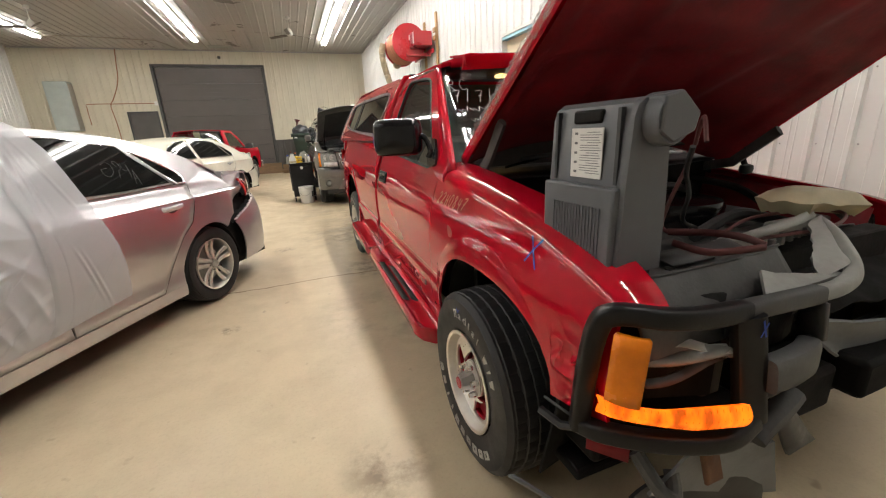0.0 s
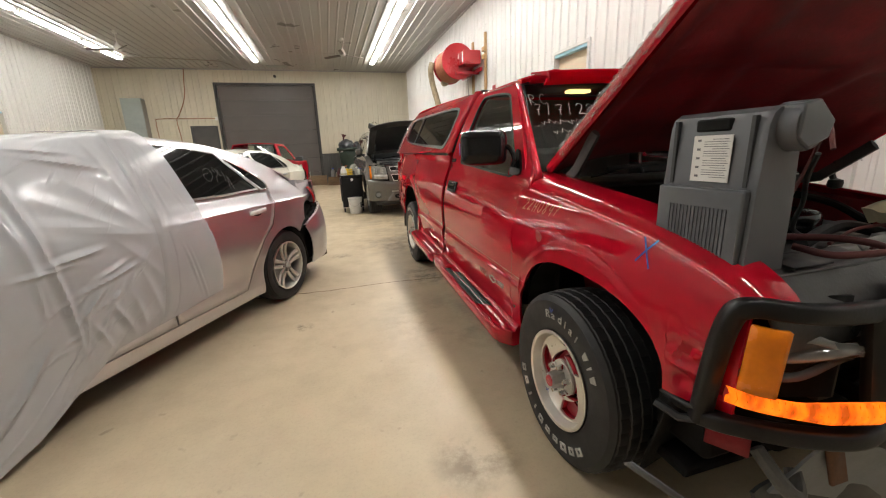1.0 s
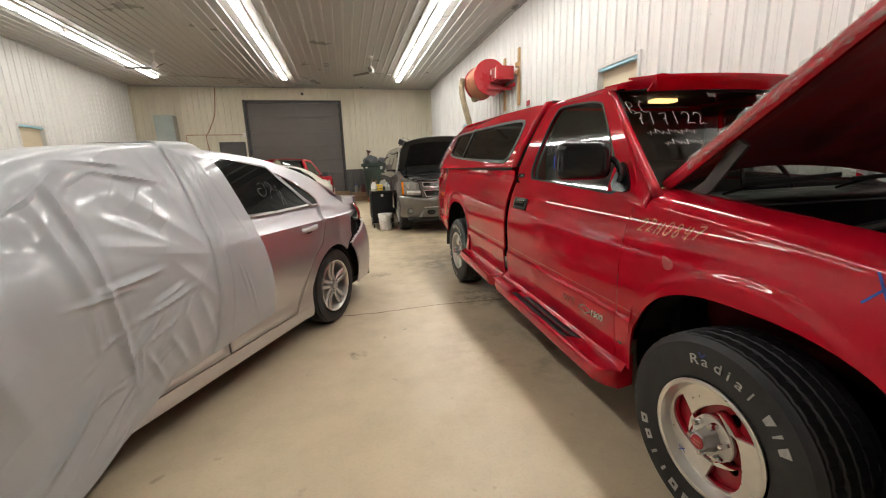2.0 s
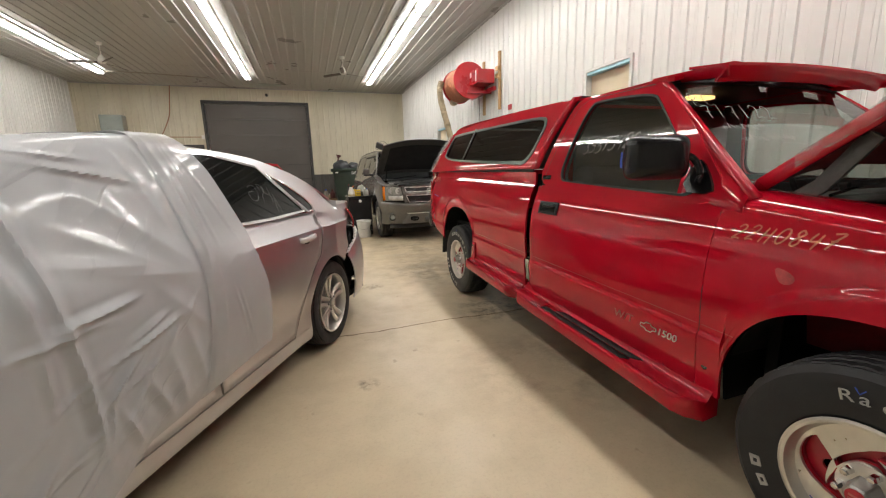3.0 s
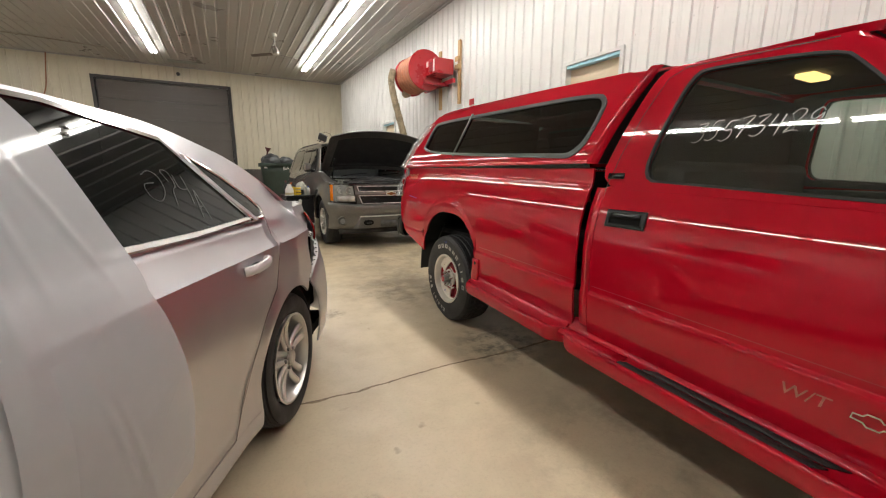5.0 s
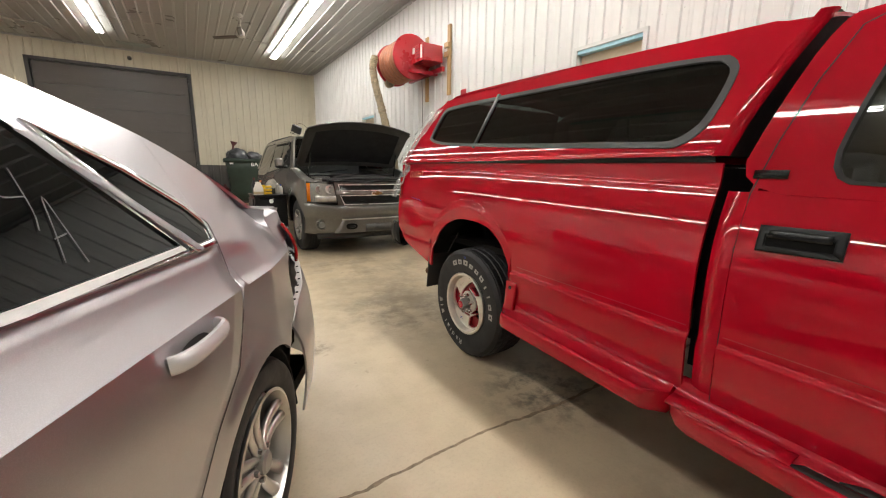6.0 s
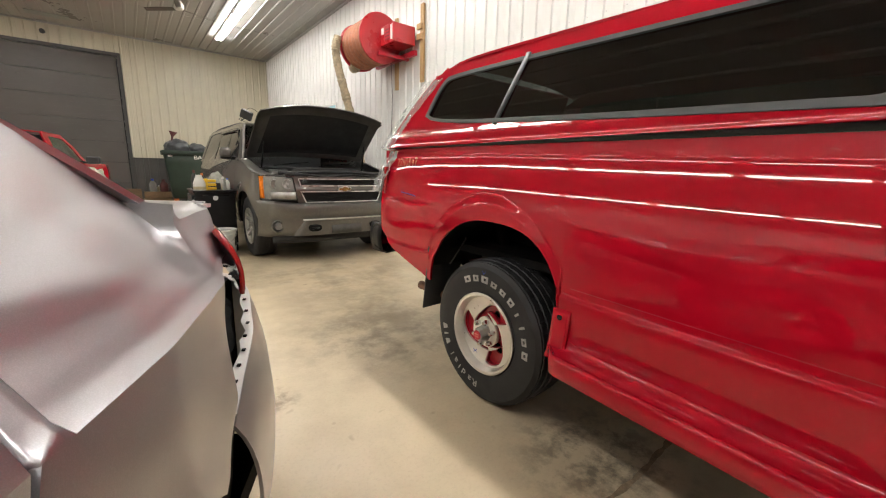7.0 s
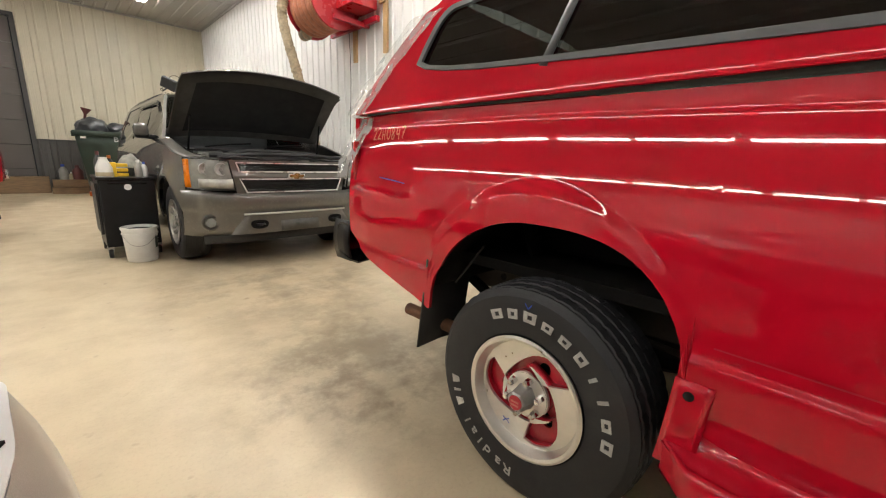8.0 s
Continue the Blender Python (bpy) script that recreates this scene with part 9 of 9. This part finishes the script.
for k in range(6):
    y = 9.965 + k * 0.125
    part("hose_coil", lathe([(0.325 + 0.065 * math.cos(a), y + 0.064 * math.sin(a)) for a in [2 * math.pi * i / 12 for i in range(12)]], 44, "y", (RC[0], 0, RC[2]), closed=True), M["hose"], reel, "terracotta hose turn")
mb = part("motor_box", box(3.10, 3.53, 9.42, 9.86, 3.27, 3.57), M["reel_red"], reel, "red motor box", bevel=0.012)
part("motor_plate", box(3.094, 3.102, 9.46, 9.52, 3.31, 3.54), M["paper"], mb, "white plate with unreadable print", smooth=0)
part("motor_label", box(3.094, 3.102, 9.74, 9.82, 3.44, 3.54), M["paper"], mb, "small white label", smooth=0)
for k in range(4):
    part("cooling_slot", box(3.095, 3.102, 9.56, 9.70, 3.33 + 0.05 * k, 3.345 + 0.05 * k), M["cable"], mb, smooth=0)
part("support_arm", box(3.0, 3.60, 9.72, 9.79, 3.10, 3.16), M["rim_red"], reel, smooth=0)
part("support_arm", box(3.0, 3.60, 10.70, 10.76, 3.38, 3.46), M["rim_red"], reel, smooth=0)
part("cross_beam", box(3.50, 3.56, 9.40, 10.76, 3.12, 3.20), M["rim_red"], reel, smooth=0)
for y, z0, z1 in ((9.30, 2.68, 3.92), (10.13, 2.66, 3.90)):
    part("timber_post", box(3.58, 3.62, y - 0.045, y + 0.045, z0, z1), M["wood"], reel, "pine timber post", bevel=0.003)
for z in (3.36, 3.52):
    part("timber_block", box(3.54, 3.58, 9.26, 9.40, z, z + 0.09), M["wood"], reel, bevel=0.003)
part("hose_outlet", lathe([(0.09, 10.60), (0.10, 10.62), (0.10, 10.72)], 20, "y", (RC[0] - 0.12, 0, 3.06)), M["sleeve"], reel)
hs = smooth_path([(2.66, 10.62, 3.52), (2.62, 10.64, 3.30), (2.66, 10.64, 3.0), (2.76, 10.62, 2.6), (2.88, 10.58, 2.1), (2.98, 10.52, 1.6), (3.04, 10.48, 1.1), (3.06, 10.46, 0.6), (3.06, 10.45, 0.10)], 14)
part("hanging_hose", pipe(hs, 0.075, 14, wobble=0.28), M["sleeve"], reel, "hanging hose in crumpled canvas sleeve")
part("pull_cord", pipe(smooth_path([(3.40, 10.0, 3.10), (3.42, 10.0, 2.4), (3.40, 10.02, 1.5)], 5), 0.006, 6), M["rubber"], reel)


solo("wall_sign", box(3.606, 3.618, 8.755, 8.915, 2.60, 2.712), M["reel_red"], "small plain red sign on the ribbed wall", "sign", bevel=0.002)


# ---- cart, bottles, bucket ----
cart = thing("tool_cart", None, "black service cart with a flat top on castors", "tool cart")
part("front_panel", box(0.075, 0.545, 9.37, 9.40, 0.12, 0.82), M["black_plastic"], cart, bevel=0.01)
part("side_panel", box(0.075, 0.10, 9.40, 10.02, 0.12, 0.82), M["black_plastic"], cart, bevel=0.008)
part("side_panel", box(0.52, 0.545, 9.40, 10.02, 0.12, 0.82), M["black_plastic"], cart, bevel=0.008)
part("back_panel", box(0.10, 0.52, 10.0, 10.02, 0.12, 0.82), M["black_plastic"], cart, smooth=0)
part("top_tray", box(0.06, 0.56, 9.35, 10.04, 0.82, 0.845), M["black_plastic"], cart, bevel=0.006)
part("low_shelf", box(0.10, 0.52, 9.40, 10.0, 0.12, 0.14), M["black_plastic"], cart, smooth=0)
part("pull_slot", lathe([(0.0, -0.004), (0.032, -0.003), (0.032, 0.002)], 18, "y", (0.31, 9.368, 0.745)), M["paper"], cart, "white round pull")
part("panel_ridge", box(0.15, 0.47, 9.362, 9.372, 0.775, 0.79), M["gloss_black"], cart, bevel=0.004)
for x in (0.10, 0.52):
    for y in (9.42, 9.98):
        c = part("castor", lathe([(0.045, -0.018), (0.05, -0.012), (0.05, 0.012), (0.045, 0.018)], 18, "x", (x, y, 0.05)), M["rubber"], cart)
        part("fork", box(x - 0.025, x + 0.025, y - 0.02, y + 0.02, 0.07, 0.125), M["steel"], c, smooth=0)
part("side_rack", box(0.05, 0.075, 9.45, 9.95, 0.25, 0.78), M["case_dark"], cart, "dark side strip", bevel=0.004)


def bottle(name, x, y, z, r, h, mat, cap, label, category):
    d = thing(name, pose(x, y, z), label, category)
    part("body", lathe([(0.0, 0.0), (r * 0.95, 0.0), (r, 0.01), (r, h * 0.55), (r * 0.85, h * 0.68), (r * 0.42, h * 0.82), (r * 0.36, h * 0.86)], 18, "z"), mat, d)
    part("cap", lathe([(r * 0.4, h * 0.85), (r * 0.42, h * 0.87), (r * 0.4, h), (0.0, h)], 14, "z"), cap, d)
    return d


bt = thing("milky_jug", pose(0.15, 9.47, 0.845), "milky plastic jug half full of orange fluid", "jug")
part("body", lathe([(0.0, 0.0), (0.07, 0.0), (0.075, 0.01), (0.07, 0.10), (0.045, 0.16), (0.035, 0.185)], 20, "z"), M["bucket"], bt)
part("fluid_band", lathe([(0.0755, 0.012), (0.0735, 0.05)], 20, "z", caps=False), M["tank"], bt, "orange fluid level")
part("cap", lathe([(0.036, 0.18), (0.036, 0.20), (0.0, 0.20)], 14, "z"), M["bucket"], bt)
tr = thing("yellow_tray", pose(0.27, 9.50, 0.845), "stacked bright yellow plastic trays", "tray")
part("back", box(-0.065, -0.02, -0.04, 0.04, 0.0, 0.15), M["yellow"], tr, bevel=0.005)
for k in range(3):
    part("tier", box(-0.02, 0.075, -0.04, 0.04, 0.005 + k * 0.05, 0.04 + k * 0.05), M["yellow"], tr, bevel=0.006)
bottle("spray_can", 0.43, 9.46, 0.845, 0.035, 0.18, M["alloy_dull"], M["paper"], "grey and white spray can", "spray can")
bottle("spray_can", 0.49, 9.52, 0.845, 0.03, 0.16, M["paper"], M["blue_ink"], "white spray can with blue cap", "spray can")
bottle("red_bottle", 0.13, 9.75, 0.845, 0.04, 0.26, M["case_dark"], M["cable"], "dark bottle with red cap", "bottle")
bottle("orange_bottle", 0.22, 9.72, 0.845, 0.04, 0.22, M["case_dark"], M["orange"], "dark bottle with orange cap", "bottle")
rag = solo("shop_rag", sheet([i / 12 - 1 for i in range(25)], [i / 10 - 1 for i in range(21)], lambda u, v: (0.40 + 0.13 * u, 9.74 + 0.12 * v, 0.955 + 0.13 * max(0, 1 - u * u) * max(0, 1 - v * v) + 0.02 * noise.noise(Vector((u * 3, v * 3, 0))) - 0.02 * (u * u + v * v))), M["rag"], "crumpled grey shop rag on a box", "rag", thick=0.006)
solo("parts_box", box(0.29, 0.51, 9.64, 9.84, 0.845, 0.945), M["case_dark"], "dark parts box on the cart", "box", bevel=0.006)
bk = thing("white_bucket", pose(0.33, 9.13, 0), "white plastic bucket with wire handle", "bucket")
part("pail", lathe([(0.0, 0.003), (0.125, 0.003), (0.132, 0.012), (0.150, 0.33), (0.160, 0.335), (0.160, 0.355), (0.150, 0.36), (0.146, 0.35), (0.128, 0.02), (0.0, 0.015)], 36, "z"), M["bucket"], bk)
part("band", lathe([(0.148, 0.285), (0.156, 0.288), (0.156, 0.296), (0.149, 0.299)], 36, "z", caps=False), M["bucket"], bk)
part("contents", lathe([(0.0, 0.335), (0.146, 0.33)], 24, "z", caps=False), M["dark"], bk, "dark contents")
part("wire_handle", pipe(smooth_path([(-0.152, -0.01, 0.29), (-0.10, -0.15, 0.20), (0.0, -0.175, 0.185), (0.08, -0.16, 0.24), (0.152, -0.01, 0.29)], 6), 0.003, 6), M["steel"], bk)
part("print_patch", sheet([0, 0.5, 1], [0.14, 0.26], lambda a, z: ((0.138 + 0.055 * (z - 0.1) + 0.001) * math.cos(lerp(-0.75, -0.35, a)), (0.138 + 0.055 * (z - 0.1) + 0.001) * math.sin(lerp(-0.75, -0.35, a)), z), (0, 0, 0.2)), M["green_bin"], bk, "green printed patch", smooth=0)


# ---- rubbish bin and clutter by the end wall ----
bn = thing("rubbish_bin", pose(0.85, 17.3, 0), "overfull dark green wheeled rubbish bin", "rubbish bin")
part("tub", sheet([i / 4 for i in range(5)], range(5), lambda v, k: ([-1, 1, 1, -1, -1][k] * lerp(0.44, 0.57, v), [-1, -1, 1, 1, -1][k] * lerp(0.36, 0.44, v), lerp(0.22, 1.55, v)), (0, 0, 0.9)), M["green_bin"], bn, thick=0.02, smooth=20)
part("tub_floor", box(-0.44, 0.44, -0.36, 0.36, 0.22, 0.25), M["green_bin"], bn, smooth=0)
part("rim", sheet(range(5), [0, 1, 2], lambda k, v: ([-1, 1, 1, -1, -1][k] * (0.57 + [0.0, 0.05, 0.05][v]), [-1, -1, 1, 1, -1][k] * (0.44 + [0.0, 0.05, 0.05][v]), [1.56, 1.56, 1.44][v]), (0, 0, 1.4)), M["green_bin"], bn, thick=0.01, smooth=20)
for x in (-0.38, 0.38):
    for y in (-0.3, 0.3):
        part("wheel", lathe([(0.09, -0.025), (0.10, -0.015), (0.10, 0.015), (0.09, 0.025)], 18, "x", (x, y, 0.10)), M["orange"], bn, "orange wheel")
        part("wheel_bracket", box(x - 0.04, x + 0.04, y - 0.05, y + 0.05, 0.12, 0.22), M["orange"], bn, smooth=0)
part("lettering", laid(writing("BA", 0.17, 0.002), lambda x, y, z: (0.10 + x, -0.447 + z - 0.03 * (1 - y), 1.33 + y)), M["paper"], bn, "white lettering", smooth=0)
part("sticker", box(-0.50, -0.40, -0.455, -0.448, 1.38, 1.43), M["paper"], bn, "small white sticker", smooth=0)
for x, y, r, h in ((-0.22, -0.05, 0.33, 0.42), (0.25, 0.0, 0.28, 0.28)):
    bm = bmesh.new()
    bmesh.ops.create_icosphere(bm, subdivisions=4, radius=1)
    for v in bm.verts:
        k = 1 + 0.16 * noise.noise(v.co * 2.2 + Vector((x, y, 0))) + 0.06 * abs(noise.noise(v.co * 6))
        v.co = Vector((v.co.x * r * k, v.co.y * r * k, v.co.z * h * 0.62 * k))
    solo("rubbish_bag", bm, M["bag"], "dark rubbish bag heaped on the bin", "rubbish bag", m=pose(0.85 + x, 17.3 + y, 1.62))
fn = solo("red_funnel", lathe([(0.02, 0.0), (0.03, 0.12), (0.10, 0.24), (0.105, 0.25), (0.02, 0.14), (0.01, 0.0)], 16, "z"), M["cable"], "red plastic funnel stuck in the bin", "funnel", m=pose(0.50, 17.2, 1.84, 0, 12, 0))
for x0, x1, y, z0, z1 in ((-1.35, -0.30, 18.55, 0.0, 0.42), (-0.28, 0.42, 18.1, 0.0, 0.16), (-0.25, 0.45, 18.12, 0.17, 0.36)):
    solo("timber_baulk", box(x0, x1, y - 0.09, y + 0.09, z0, z1), M["old_wood"], "dirty timber baulk on the floor", "timber", "timber by the wall", bevel=0.008)
bottle("clear_bottle", -0.02, 18.1, 0.36, 0.09, 0.38, M["pale_plastic"], M["blue_ink"], "pale plastic bottle on the timber", "bottle")
bottle("red_jug", 0.25, 18.12, 0.36, 0.11, 0.36, M["cable"], M["cable"], "red plastic jug on the timber", "jug")
bottle("small_bottle", 0.12, 18.14, 0.36, 0.05, 0.18, M["tank"], M["paper"], "small tan bottle on the timber", "bottle")
solo("orange_boot", box(0.36, 0.66, 17.0, 17.14, 0.0, 0.12), M["orange"], "orange plastic block beside the bin", "block", bevel=0.03)


# ---- siding sheets ----
lay_siding()


def screw_rows(wall, length, m, rows, openings):
    """Screw heads in level rows beside every second rib."""
    verts, faces = [], []
    for z in rows:
        for k in range(int(length / 0.2285)):
            x = (k + 0.5) * 0.2285 + 0.045
            if any(o[0] - 0.12 < x < o[1] + 0.12 and o[2] - 0.12 < z < o[3] + 0.12 for o in openings):
                continue
            base = len(verts)
            verts += [m @ Vector((x + 0.006 * math.cos(a), 0.001, z + 0.006 * math.sin(a))) for a in [math.pi * i / 3 for i in range(6)]]
            verts.append(m @ Vector((x, 0.006, z)))
            faces += [(base + i, base + (i + 1) % 6, base + 6) for i in range(6)]
    me = bpy.data.meshes.new("screw_rows")
    me.from_pydata(verts, [], faces)
    me.materials.append(M["steel"])
    ob = new("screw_rows", me)
    ob.parent = wall
    tagged(ob, "small steel screw heads in level rows", kind="stuff")


for wall, length, m, bands, openings, material in SHEETS[:3]:
    screw_rows(wall, length, m, (0.55, 1.15, 1.62, 2.9, 3.5, 4.1) if wall != north else (1.5, 2.2, 3.0, 3.8, 4.5), openings)
